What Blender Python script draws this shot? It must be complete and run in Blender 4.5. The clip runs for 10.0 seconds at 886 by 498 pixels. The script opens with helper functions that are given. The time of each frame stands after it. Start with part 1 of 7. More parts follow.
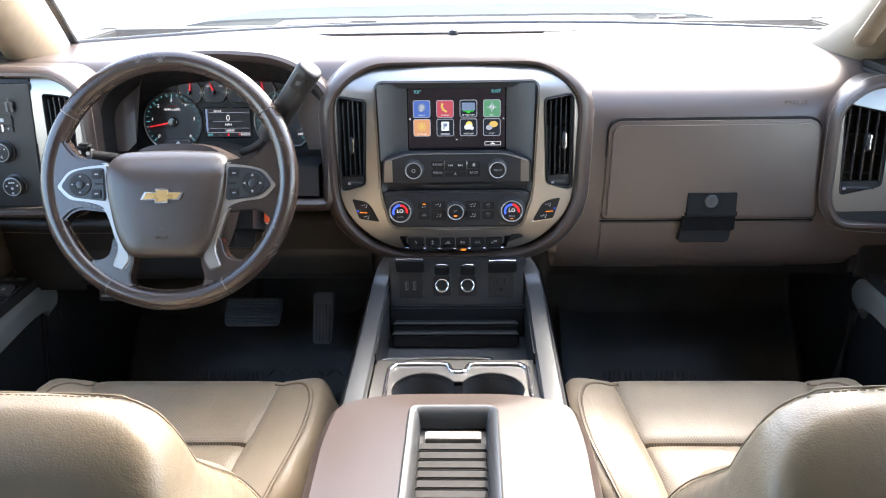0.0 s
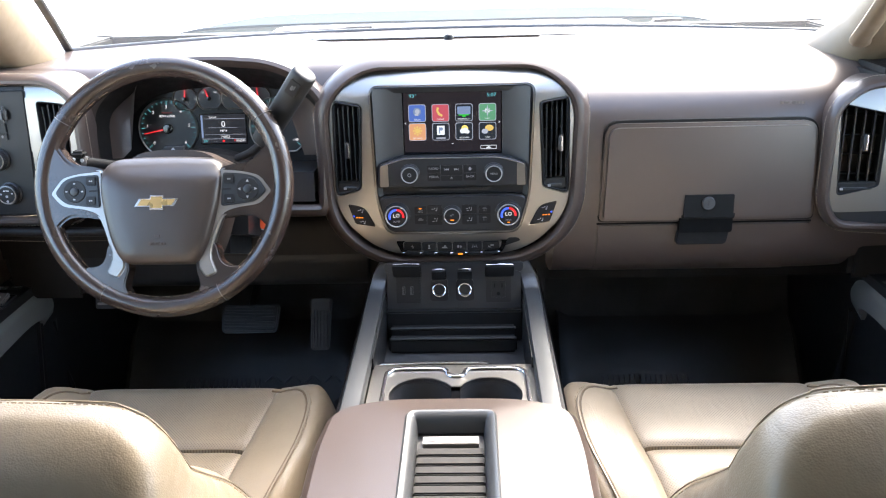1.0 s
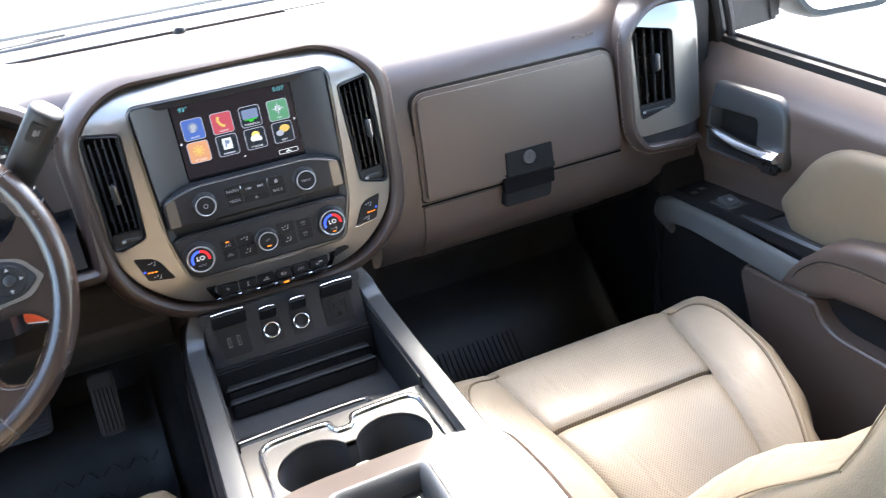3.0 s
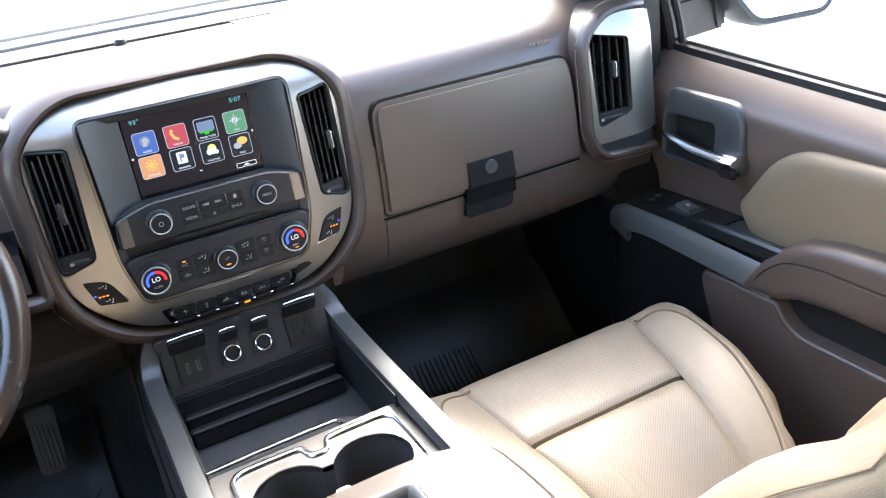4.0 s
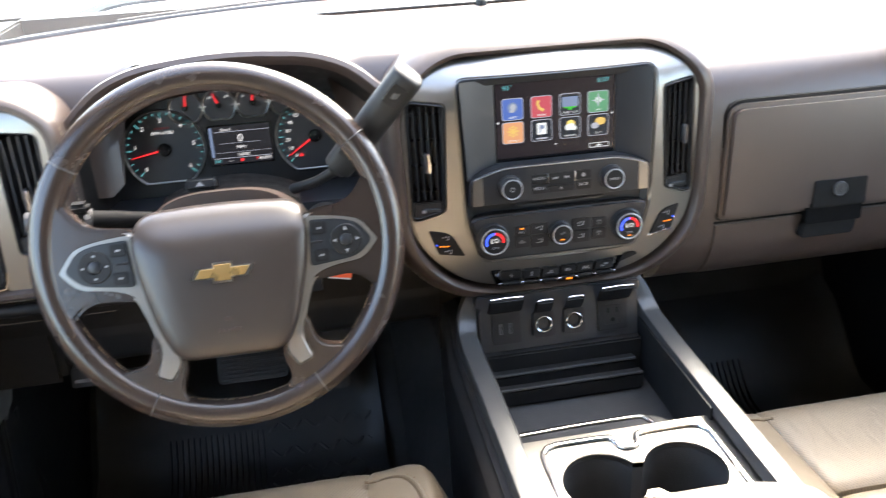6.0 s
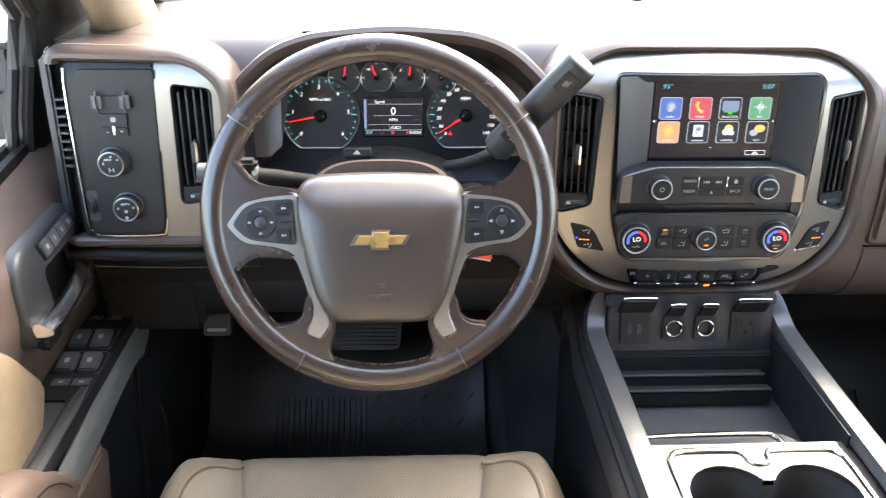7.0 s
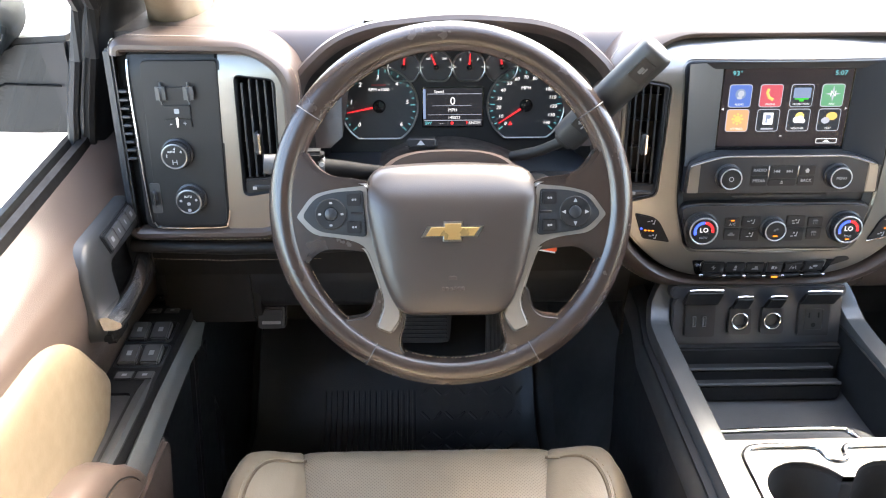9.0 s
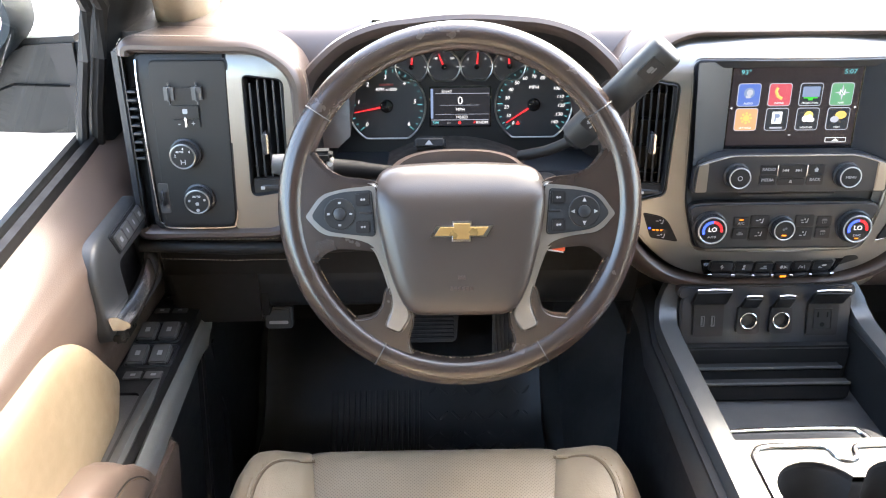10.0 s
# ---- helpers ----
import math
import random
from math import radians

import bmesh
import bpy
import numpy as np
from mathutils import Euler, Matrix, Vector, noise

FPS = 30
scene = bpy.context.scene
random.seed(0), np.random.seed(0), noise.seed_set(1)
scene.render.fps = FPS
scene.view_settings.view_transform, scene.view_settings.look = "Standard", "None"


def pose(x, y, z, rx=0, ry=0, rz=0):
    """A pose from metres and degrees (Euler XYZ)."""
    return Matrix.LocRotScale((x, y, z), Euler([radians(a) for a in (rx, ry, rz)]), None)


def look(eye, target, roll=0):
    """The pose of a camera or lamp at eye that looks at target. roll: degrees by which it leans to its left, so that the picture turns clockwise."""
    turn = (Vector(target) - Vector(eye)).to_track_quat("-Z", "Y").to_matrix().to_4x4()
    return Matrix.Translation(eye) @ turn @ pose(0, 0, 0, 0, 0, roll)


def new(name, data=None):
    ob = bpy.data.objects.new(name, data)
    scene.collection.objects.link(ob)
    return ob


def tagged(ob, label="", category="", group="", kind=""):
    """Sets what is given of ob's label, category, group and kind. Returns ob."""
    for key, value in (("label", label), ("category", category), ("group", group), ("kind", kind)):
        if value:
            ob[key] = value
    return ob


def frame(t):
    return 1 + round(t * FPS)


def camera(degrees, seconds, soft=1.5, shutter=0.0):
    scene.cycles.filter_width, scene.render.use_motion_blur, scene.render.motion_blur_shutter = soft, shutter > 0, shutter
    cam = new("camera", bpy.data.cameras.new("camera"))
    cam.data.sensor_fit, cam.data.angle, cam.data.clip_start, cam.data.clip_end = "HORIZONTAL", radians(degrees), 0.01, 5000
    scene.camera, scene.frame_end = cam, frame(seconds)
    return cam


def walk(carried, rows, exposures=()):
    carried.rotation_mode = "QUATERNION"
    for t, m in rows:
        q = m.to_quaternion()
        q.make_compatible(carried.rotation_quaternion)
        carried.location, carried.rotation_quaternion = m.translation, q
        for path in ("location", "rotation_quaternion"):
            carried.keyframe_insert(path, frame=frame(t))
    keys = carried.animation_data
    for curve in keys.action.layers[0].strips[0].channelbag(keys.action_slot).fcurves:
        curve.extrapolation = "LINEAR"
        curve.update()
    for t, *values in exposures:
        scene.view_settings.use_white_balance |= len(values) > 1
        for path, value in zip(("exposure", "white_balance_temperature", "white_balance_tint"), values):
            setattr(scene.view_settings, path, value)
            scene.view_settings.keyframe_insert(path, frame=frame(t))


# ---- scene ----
cam = camera(56.7, 10.0, soft=1.1, shutter=0.4)
PATH = [
    (0, (0.025, 0.171, 1.079), (-0.042, 2.029, 0.344), -1.1),
    (0.5, (0.025, 0.171, 1.08), (-0.042, 2.032, 0.349), -1.2),
    (1, (0.029, 0.175, 1.074), (-0.036, 2.039, 0.353), -1.6),
    (1.5, (0.013, 0.215, 1.059), (-0.003, 2.077, 0.327), -2.7),
    (2, (-0.045, 0.29, 1.046), (0.124, 2.128, 0.277), -5.2),
    (2.5, (-0.097, 0.368, 1.061), (0.317, 2.141, 0.233), -7.5),
    (3, (-0.133, 0.405, 1.072), (0.479, 2.11, 0.225), -8.3),
    (4.5, (-0.196, 0.474, 1.051), (0.598, 2.116, 0.23), -7.5),
    (5, (-0.231, 0.49, 1.089), (0.458, 2.178, 0.268), -6.7),
    (5.5, (-0.278, 0.511, 1.088), (0.202, 2.269, 0.263), -5.2),
    (6, (-0.323, 0.518, 1.093), (-0.035, 2.301, 0.234), -2.8),
    (7.5, (-0.428, 0.521, 1.089), (-0.367, 2.315, 0.206), 1.1),
    (8, (-0.444, 0.53, 1.088), (-0.4, 2.318, 0.194), 0.6),
    (8.5, (-0.456, 0.534, 1.085), (-0.415, 2.318, 0.184), 0.2),
    (9, (-0.455, 0.534, 1.083), (-0.416, 2.322, 0.188), -0.1),
    (9.5, (-0.459, 0.534, 1.082), (-0.423, 2.323, 0.188), -0.2),
    (10, (-0.46, 0.535, 1.083), (-0.431, 2.322, 0.187), -0.3),
]
walk(cam, [(t, look(eye, target, roll)) for t, eye, target, roll in PATH],
     [(0, 3.34, 6750, 10), (1.5, 3.34, 6700, 10), (2.5, 3.46, 6650, 10), (3.2, 3.50, 6600, 10), (4.5, 3.50, 6600, 10), (5, 3.48, 6600, 10), (5.5, 3.24, 6900, 10),
      (6.2, 3.52, 7150, 10), (7.5, 3.83, 7150, 10), (8.5, 3.82, 7050, 10), (10, 3.84, 7050, 10)])

# ---- light ----
world = bpy.data.worlds.new("world")
scene.world = world
world.use_nodes = True
wn = world.node_tree.nodes
sky = wn.new("ShaderNodeTexSky")
sky.sky_type = "NISHITA"
sky.sun_disc = False
SUN_EL, SUN_AZ = 48.0, 32.0       # degrees; azimuth from ahead round by the passenger's side
sky.sun_elevation, sky.sun_rotation = radians(SUN_EL), radians(SUN_AZ)
sky.air_density, sky.dust_density = 1.0, 3.0
world.node_tree.links.new(sky.outputs[0], wn["Background"].inputs[0])
wn["Background"].inputs[1].default_value = 0.195
sun = new("sun", bpy.data.lights.new("sun", "SUN"))
sun.data.energy, sun.data.angle, sun.data.color = 0.64, radians(12.0), (1.0, 0.97, 0.93)
a, e = radians(SUN_AZ), radians(SUN_EL)
sun.matrix_world = look((math.sin(a) * math.cos(e) * 9, math.cos(a) * math.cos(e) * 9, math.sin(e) * 9), (0, 0, 0))


# ---- materials ----
def mat(name, color, rough=0.5, metal=0.0, grain=0.0, scale=900.0, vary=0.12, blotch=9.0, coat=0.0, kind="noise", spec=0.5, rvary=0.08):
    """Colour with large soft blotches, fine relief of the given scale (per metre), and roughness that varies."""
    m = bpy.data.materials.new(name)
    m.use_nodes = True
    n, l = m.node_tree.nodes, m.node_tree.links
    b = n["Principled BSDF"]
    b.inputs["Metallic"].default_value = metal
    b.inputs["Specular IOR Level"].default_value = spec
    b.inputs["Coat Weight"].default_value = coat
    tc = n.new("ShaderNodeTexCoord")
    big = n.new("ShaderNodeTexNoise")
    big.inputs["Scale"].default_value, big.inputs["Detail"].default_value = blotch, 6
    l.new(tc.outputs["Object"], big.inputs["Vector"])
    ramp = n.new("ShaderNodeMapRange")
    ramp.inputs[1].default_value, ramp.inputs[2].default_value = 0.3, 0.7
    ramp.inputs[3].default_value, ramp.inputs[4].default_value = 1 - vary, 1 + vary
    l.new(big.outputs[0], ramp.inputs[0])
    mul = n.new("ShaderNodeVectorMath")
    mul.operation = "SCALE"
    mul.inputs[0].default_value = color
    l.new(ramp.outputs[0], mul.inputs["Scale"])
    l.new(mul.outputs[0], b.inputs["Base Color"])
    rr = n.new("ShaderNodeMapRange")
    rr.inputs[1].default_value, rr.inputs[2].default_value = 0.3, 0.7
    rr.inputs[3].default_value, rr.inputs[4].default_value = max(rough - rvary, 0.02), min(rough + rvary, 1)
    fine = n.new("ShaderNodeTexNoise")
    fine.inputs["Scale"].default_value, fine.inputs["Detail"].default_value = blotch * 7, 4
    l.new(tc.outputs["Object"], fine.inputs["Vector"])
    l.new(fine.outputs[0], rr.inputs[0])
    l.new(rr.outputs[0], b.inputs["Roughness"])
    if grain:
        bump = n.new("ShaderNodeBump")
        bump.inputs["Strength"].default_value = grain
        bump.inputs["Distance"].default_value = 0.0006
        if kind == "leather":
            v = n.new("ShaderNodeTexVoronoi")
            v.inputs["Scale"].default_value = scale
            l.new(tc.outputs["Object"], v.inputs["Vector"])
            l.new(v.outputs["Distance"], bump.inputs["Height"])
            bump.invert = True
        elif kind == "brushed":
            mp = n.new("ShaderNodeMapping")
            mp.inputs["Scale"].default_value = (0.02, 1, 1)
            v = n.new("ShaderNodeTexNoise")
            v.inputs["Scale"].default_value = scale
            l.new(tc.outputs["Object"], mp.inputs[0])
            l.new(mp.outputs[0], v.inputs["Vector"])
            l.new(v.outputs[0], bump.inputs["Height"])
        else:
            v = n.new("ShaderNodeTexNoise")
            v.inputs["Scale"].default_value = scale
            l.new(tc.outputs["Object"], v.inputs["Vector"])
            l.new(v.outputs[0], bump.inputs["Height"])
        l.new(bump.outputs[0], b.inputs["Normal"])
    return m


def perforated(name, color, pitch=0.0042):
    """Leather pierced by rows of small holes."""
    m = mat(name, color, 0.42, grain=0.25, scale=700, kind="leather", vary=0.1, blotch=7)
    n, l = m.node_tree.nodes, m.node_tree.links
    b = n["Principled BSDF"]
    tc = n.new("ShaderNodeTexCoord")
    mp = n.new("ShaderNodeMapping")
    mp.inputs["Scale"].default_value = (1, 1, 0)
    mp.inputs["Rotation"].default_value = (0, 0, radians(45))
    v = n.new("ShaderNodeTexVoronoi")
    v.inputs["Scale"].default_value, v.inputs["Randomness"].default_value = 1 / pitch, 0.0
    l.new(tc.outputs["Object"], mp.inputs[0])
    l.new(mp.outputs[0], v.inputs["Vector"])
    r = n.new("ShaderNodeMapRange")
    r.inputs[1].default_value, r.inputs[2].default_value = 0.16, 0.26
    r.inputs[3].default_value, r.inputs[4].default_value = 0.55, 1.0
    l.new(v.outputs["Distance"], r.inputs[0])
    old = b.inputs["Base Color"].links[0].from_socket
    s = n.new("ShaderNodeVectorMath")
    s.operation = "SCALE"
    l.new(old, s.inputs[0])
    l.new(r.outputs[0], s.inputs["Scale"])
    l.new(s.outputs[0], b.inputs["Base Color"])
    return m


def worn(m, size=4.5, amount=0.30):
    """Grubby patches where clothes have rubbed, and soft creases in the hide."""
    n, l = m.node_tree.nodes, m.node_tree.links
    b = n["Principled BSDF"]
    tc = n.new("ShaderNodeTexCoord")
    dirt = n.new("ShaderNodeTexNoise")
    dirt.inputs["Scale"].default_value, dirt.inputs["Detail"].default_value, dirt.inputs["Distortion"].default_value = size, 7, 0.8
    l.new(tc.outputs["Object"], dirt.inputs["Vector"])
    r = n.new("ShaderNodeMapRange")
    r.inputs[1].default_value, r.inputs[2].default_value = 0.46, 0.66
    r.inputs[3].default_value, r.inputs[4].default_value = 0.0, amount
    l.new(dirt.outputs[0], r.inputs[0])
    mix = n.new("ShaderNodeMix")
    mix.data_type, mix.blend_type = "RGBA", "MIX"
    mix.inputs[7].default_value = (0.12, 0.095, 0.07, 1)
    l.new(r.outputs[0], mix.inputs[0])
    l.new(b.inputs["Base Color"].links[0].from_socket, mix.inputs[6])
    l.new(mix.outputs[2], b.inputs["Base Color"])
    crease = n.new("ShaderNodeTexNoise")
    crease.inputs["Scale"].default_value, crease.inputs["Detail"].default_value, crease.inputs["Distortion"].default_value = 26, 3, 1.5
    mp = n.new("ShaderNodeMapping")
    mp.inputs["Scale"].default_value = (1, 0.45, 1)
    l.new(tc.outputs["Object"], mp.inputs[0])
    l.new(mp.outputs[0], crease.inputs["Vector"])
    bump = n.new("ShaderNodeBump")
    bump.inputs["Strength"].default_value, bump.inputs["Distance"].default_value = 0.35, 0.004
    l.new(crease.outputs[0], bump.inputs["Height"])
    if b.inputs["Normal"].links:
        l.new(b.inputs["Normal"].links[0].from_socket, bump.inputs["Normal"])
    l.new(bump.outputs[0], b.inputs["Normal"])
    return m


def glow(name, color, strength=1.0):
    m = bpy.data.materials.new(name)
    m.use_nodes = True
    b = m.node_tree.nodes["Principled BSDF"]
    b.inputs["Base Color"].default_value = (0.01, 0.01, 0.01, 1)
    b.inputs["Roughness"].default_value = 0.25
    b.inputs["Specular IOR Level"].default_value = 0.25
    b.inputs["Emission Color"].default_value = (*color, 1)
    b.inputs["Emission Strength"].default_value = strength
    return m


def glass(name, tint=(0.93, 0.96, 0.95), haze=0.0):
    m = bpy.data.materials.new(name)
    m.use_nodes = True
    n, l = m.node_tree.nodes, m.node_tree.links
    n.remove(n["Principled BSDF"])
    tr, gl, fr, mx = n.new("ShaderNodeBsdfTransparent"), n.new("ShaderNodeBsdfGlossy"), n.new("ShaderNodeLayerWeight"), n.new("ShaderNodeMixShader")
    tr.inputs[0].default_value = (*tint, 1)
    gl.inputs["Roughness"].default_value = 0.02
    fr.inputs["Blend"].default_value = 0.5
    pw, ad = n.new("ShaderNodeMath"), n.new("ShaderNodeMath")
    pw.operation, ad.operation = "POWER", "MULTIPLY_ADD"
    pw.inputs[1].default_value = 5.0
    ad.inputs[1].default_value, ad.inputs[2].default_value = 0.8, 0.05
    l.new(fr.outputs["Facing"], pw.inputs[0])
    l.new(pw.outputs[0], ad.inputs[0])
    l.new(ad.outputs[0], mx.inputs[0])
    l.new(tr.outputs[0], mx.inputs[1])
    l.new(gl.outputs[0], mx.inputs[2])
    last = mx
    # a little translucent white puts glare haze into the pane
    if haze:
        tl, dm = n.new("ShaderNodeBsdfTranslucent"), n.new("ShaderNodeMixShader")
        tl.inputs[0].default_value = (0.9, 0.92, 0.9, 1)
        dm.inputs[0].default_value = haze
        l.new(mx.outputs[0], dm.inputs[1])
        l.new(tl.outputs[0], dm.inputs[2])
        last = dm
    l.new(last.outputs[0], n["Material Output"].inputs[0])
    return m


BROWN = mat("brown_leather", (0.064, 0.0465, 0.0390), 0.31, grain=0.14, scale=900, kind="leather", vary=0.07, rvary=0.03)
DOORBROWN = mat("brown_door_vinyl", (0.100, 0.073, 0.060), 0.33, grain=0.2, scale=800, kind="leather", vary=0.06, rvary=0.03)
PAD = mat("brown_soft_dash", (0.077, 0.0570, 0.0485), 0.34, grain=0.16, scale=1100, kind="leather", vary=0.06, rvary=0.03, spec=0.75)
RIM = mat("worn_brown_rim_leather", (0.032, 0.0215, 0.0175), 0.25, grain=0.1, scale=1100, kind="leather", vary=0.07, blotch=5, rvary=0.03, spec=0.8)
TAN = worn(mat("tan_leather", (0.268, 0.212, 0.146), 0.39, grain=0.3, scale=600, kind="leather", vary=0.10, blotch=6))
TANPERF = worn(perforated("perforated_tan_leather", (0.268, 0.212, 0.146), 0.0033))
TANSEAM = mat("shadowed_tan_seam", (0.15, 0.108, 0.068), 0.8, vary=0.1, blotch=60)
BEIGE = mat("beige_trim", (0.20, 0.152, 0.098), 0.55, grain=0.25, scale=500, vary=0.05)
DOORGREY = mat("door_grey_plastic", (0.036, 0.037, 0.038), 0.40, grain=0.03, scale=1500, vary=0.05, rvary=0.02)
BLACK = mat("black_plastic", (0.016, 0.0162, 0.0168), 0.42, grain=0.15, scale=1400, vary=0.1, rvary=0.03, spec=0.3)
GREYP = mat("charcoal_plastic", (0.021, 0.0235, 0.0275), 0.35, grain=0.1, scale=1500, vary=0.06, rvary=0.0, spec=0.5)
GLOSS = mat("gloss_black", (0.008, 0.008, 0.009), 0.12, vary=0.1, rvary=0.04)
SILVER = mat("satin_silver_trim", (0.290, 0.281, 0.264), 0.31, metal=0.9, vary=0.02, rvary=0.0)
SPOKEM = mat("bright_spoke_trim", (0.33, 0.315, 0.295), 0.31, metal=0.75, vary=0.02, rvary=0.0)
BRIGHT = mat("bright_satin_trim", (0.42, 0.42, 0.42), 0.36, metal=0.5, vary=0.02, rvary=0.01)
RAILM = mat("grey_metallic_trim", (0.082, 0.085, 0.087), 0.37, metal=0.5, grain=0.03, scale=2500, vary=0.03, rvary=0.02)
DOORRAIL = mat("grey_metallic_door_trim", (0.185, 0.190, 0.188), 0.36, metal=0.3, grain=0.03, scale=2500, vary=0.03, rvary=0.0)
CHROME = mat("chrome", (0.80, 0.80, 0.81), 0.16, metal=1.0, vary=0.03, rvary=0.03)
RUBBER = mat("black_rubber", (0.050, 0.050, 0.051), 0.40, grain=0.5, scale=500, vary=0.2)
CARPET = mat("black_carpet", (0.062, 0.061, 0.060), 0.95, grain=1.0, scale=900, vary=0.25)
THREAD = mat("pale_thread", (0.42, 0.37, 0.30), 0.8, vary=0.1, blotch=300)
TANTHREAD = mat("tan_thread", (0.30, 0.22, 0.14), 0.8, vary=0.1, blotch=300)
HUBLEATHER = mat("smooth_brown_hub_leather", (0.042, 0.0325, 0.028), 0.33, grain=0.06, scale=900, kind="leather", vary=0.04, spec=0.6, rvary=0.02)
# Near-black plastic; also stands in for shade on knee panel, roll and gaps.
KNEE = mat("dark_and_shaded_plastic", (0.013, 0.0115, 0.0105), 0.55, grain=0.15, scale=1200, vary=0.08, spec=0.25)
SWITCHM = mat("grey_satin_switch_plastic", (0.085, 0.085, 0.085), 0.33, grain=0.08, scale=1500, vary=0.05, rvary=0.02, spec=0.4)
LEVERM = mat("dark_grip_plastic", (0.023, 0.023, 0.023), 0.5, grain=0.15, scale=1500, vary=0.06, spec=0.4)
STALKM = mat("matt_stalk_plastic", (0.016, 0.016, 0.016), 0.65, grain=0.1, scale=1500, vary=0.06, spec=0.1)
SLATM = mat("matt_grey_slat_plastic", (0.046, 0.044, 0.042), 0.6, grain=0.1, scale=1500, vary=0.08, spec=0.12)
# Near-black colour that stands in for the shade in gaps, slots and wells.
GAPM = mat("gap_shade_black", (0.006, 0.006, 0.006), 0.8, vary=0.1, spec=0.1)
GOLD = mat("gold_badge", (0.46, 0.29, 0.11), 0.3, metal=0.6, vary=0.06)
WHITE = mat("white_print", (0.7, 0.7, 0.7), 0.5, vary=0.05)
GREYPRINT = mat("grey_print", (0.33, 0.33, 0.34), 0.5, vary=0.05)
DIMPRINT = mat("dim_print", (0.12, 0.12, 0.125), 0.5, vary=0.05)
ORANGE = mat("orange_tag", (0.85, 0.11, 0.03), 0.5, vary=0.08)
PAINT = mat("dark_grey_paint", (0.03, 0.037, 0.041), 0.5, spec=0.12, vary=0.05, blotch=3)
# Lighter copy of the grey paint, with glare haze put into its colour.
HOODPAINT = mat("hazed_grey_hood_paint", (0.066, 0.080, 0.084), 0.75, spec=0.0, vary=0.05, blotch=3)
CONCRETE = mat("pale_concrete", (0.62, 0.6, 0.56), 0.9, grain=0.4, scale=60, vary=0.1, blotch=0.6)
HEADLINER = mat("headliner_cloth", (0.55, 0.50, 0.43), 0.95, grain=0.4, scale=900, vary=0.04)
MIRRORM = mat("mirror_glass", (0.85, 0.86, 0.87), 0.02, metal=1.0, vary=0.01, rvary=0.01)
GLASS = glass("clear_glass")
# Dark tint for unseen rear panes, added to cut light from behind.
TINTED = glass("light_cutting_glass", tint=(0.20, 0.22, 0.21))
# Colour of the unseen rear shell, kept dark to dim reflections ahead.
REARTRIM = mat("darkened_rear_trim", (0.10, 0.082, 0.066), 0.7, grain=0.25, scale=500, vary=0.06)
# Pale translucent mix stands in for glare haze over the view ahead.
HAZY = glass("hazed_glass", haze=0.022)
DIAL = mat("dark_dial", (0.028, 0.0285, 0.031), 0.45, vary=0.05)
LED_W, LED_C, LED_R = glow("white_light", (0.9, 0.92, 1.0), 0.12), glow("cyan_light", (0.14, 0.55, 0.64), 0.12), glow("red_light", (0.9, 0.03, 0.04), 0.14)
LED_O, LED_B = glow("orange_light", (1.0, 0.25, 0.02), 0.2), glow("blue_light", (0.05, 0.12, 1.0), 0.18)


# ---- builders ----
def thing(name, m, label, category, group=""):
    ob = new(name)
    ob.empty_display_size = 0.05
    ob.matrix_world = m
    return tagged(ob, label, category, group)


def part(name, bm, material, parent=None, label="", smooth=38):
    """Links a bmesh as one mesh object, under a thing or a part."""
    me = bpy.data.meshes.new(name)
    bmesh.ops.recalc_face_normals(bm, faces=bm.faces)
    lim = radians(smooth)
    for f in bm.faces:
        f.smooth = smooth > 0
    for ed in bm.edges:
        if len(ed.link_faces) == 2 and ed.calc_face_angle(0) > lim:
            ed.smooth = False
    bm.to_mesh(me)
    bm.free()
    me.materials.append(material)
    ob = new(name, me)
    if parent:
        ob.parent = parent
    return tagged(ob, label) if label else ob


def face_pose(x, y, z, lean, yaw=0):
    """Axes of an upright face: local x to the right, y up along it, z out of it towards the seats."""
    return pose(x, y, z, 90 - lean, 0, yaw)


def rpoly(pts, n=5):
    """A polygon with rounded corners: (x, y) or (x, y, radius)."""
    out = []
    k = len(pts)
    for i in range(k):
        p = pts[i]
        r = p[2] if len(p) > 2 else 0
        c = Vector(p[:2])
        if r <= 0:
            out.append(tuple(c))
            continue
        d0, d1 = Vector(pts[i - 1][:2]) - c, Vector(pts[(i + 1) % k][:2]) - c
        t = min(r, d0.length * 0.48, d1.length * 0.48)
        p0, p1 = c + d0.normalized() * t, c + d1.normalized() * t
        for j in range(n + 1):
            s = j / n
            out.append(tuple(p0 * (1 - s) ** 2 + c * 2 * s * (1 - s) + p1 * s ** 2))
    return out


def rrect(x0, y0, x1, y1, r, n=4):
    return rpoly([(x0, y0, r), (x1, y0, r), (x1, y1, r), (x0, y1, r)], n)


def circle(x, y, r, n=32, ry=None):
    return [(x + r * math.cos(2 * math.pi * i / n), y + (ry or r) * math.sin(2 * math.pi * i / n)) for i in range(n)]


def mirror(pts):
    return [(-x, y) for x, y in reversed(pts)]


def sharp(bm, deg=40):
    return [e for e in bm.edges if len(e.link_faces) == 2 and e.calc_face_angle(0) > radians(deg)]


def crisp(bm):
    """Keeps flat faces flat where they meet their rounded edges."""
    bm.normal_update()
    for e in bm.edges:
        if len(e.link_faces) == 2:
            flat = [max(abs(c) for c in f.normal) > 0.9995 for f in e.link_faces]
            if flat[0] != flat[1]:
                e.smooth = False


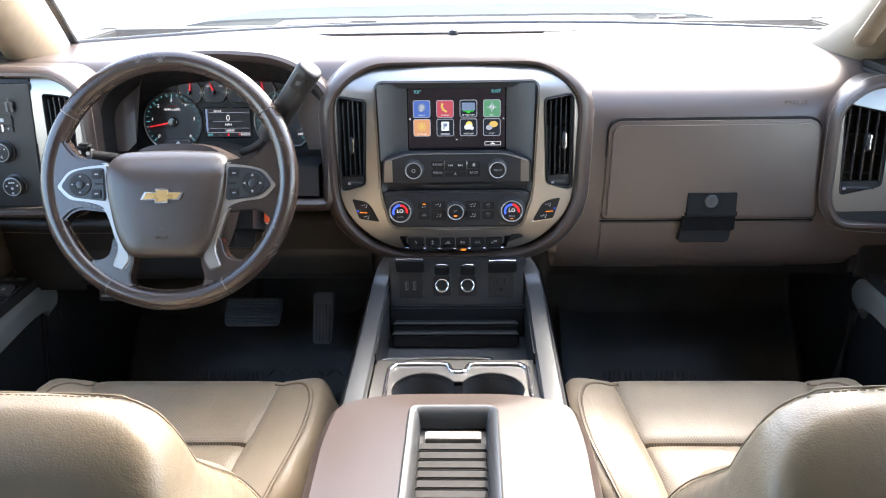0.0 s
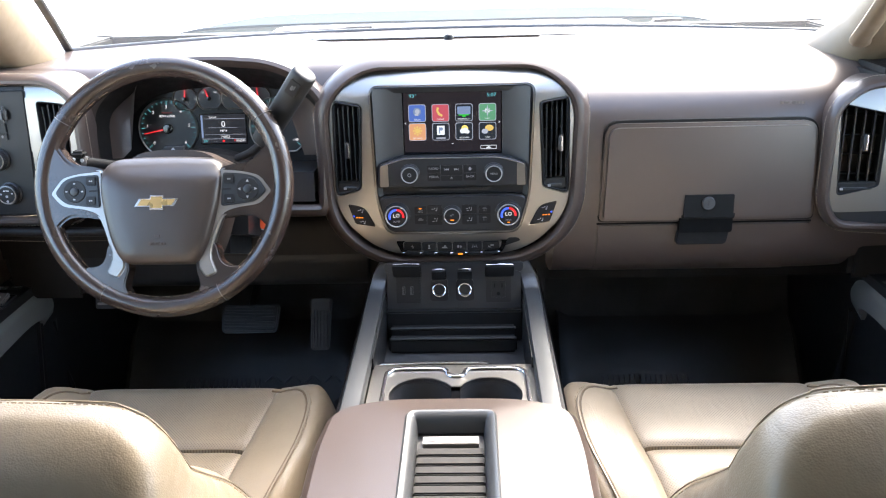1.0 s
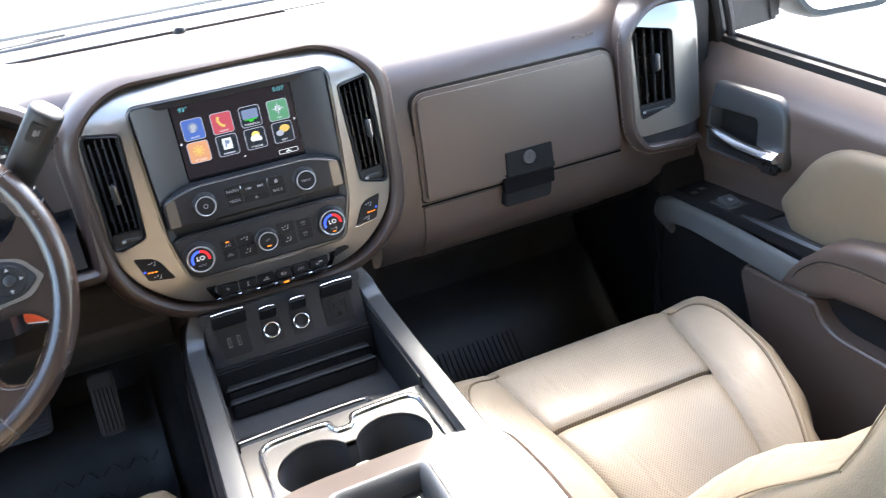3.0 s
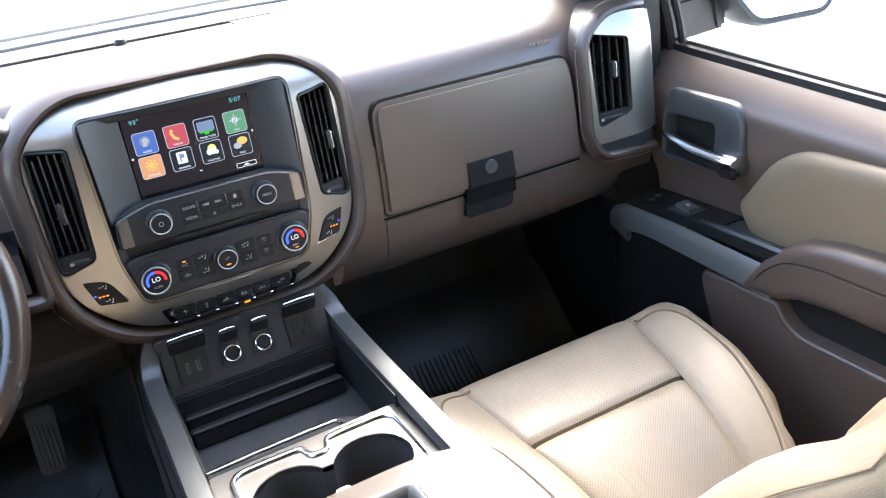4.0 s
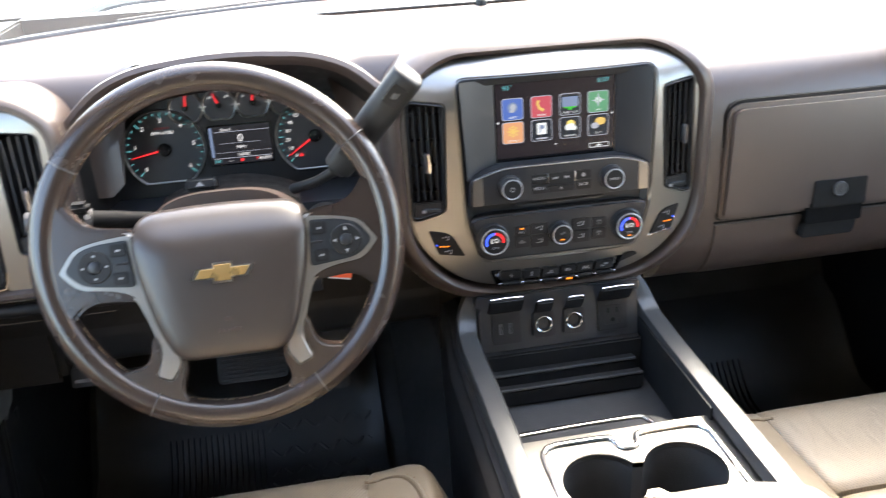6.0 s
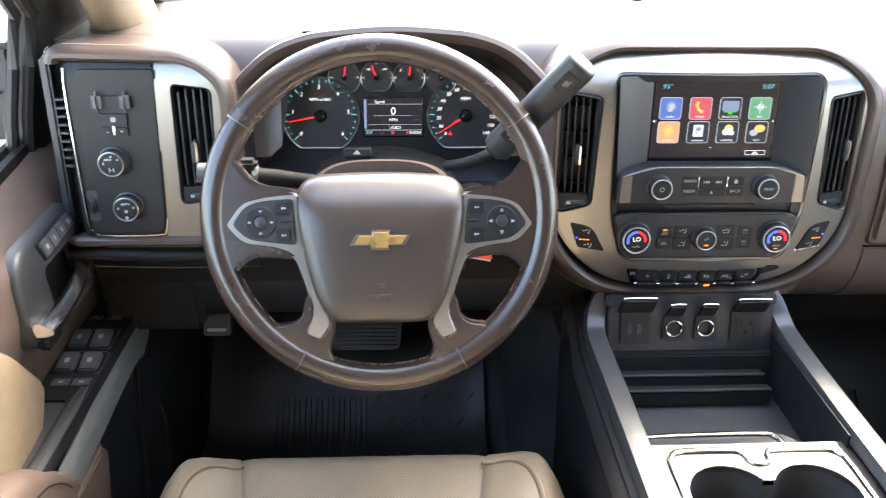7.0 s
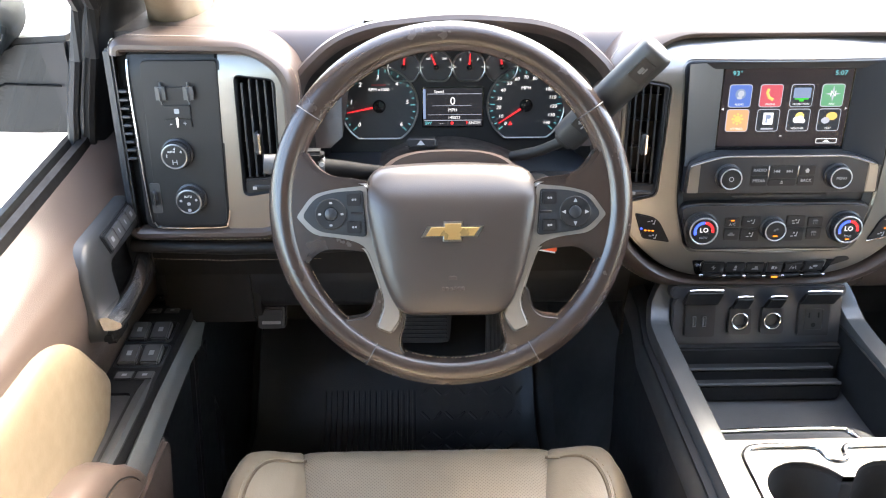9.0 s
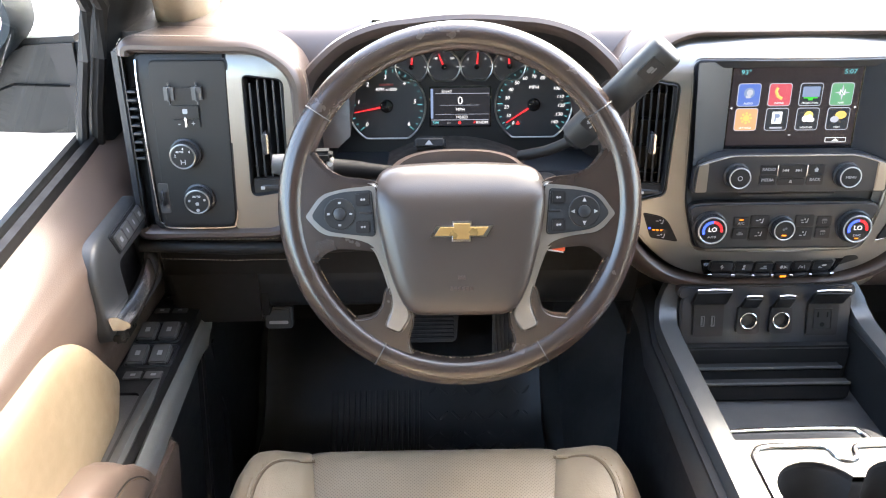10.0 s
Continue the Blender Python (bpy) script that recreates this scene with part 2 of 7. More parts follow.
def plate(loops, w0, w1, bevel=0.0, seg=2, bm=None):
    """A flat plate with holes: the first loop is its outline, the rest are openings; from height w0 to w1, edges rounded."""
    own = bm is None
    b = bmesh.new()
    edges = []
    for lp in loops:
        vs = [b.verts.new((x, y, w0)) for x, y in lp]
        edges += [b.edges.new((vs[i], vs[(i + 1) % len(vs)])) for i in range(len(vs))]
    if len(loops) == 1:
        b.faces.new(vs)
    else:
        bmesh.ops.triangle_fill(b, use_beauty=True, use_dissolve=False, edges=edges)
    r = bmesh.ops.extrude_face_region(b, geom=b.faces[:])
    for v in r["geom"]:
        if isinstance(v, bmesh.types.BMVert):
            v.co.z = w1
    bmesh.ops.recalc_face_normals(b, faces=b.faces)
    if bevel:
        top = [e for e in sharp(b) if max(v.co.z for v in e.verts) > max(w0, w1) - 1e-6 and min(v.co.z for v in e.verts) > max(w0, w1) - 1e-6]
        bmesh.ops.bevel(b, geom=top, offset=bevel, segments=seg, affect="EDGES", clamp_overlap=True)
        crisp(b)
    if own:
        return b
    join(bm, b)
    return bm


def sliced(bm, us=(), vs=()):
    """Cuts the mesh along lines of constant x and y, so that it can be bent."""
    for ax, vals in ((0, us), (1, vs)):
        for q in vals:
            co, no = [0, 0, 0], [0, 0, 0]
            co[ax], no[ax] = q, 1
            bmesh.ops.bisect_plane(bm, geom=bm.verts[:] + bm.edges[:] + bm.faces[:], plane_co=co, plane_no=no, dist=1e-6)
    return bm


def join(bm, other, m=None):
    """Adds another bmesh, moved by m, to bm."""
    me = bpy.data.meshes.new("tmp")
    if m is not None:
        other.transform(m)
    other.to_mesh(me)
    other.free()
    bm.from_mesh(me)
    bpy.data.meshes.remove(me)
    return bm


def box(x0, y0, z0, x1, y1, z1, bevel=0.0, seg=2, bm=None):
    b = bmesh.new()
    bmesh.ops.create_cube(b, size=1, matrix=Matrix.Translation(((x0 + x1) / 2, (y0 + y1) / 2, (z0 + z1) / 2)) @ Matrix.Diagonal((abs(x1 - x0), abs(y1 - y0), abs(z1 - z0), 1)))
    if bevel:
        bmesh.ops.bevel(b, geom=b.edges[:], offset=bevel, segments=seg, affect="EDGES", clamp_overlap=True)
        crisp(b)
    if bm is None:
        return b
    return join(bm, b)


def loft(sections, closed=True, caps=True, bm=None):
    """A skin over sections, each a list of as many points."""
    b = bm or bmesh.new()
    rows = [[b.verts.new(p) for p in s] for s in sections]
    k = len(rows[0])
    for r0, r1 in zip(rows, rows[1:]):
        for i in range(k if closed else k - 1):
            j = (i + 1) % k
            b.faces.new((r0[i], r0[j], r1[j], r1[i]))
    if caps and closed:
        b.faces.new(list(reversed(rows[0])))
        b.faces.new(rows[-1])
    return b


def tube(path, r, n=10, closed=False, flat=1.0, up=(0, 0, 1), bm=None, taper=None):
    """A round or flattened rod along a path. r: radius across 'up' x path; flat: its height as a part of that."""
    pts = [Vector(p) for p in path]
    k = len(pts)
    secs = []
    for i, p in enumerate(pts):
        d = (pts[(i + 1) % k] - pts[i - 1]) if closed else (pts[min(i + 1, k - 1)] - pts[max(i - 1, 0)])
        d.normalize()
        u = Vector(up)
        s = d.cross(u)
        if s.length < 1e-4:
            s = d.cross(Vector((0, 1, 0)))
        s.normalize()
        t = s.cross(d).normalized()
        rr = r * (taper(i / (k - 1)) if taper else 1)
        secs.append([p + s * rr * math.cos(2 * math.pi * j / n) + t * rr * flat * math.sin(2 * math.pi * j / n) for j in range(n)])
    if closed:
        secs.append(secs[0])
        b = bmesh.new() if bm is None else bm
        loft(secs, True, False, b)
        bmesh.ops.remove_doubles(b, verts=b.verts[:], dist=1e-6)
        return b
    return loft(secs, True, True, bm)


def lathe(profile, x=0, y=0, n=32, bm=None, caps=True):
    """Turned about local z at (x, y): profile of (radius, height) from the bottom up."""
    secs = [[(x + r * math.cos(2 * math.pi * i / n), y + r * math.sin(2 * math.pi * i / n), w) for i in range(n)] for r, w in profile]
    return loft(secs, True, caps, bm)


def grid(fn, nu, nv, thick=0.0, bm=None):
    """A sheet of points fn(u, v), u and v from 0 to 1, with thickness along its normals."""
    b = bmesh.new()
    vs = [[b.verts.new(fn(i / nu, j / nv)) for i in range(nu + 1)] for j in range(nv + 1)]
    for j in range(nv):
        for i in range(nu):
            b.faces.new((vs[j][i], vs[j][i + 1], vs[j + 1][i + 1], vs[j + 1][i]))
    if thick:
        b.normal_update()
        bmesh.ops.solidify(b, geom=b.faces[:], thickness=thick)
    if bm is None:
        return b
    return join(bm, b)


def lerp(a, b, t):
    return a + (b - a) * t


def curve_at(pts, t):
    """A smooth value along (position, value...) rows at position t."""
    if t <= pts[0][0]:
        return pts[0][1:]
    for p, q in zip(pts, pts[1:]):
        if t <= q[0]:
            s = (t - p[0]) / (q[0] - p[0])
            s = s * s * (3 - 2 * s)
            return tuple(lerp(a, b, s) for a, b in zip(p[1:], q[1:]))
    return pts[-1][1:]


def smooth_path(pts, n=8):
    """Catmull-Rom through the points."""
    P = [Vector(p) for p in pts]
    P = [P[0] * 2 - P[1]] + P + [P[-1] * 2 - P[-2]]
    out = []
    for i in range(1, len(P) - 2):
        for j in range(n):
            t = j / n
            a, b, c, d = P[i - 1], P[i], P[i + 1], P[i + 2]
            out.append(0.5 * (2 * b + (c - a) * t + (2 * a - 5 * b + 4 * c - d) * t * t + (3 * b - a - 3 * c + d) * t ** 3))
    return out + [P[-2]]


def pillow(c00, c10, c11, c01, top, puff, depth=0.05, nu=18, nv=18, p=5.0, out=(0, 0, 1)):
    """A padded panel over four corners (x, y): height top(x, y), a rolled edge, puffed up in the middle."""
    c = [Vector(q) for q in (c00, c10, c11, c01)]

    def fn(u, v):
        uu, vv = 0.5 - 0.5 * math.cos(math.pi * u), 0.5 - 0.5 * math.cos(math.pi * v)
        q = c[0].lerp(c[1], uu).lerp(c[3].lerp(c[2], uu), vv)
        a, d = abs(2 * uu - 1), abs(2 * vv - 1)
        h = ((1 - a ** p) * (1 - d ** p)) ** 0.5
        return (q[0], q[1], top(q[0], q[1]) + puff * h - depth * (1 - min(1, h * 3.0)) * 0.35)
    b = grid(fn, nu, nv)
    return b


def stitches(path, step=0.006, length=0.004, r=0.0005, off=(0, 0, 0)):
    """A row of single stitches along a path, in one mesh."""
    b = bmesh.new()
    pts = [Vector(p) + Vector(off) for p in path]
    acc = 0.0
    for p, q in zip(pts, pts[1:]):
        d = q - p
        L = d.length
        if L < 1e-6:
            continue
        d = d / L
        s = -acc
        while s < L:
            if s >= 0:
                x0, x1 = p + d * s, p + d * min(s + length, L)
                if (x1 - x0).length > length * 0.4:
                    tube([x0, x1], r, 4, bm=b)
            s += step
        acc = (L + acc) % step
    return b


def words(name, text, size, m, material, parent, extrude=0.0003, align="CENTER", shear=0.0, sx=1.0):
    """Raised or printed writing as a mesh, centred, in the plane of m."""
    cu = bpy.data.curves.new(name, "FONT")
    cu.body, cu.size, cu.extrude, cu.align_x, cu.align_y, cu.shear, cu.resolution_u = text, size, extrude, align, "CENTER", shear, 2
    tmp = bpy.data.objects.new("tmp", cu)
    me = bpy.data.meshes.new_from_object(tmp)
    bpy.data.objects.remove(tmp)
    me.name = name
    me.transform(m @ Matrix.Diagonal((sx, 1, 1, 1)))
    me.materials.clear()
    me.materials.append(material)
    ob = new(name, me)
    ob.parent = parent
    return ob


def at(u, v, w=0.0, turn=0.0):
    return pose(u, v, w, 0, 0, turn)


def inset(loop, d):
    """The loop moved inwards by d (it runs counter-clockwise)."""
    k = len(loop)
    out = []
    for i in range(k):
        a, b, c = Vector(loop[i - 1]), Vector(loop[i]), Vector(loop[(i + 1) % k])
        n0, n1 = (b - a), (c - b)
        n0, n1 = Vector((-n0.y, n0.x)), Vector((-n1.y, n1.x))
        if n0.length < 1e-9 or n1.length < 1e-9:
            n0 = n1 = n0 if n0.length > n1.length else n1
        n0.normalize(), n1.normalize()
        n = (n0 + n1)
        n = n / max(n.length_squared / 2, 0.35)
        out.append(tuple(b + n * d))
    return out


def ring(loop, rows, bm=None, closed_last=False):
    """A moulding round a loop: rows of (inset, height)."""
    b = bm or bmesh.new()
    secs = [[(x, y, w) for x, y in inset(loop, d)] for d, w in rows]
    return loft(secs, True, closed_last, b)


# ---- setting: ground, cab shell ----
tagged(part("ground", grid(lambda u, v: (lerp(-1500, 1500, u), lerp(-1500, 1500, v), -0.78), 8, 8), CONCRETE), "pale sunlit concrete lot", "ground", kind="structure")


def floor_at(u, v):
    x, y = lerp(-0.84, 0.84, u), lerp(-0.9, 2.16, v)
    z = curve_at([(-0.9, 0.0), (1.82, 0.0), (2.02, 0.16), (2.16, 0.5)], y)[0]
    hump = 0.16 * max(0, 1 - (abs(x) / 0.2) ** 4) if abs(x) < 0.2 else 0
    return (x, y, z + hump)


tagged(part("floor", grid(floor_at, 42, 150, 0.02), CARPET), "black carpeted cab floor with a raised tunnel", "floor", kind="structure")
tagged(part("wall_front", box(-0.86, 2.16, 0.1, 0.86, 2.2, 0.86), BLACK), "black bulkhead behind the dashboard", "wall", kind="structure")
# Unseen rear walls, kept dark so that less light comes from behind.
tagged(part("wall_back", plate([[(-0.9, -0.05), (0.9, -0.05), (0.9, 1.34), (-0.9, 1.34)], rrect(-0.66, 0.86, 0.66, 1.22, 0.05)], 0, 0.05), REARTRIM), "unseen rear cab wall with a window, darkened to dim reflections", "wall", kind="structure").matrix_world = face_pose(0, -0.9, 0, 0)
tagged(part("ceiling", grid(lambda u, v: (lerp(-0.74, 0.74, u), lerp(-0.92, 1.19, v), 1.335 - 0.07 * max(0, v - 0.75) ** 2 * 16 - 0.06 * abs(2 * u - 1) ** 4), 16, 16, 0.03), HEADLINER), "pale cloth headliner", "ceiling", kind="structure")
for side, nm in ((-1, "wall_left"), (1, "wall_right")):
    b = bmesh.new()
    box(side * 0.86, -0.9, -0.05, side * 0.92, 0.44, 0.74, bm=b)
    box(side * 0.74, 0.34, 0.74, side * 0.90, 0.44, 1.33, bm=b)
    box(side * 0.74, -0.9, 0.74, side * 0.90, -0.5, 1.33, bm=b)
    box(side * 0.70, -0.9, 1.22, side * 0.86, 1.05, 1.34, bm=b)
    tagged(part(nm, b, REARTRIM), "unseen rear side trim with a window, darkened to dim reflections", "wall", kind="structure")
    g = tagged(part("window_2" if side < 0 else "window_3", box(side * 0.818, -0.5, 0.74, side * 0.822, 0.34, 1.22), TINTED), "unseen rear side window, tinted dark to cut light", "window", kind="structure")
tagged(part("window_4", box(-0.66, -0.93, 0.86, 0.66, -0.926, 1.22), TINTED), "unseen rear window, tinted dark to cut light", "window", kind="structure")

# windscreen and pillars
BASE_Z = 0.868


def base_y(x):
    return 2.15 - 0.24 * (abs(x) / 0.77) ** 2.2


def screen_at(u, v):
    x = lerp(-0.80, 0.80, u)
    p0 = Vector((x, base_y(x), BASE_Z - 0.01))
    xt = x * 0.80
    p1 = Vector((xt, 1.21 - 0.10 * (abs(xt) / 0.65) ** 2, 1.30 - 0.04 * (abs(xt) / 0.65) ** 2))
    q = p0.lerp(p1, v)
    return q + Vector((0, 0.03, 0.03)) * math.sin(math.pi * v)


ws = tagged(part("window_1", grid(screen_at, 24, 10), HAZY), "curved windscreen with glare haze mixed into its glass", "window", kind="structure")
ws.visible_shadow = False
frit = tube([screen_at(i / 40, 0.012) for i in range(41)], 0.006, 6)
tagged(part("trim", frit, RUBBER), "black rubber windscreen seal", "trim", kind="structure")
for side, nm in ((-1, "pillar_left"), (1, "pillar_right")):
    secs = []
    for t in (0, 0.05, 0.1, 0.16, 0.25, 0.5, 0.75, 1):
        # the passenger's pillar spreads into a broad foot below its grab handle
        foot = 0.052 * max(0.0, 1 - t / 0.2) ** 1.3 if side > 0 else 0.0
        c = Vector((side * lerp(0.805, 0.655, t) - 0.0175 - foot, lerp(1.83, 1.08, t) - 0.4 * foot, lerp(0.82, 1.30, t)))
        wdt = curve_at([(0, 0.075), (0.25, 0.056), (1, 0.05)], t)[0]
        secs.append([c + Vector((side * (wdt * 0.62 + foot) * math.cos(a), wdt * 0.95 * math.sin(a), 0.03 * math.sin(a))) for a in [2 * math.pi * i / 16 for i in range(16)]])
    tagged(part(nm, loft(secs), BEIGE), "beige windscreen pillar trim", "pillar", kind="structure")
    seal = tube([screen_at(0.004 if side < 0 else 0.996, v / 20) for v in range(0, 19)], 0.009, 8, flat=0.6)
    tagged(part("trim", seal, RUBBER), "black windscreen side seal", "trim", kind="structure")
handle = thing("grab_handle", pose(0, 0, 0), "beige grab handle on the passenger's windscreen pillar", "handle")
HP = [Vector((0.715, 1.655, 0.878)), Vector((0.700, 1.628, 0.884)), Vector((0.692, 1.59, 0.905)), Vector((0.684, 1.54, 0.938)), Vector((0.660, 1.40, 1.030)), Vector((0.640, 1.28, 1.105)), Vector((0.645, 1.24, 1.142)), Vector((0.665, 1.235, 1.17))]
part("grip", tube(smooth_path(HP, 5), 0.017, 12, flat=0.7), BEIGE, handle)

# kick panels that close the footwells
for side, nm in ((-1, "kick_panel_left"), (1, "kick_panel_right")):
    b = plate([rpoly([(1.50, -0.05), (2.2, -0.05), (2.2, 0.86), (1.62, 0.86), (1.62, 0.42, 0.05)], 4)], -0.06, 0.0, 0.004)
    b.transform(Matrix(((0, 0, -side, side * 0.815), (1, 0, 0, 0), (0, 1, 0, 0), (0, 0, 0, 1))))
    tagged(part(nm, b, BLACK), "black footwell kick panel", "panel", kind="structure")

# ---- dashboard ----
dash = thing("dashboard", pose(0, 0, 0), "dark brown soft-touch truck dashboard with a pale sunlit top", "dashboard")


def passenger_row(x):
    k = max(0.0, (x - 0.60) / 0.14)
    back = 0.03 * min(1, k) ** 2
    rows = [(1.86, 0.45), (1.72, 0.452), (1.635, 0.464), (1.585, 0.492), (1.560, 0.535), (1.552, 0.60), (1.558, 0.69), (1.566, 0.748), (1.579, 0.784), (1.606, 0.812), (1.665, 0.838), (1.76, 0.855), (1.9, 0.866), (base_y(x) + 0.03, BASE_Z - 0.004)]
    return smooth_path([(x, y + back * (1 if z > 0.75 else 0.4), z) for y, z in rows], 4)


rows_p = [passenger_row(lerp(0.18, 0.80, i / 30)) for i in range(31)]
part("passenger_pad", loft([[tuple(p) for p in r] for r in rows_p], closed=False), PAD, dash, "dark brown grained passenger dash pad")


def top_at(u, v):
    x = lerp(-0.82, 0.20, u)
    k = min(1.0, max(0.0, (abs(x + 0.417) - 0.115) / 0.035))
    y = lerp(lerp(1.60, 1.575, k), base_y(x) + 0.03, v ** 1.5)
    drop = 0.15 * k * max(0, 1 - (y - 1.575) / 0.085) ** 2.6
    cowl = 0.012 * (1 - k) * max(0, 1 - v ** 1.5)
    return (x, y, BASE_Z - 0.004 - drop + cowl)


part("top_pad", grid(top_at, 60, 44), PAD, dash, "brown grained top pad")
# knee panel below the instruments, and the panel under the glove box
krow = smooth_path([(1.575, 0.525), (1.57, 0.58), (1.59, 0.61)], 5)
klow = smooth_path([(1.86, 0.42), (1.70, 0.425), (1.605, 0.455), (1.582, 0.50), (1.58, 0.527)], 5)
# The knee panel's near-black colour holds the shade below the dash.
part("knee_panel", loft([[(x, p[0], p[1]) for p in krow] for x in [lerp(-0.84, -0.16, i / 24) for i in range(25)]], closed=False), KNEE, dash, "brown knee panel, coloured near black for its shade")
part("lower_knee_panel", loft([[(x, p[0], p[1]) for p in klow] for x in (-0.84, -0.16)], closed=False), BLACK, dash)
part("underside", box(-0.84, 1.74, 0.40, 0.82, 2.15, 0.425), BLACK, dash)
part("core", box(-0.16, 1.60, 0.40, 0.17, 2.1, 0.80), KNEE, dash)
# defroster grille, sensor and small left grille on the top pad
b = box(-0.315, 1.940, 0.864, 0.265, 1.970, 0.8665, 0.001)
part("defroster_grille", b, BROWN, dash)
b = bmesh.new()
for i in range(3):
    box(-0.311, 1.942 + i * 0.009, 0.8664, 0.261, 1.9465 + i * 0.009, 0.8682, 0.0006, 1, b)
part("grille_slats", b, RUBBER, dash)
part("side_grille", box(-0.466, 1.965, 0.863, -0.404, 1.977, 0.8668, 0.001), RUBBER, dash)
part("light_sensor", lathe([(0.010, 0.862), (0.010, 0.868), (0.008, 0.873), (0.003, 0.8755), (0.0005, 0.876)], -0.008, 1.933), BLACK, dash, "small black domed light sensor")

# ---- hood and wipers seen through the windscreen ----
hood = thing("engine_hood", pose(0, 2.3, 0.80), "dark grey painted hood with a raised centre", "vehicle hood")


def hood_at(u, v):
    x, y = lerp(-0.86, 0.86, u), lerp(0.0, 1.15, v)
    x *= 1 - 0.1 * v
    rise = 0.038 * (1 / (1 + math.exp((abs(x) - 0.70) / 0.022)))
    return (x - 0.03, y, 0.024 + rise - 0.02 * abs(x / 0.8) ** 4 - 0.055 * v - 0.05 * v ** 6)


part("panel", grid(hood_at, 60, 20, -0.006), HOODPAINT, hood)
cowl = thing("cowl_panel", pose(0, 2.24, 0.83), "black plastic cowl below the windscreen", "cowl")
part("body", grid(lambda u, v: (lerp(-0.8, 0.8, u), lerp(-0.04, 0.09, v) - 0.24 * abs(2 * u - 1) ** 2.2, -0.0 + 0.004 * v), 24, 4, -0.01), BLACK, cowl)
for x0, x1 in ((-0.24, -0.80), (0.50, -0.06)):
    wp = thing("wiper", pose(0, 2.2, 0.846), "black windscreen wiper resting on the cowl", "wiper", "wipers")
    pts = [(lerp(x0, x1, i / 10), 0.03 - 0.25 * (abs(lerp(x0, x1, i / 10)) / 0.8) ** 2.2, 0.012) for i in range(11)]
    part("arm", tube(pts[:8], 0.006, 8, taper=lambda t: 1.2 - 0.5 * t), BLACK, wp)
    part("blade", tube([(p[0], p[1] - 0.004, p[2] - 0.006) for p in pts], 0.0045, 6), RUBBER, wp)
    part("hub", box(x0 - 0.03, 0.0, -0.004, x0 + 0.05, 0.045, 0.02, 0.008, 3), BLACK, wp)

# ---- centre stack ----
stack = thing("centre_stack", face_pose(0, 1.50, 0.623, 5.0), "silver-trimmed centre stack with a touch screen and controls", "centre stack")
SO = rpoly([(-0.135, -0.102, 0.06), (0.140, -0.102, 0.06), (0.222, -0.02, 0.06), (0.230, 0.20, 0.07), (0.160, 0.262, 0.05), (-0.155, 0.262, 0.05), (-0.228, 0.20, 0.07), (-0.222, -0.02, 0.06)], 8)
SS = rpoly([(-0.120, -0.076, 0.05), (0.122, -0.076, 0.05), (0.203, 0.0, 0.05), (0.211, 0.19, 0.06), (0.15, 0.245, 0.045), (-0.148, 0.245, 0.045), (-0.209, 0.19, 0.06), (-0.203, 0.0, 0.05)], 8)
# padded leather roll round the stack, running back into the dashboard
b = ring(SO, [(0.022, -0.016), (0.020, 0.003), (0.015, 0.009), (0.009, 0.010), (0.003, 0.007), (-0.003, 0.000), (-0.007, -0.010), (-0.009, -0.024), (-0.008, -0.15)])
part("padded_surround", b, BROWN, stack, "brown leather padded surround")
part("surround_stitching", stitches([(x, y, -0.014) for x, y in inset(SO, -0.0084)], 0.0055, 0.0038, 0.0005), THREAD, stack, "pale stitching")

VL = rpoly([(-0.199, 0.031, 0.012), (-0.156, 0.045, 0.006), (-0.150, 0.186, 0.006), (-0.197, 0.193, 0.008)], 4)
VR = [(-x, y) for x, y in reversed(VL)]
CB = rpoly([(-0.112, -0.031, 0.014), (0.113, -0.031, 0.014), (0.131, 0.03, 0.02), (0.139, 0.215, 0.014), (-0.133, 0.215, 0.014), (-0.128, 0.03, 0.02)], 6)
bezel = part("silver_bezel", sliced(plate([SS, CB, VL, VR], -0.012, 0.0, 0.003, 3), [lerp(-0.2, 0.2, i / 20) for i in range(21)], [lerp(-0.07, 0.24, i / 31) for i in range(32)]), SILVER, stack, "satin silver bezel")
for v in bezel.data.vertices:
    v.co.z -= 6.0 * max(0.0, v.co.y - 0.205) ** 2
# recessed charcoal centre panel, with the screen set back in it
part("backing", plate([inset(SS, 0.004)], -0.05, -0.046), BLACK, stack)
b = loft([[(x, y, w) for x, y in inset(CB, d)] for d, w in ((-0.002, -0.010), (0.0015, -0.002), (0.003, -0.003), (0.010, -0.010))], True, False)
part("recess_wall", b, GREYP, stack)
part("centre_panel", plate([rpoly([(-0.108, -0.026, 0.01), (0.109, -0.026, 0.01), (0.122, 0.03, 0.02), (0.128, 0.100), (-0.122, 0.100), (-0.119, 0.03, 0.02)], 4)], -0.030, -0.013), GREYP, stack, "charcoal satin centre panel")
part("screen_housing", plate([inset(CB, 0.004)], -0.040, -0.0315), GREYP, stack)
# sloping side cheeks left and right of the screen
for s in (-1, 1):
    b = loft([[(s * 0.1275 + 0.002, 0.085, -0.003), (s * 0.131 + 0.002, 0.213, -0.003)], [(s * 0.120 + 0.002, 0.085, -0.009), (s * 0.122 + 0.002, 0.213, -0.009)], [(s * 0.100 + 0.003, 0.085, -0.019), (s * 0.101 + 0.003, 0.213, -0.019)], [(s * 0.084 + 0.003, 0.085, -0.0255), (s * 0.084 + 0.003, 0.213, -0.0255)], [(s * 0.082 + 0.003, 0.085, -0.032), (s * 0.082 + 0.003, 0.213, -0.032)]], False)
    part("screen_cheek", b, GREYP, stack)
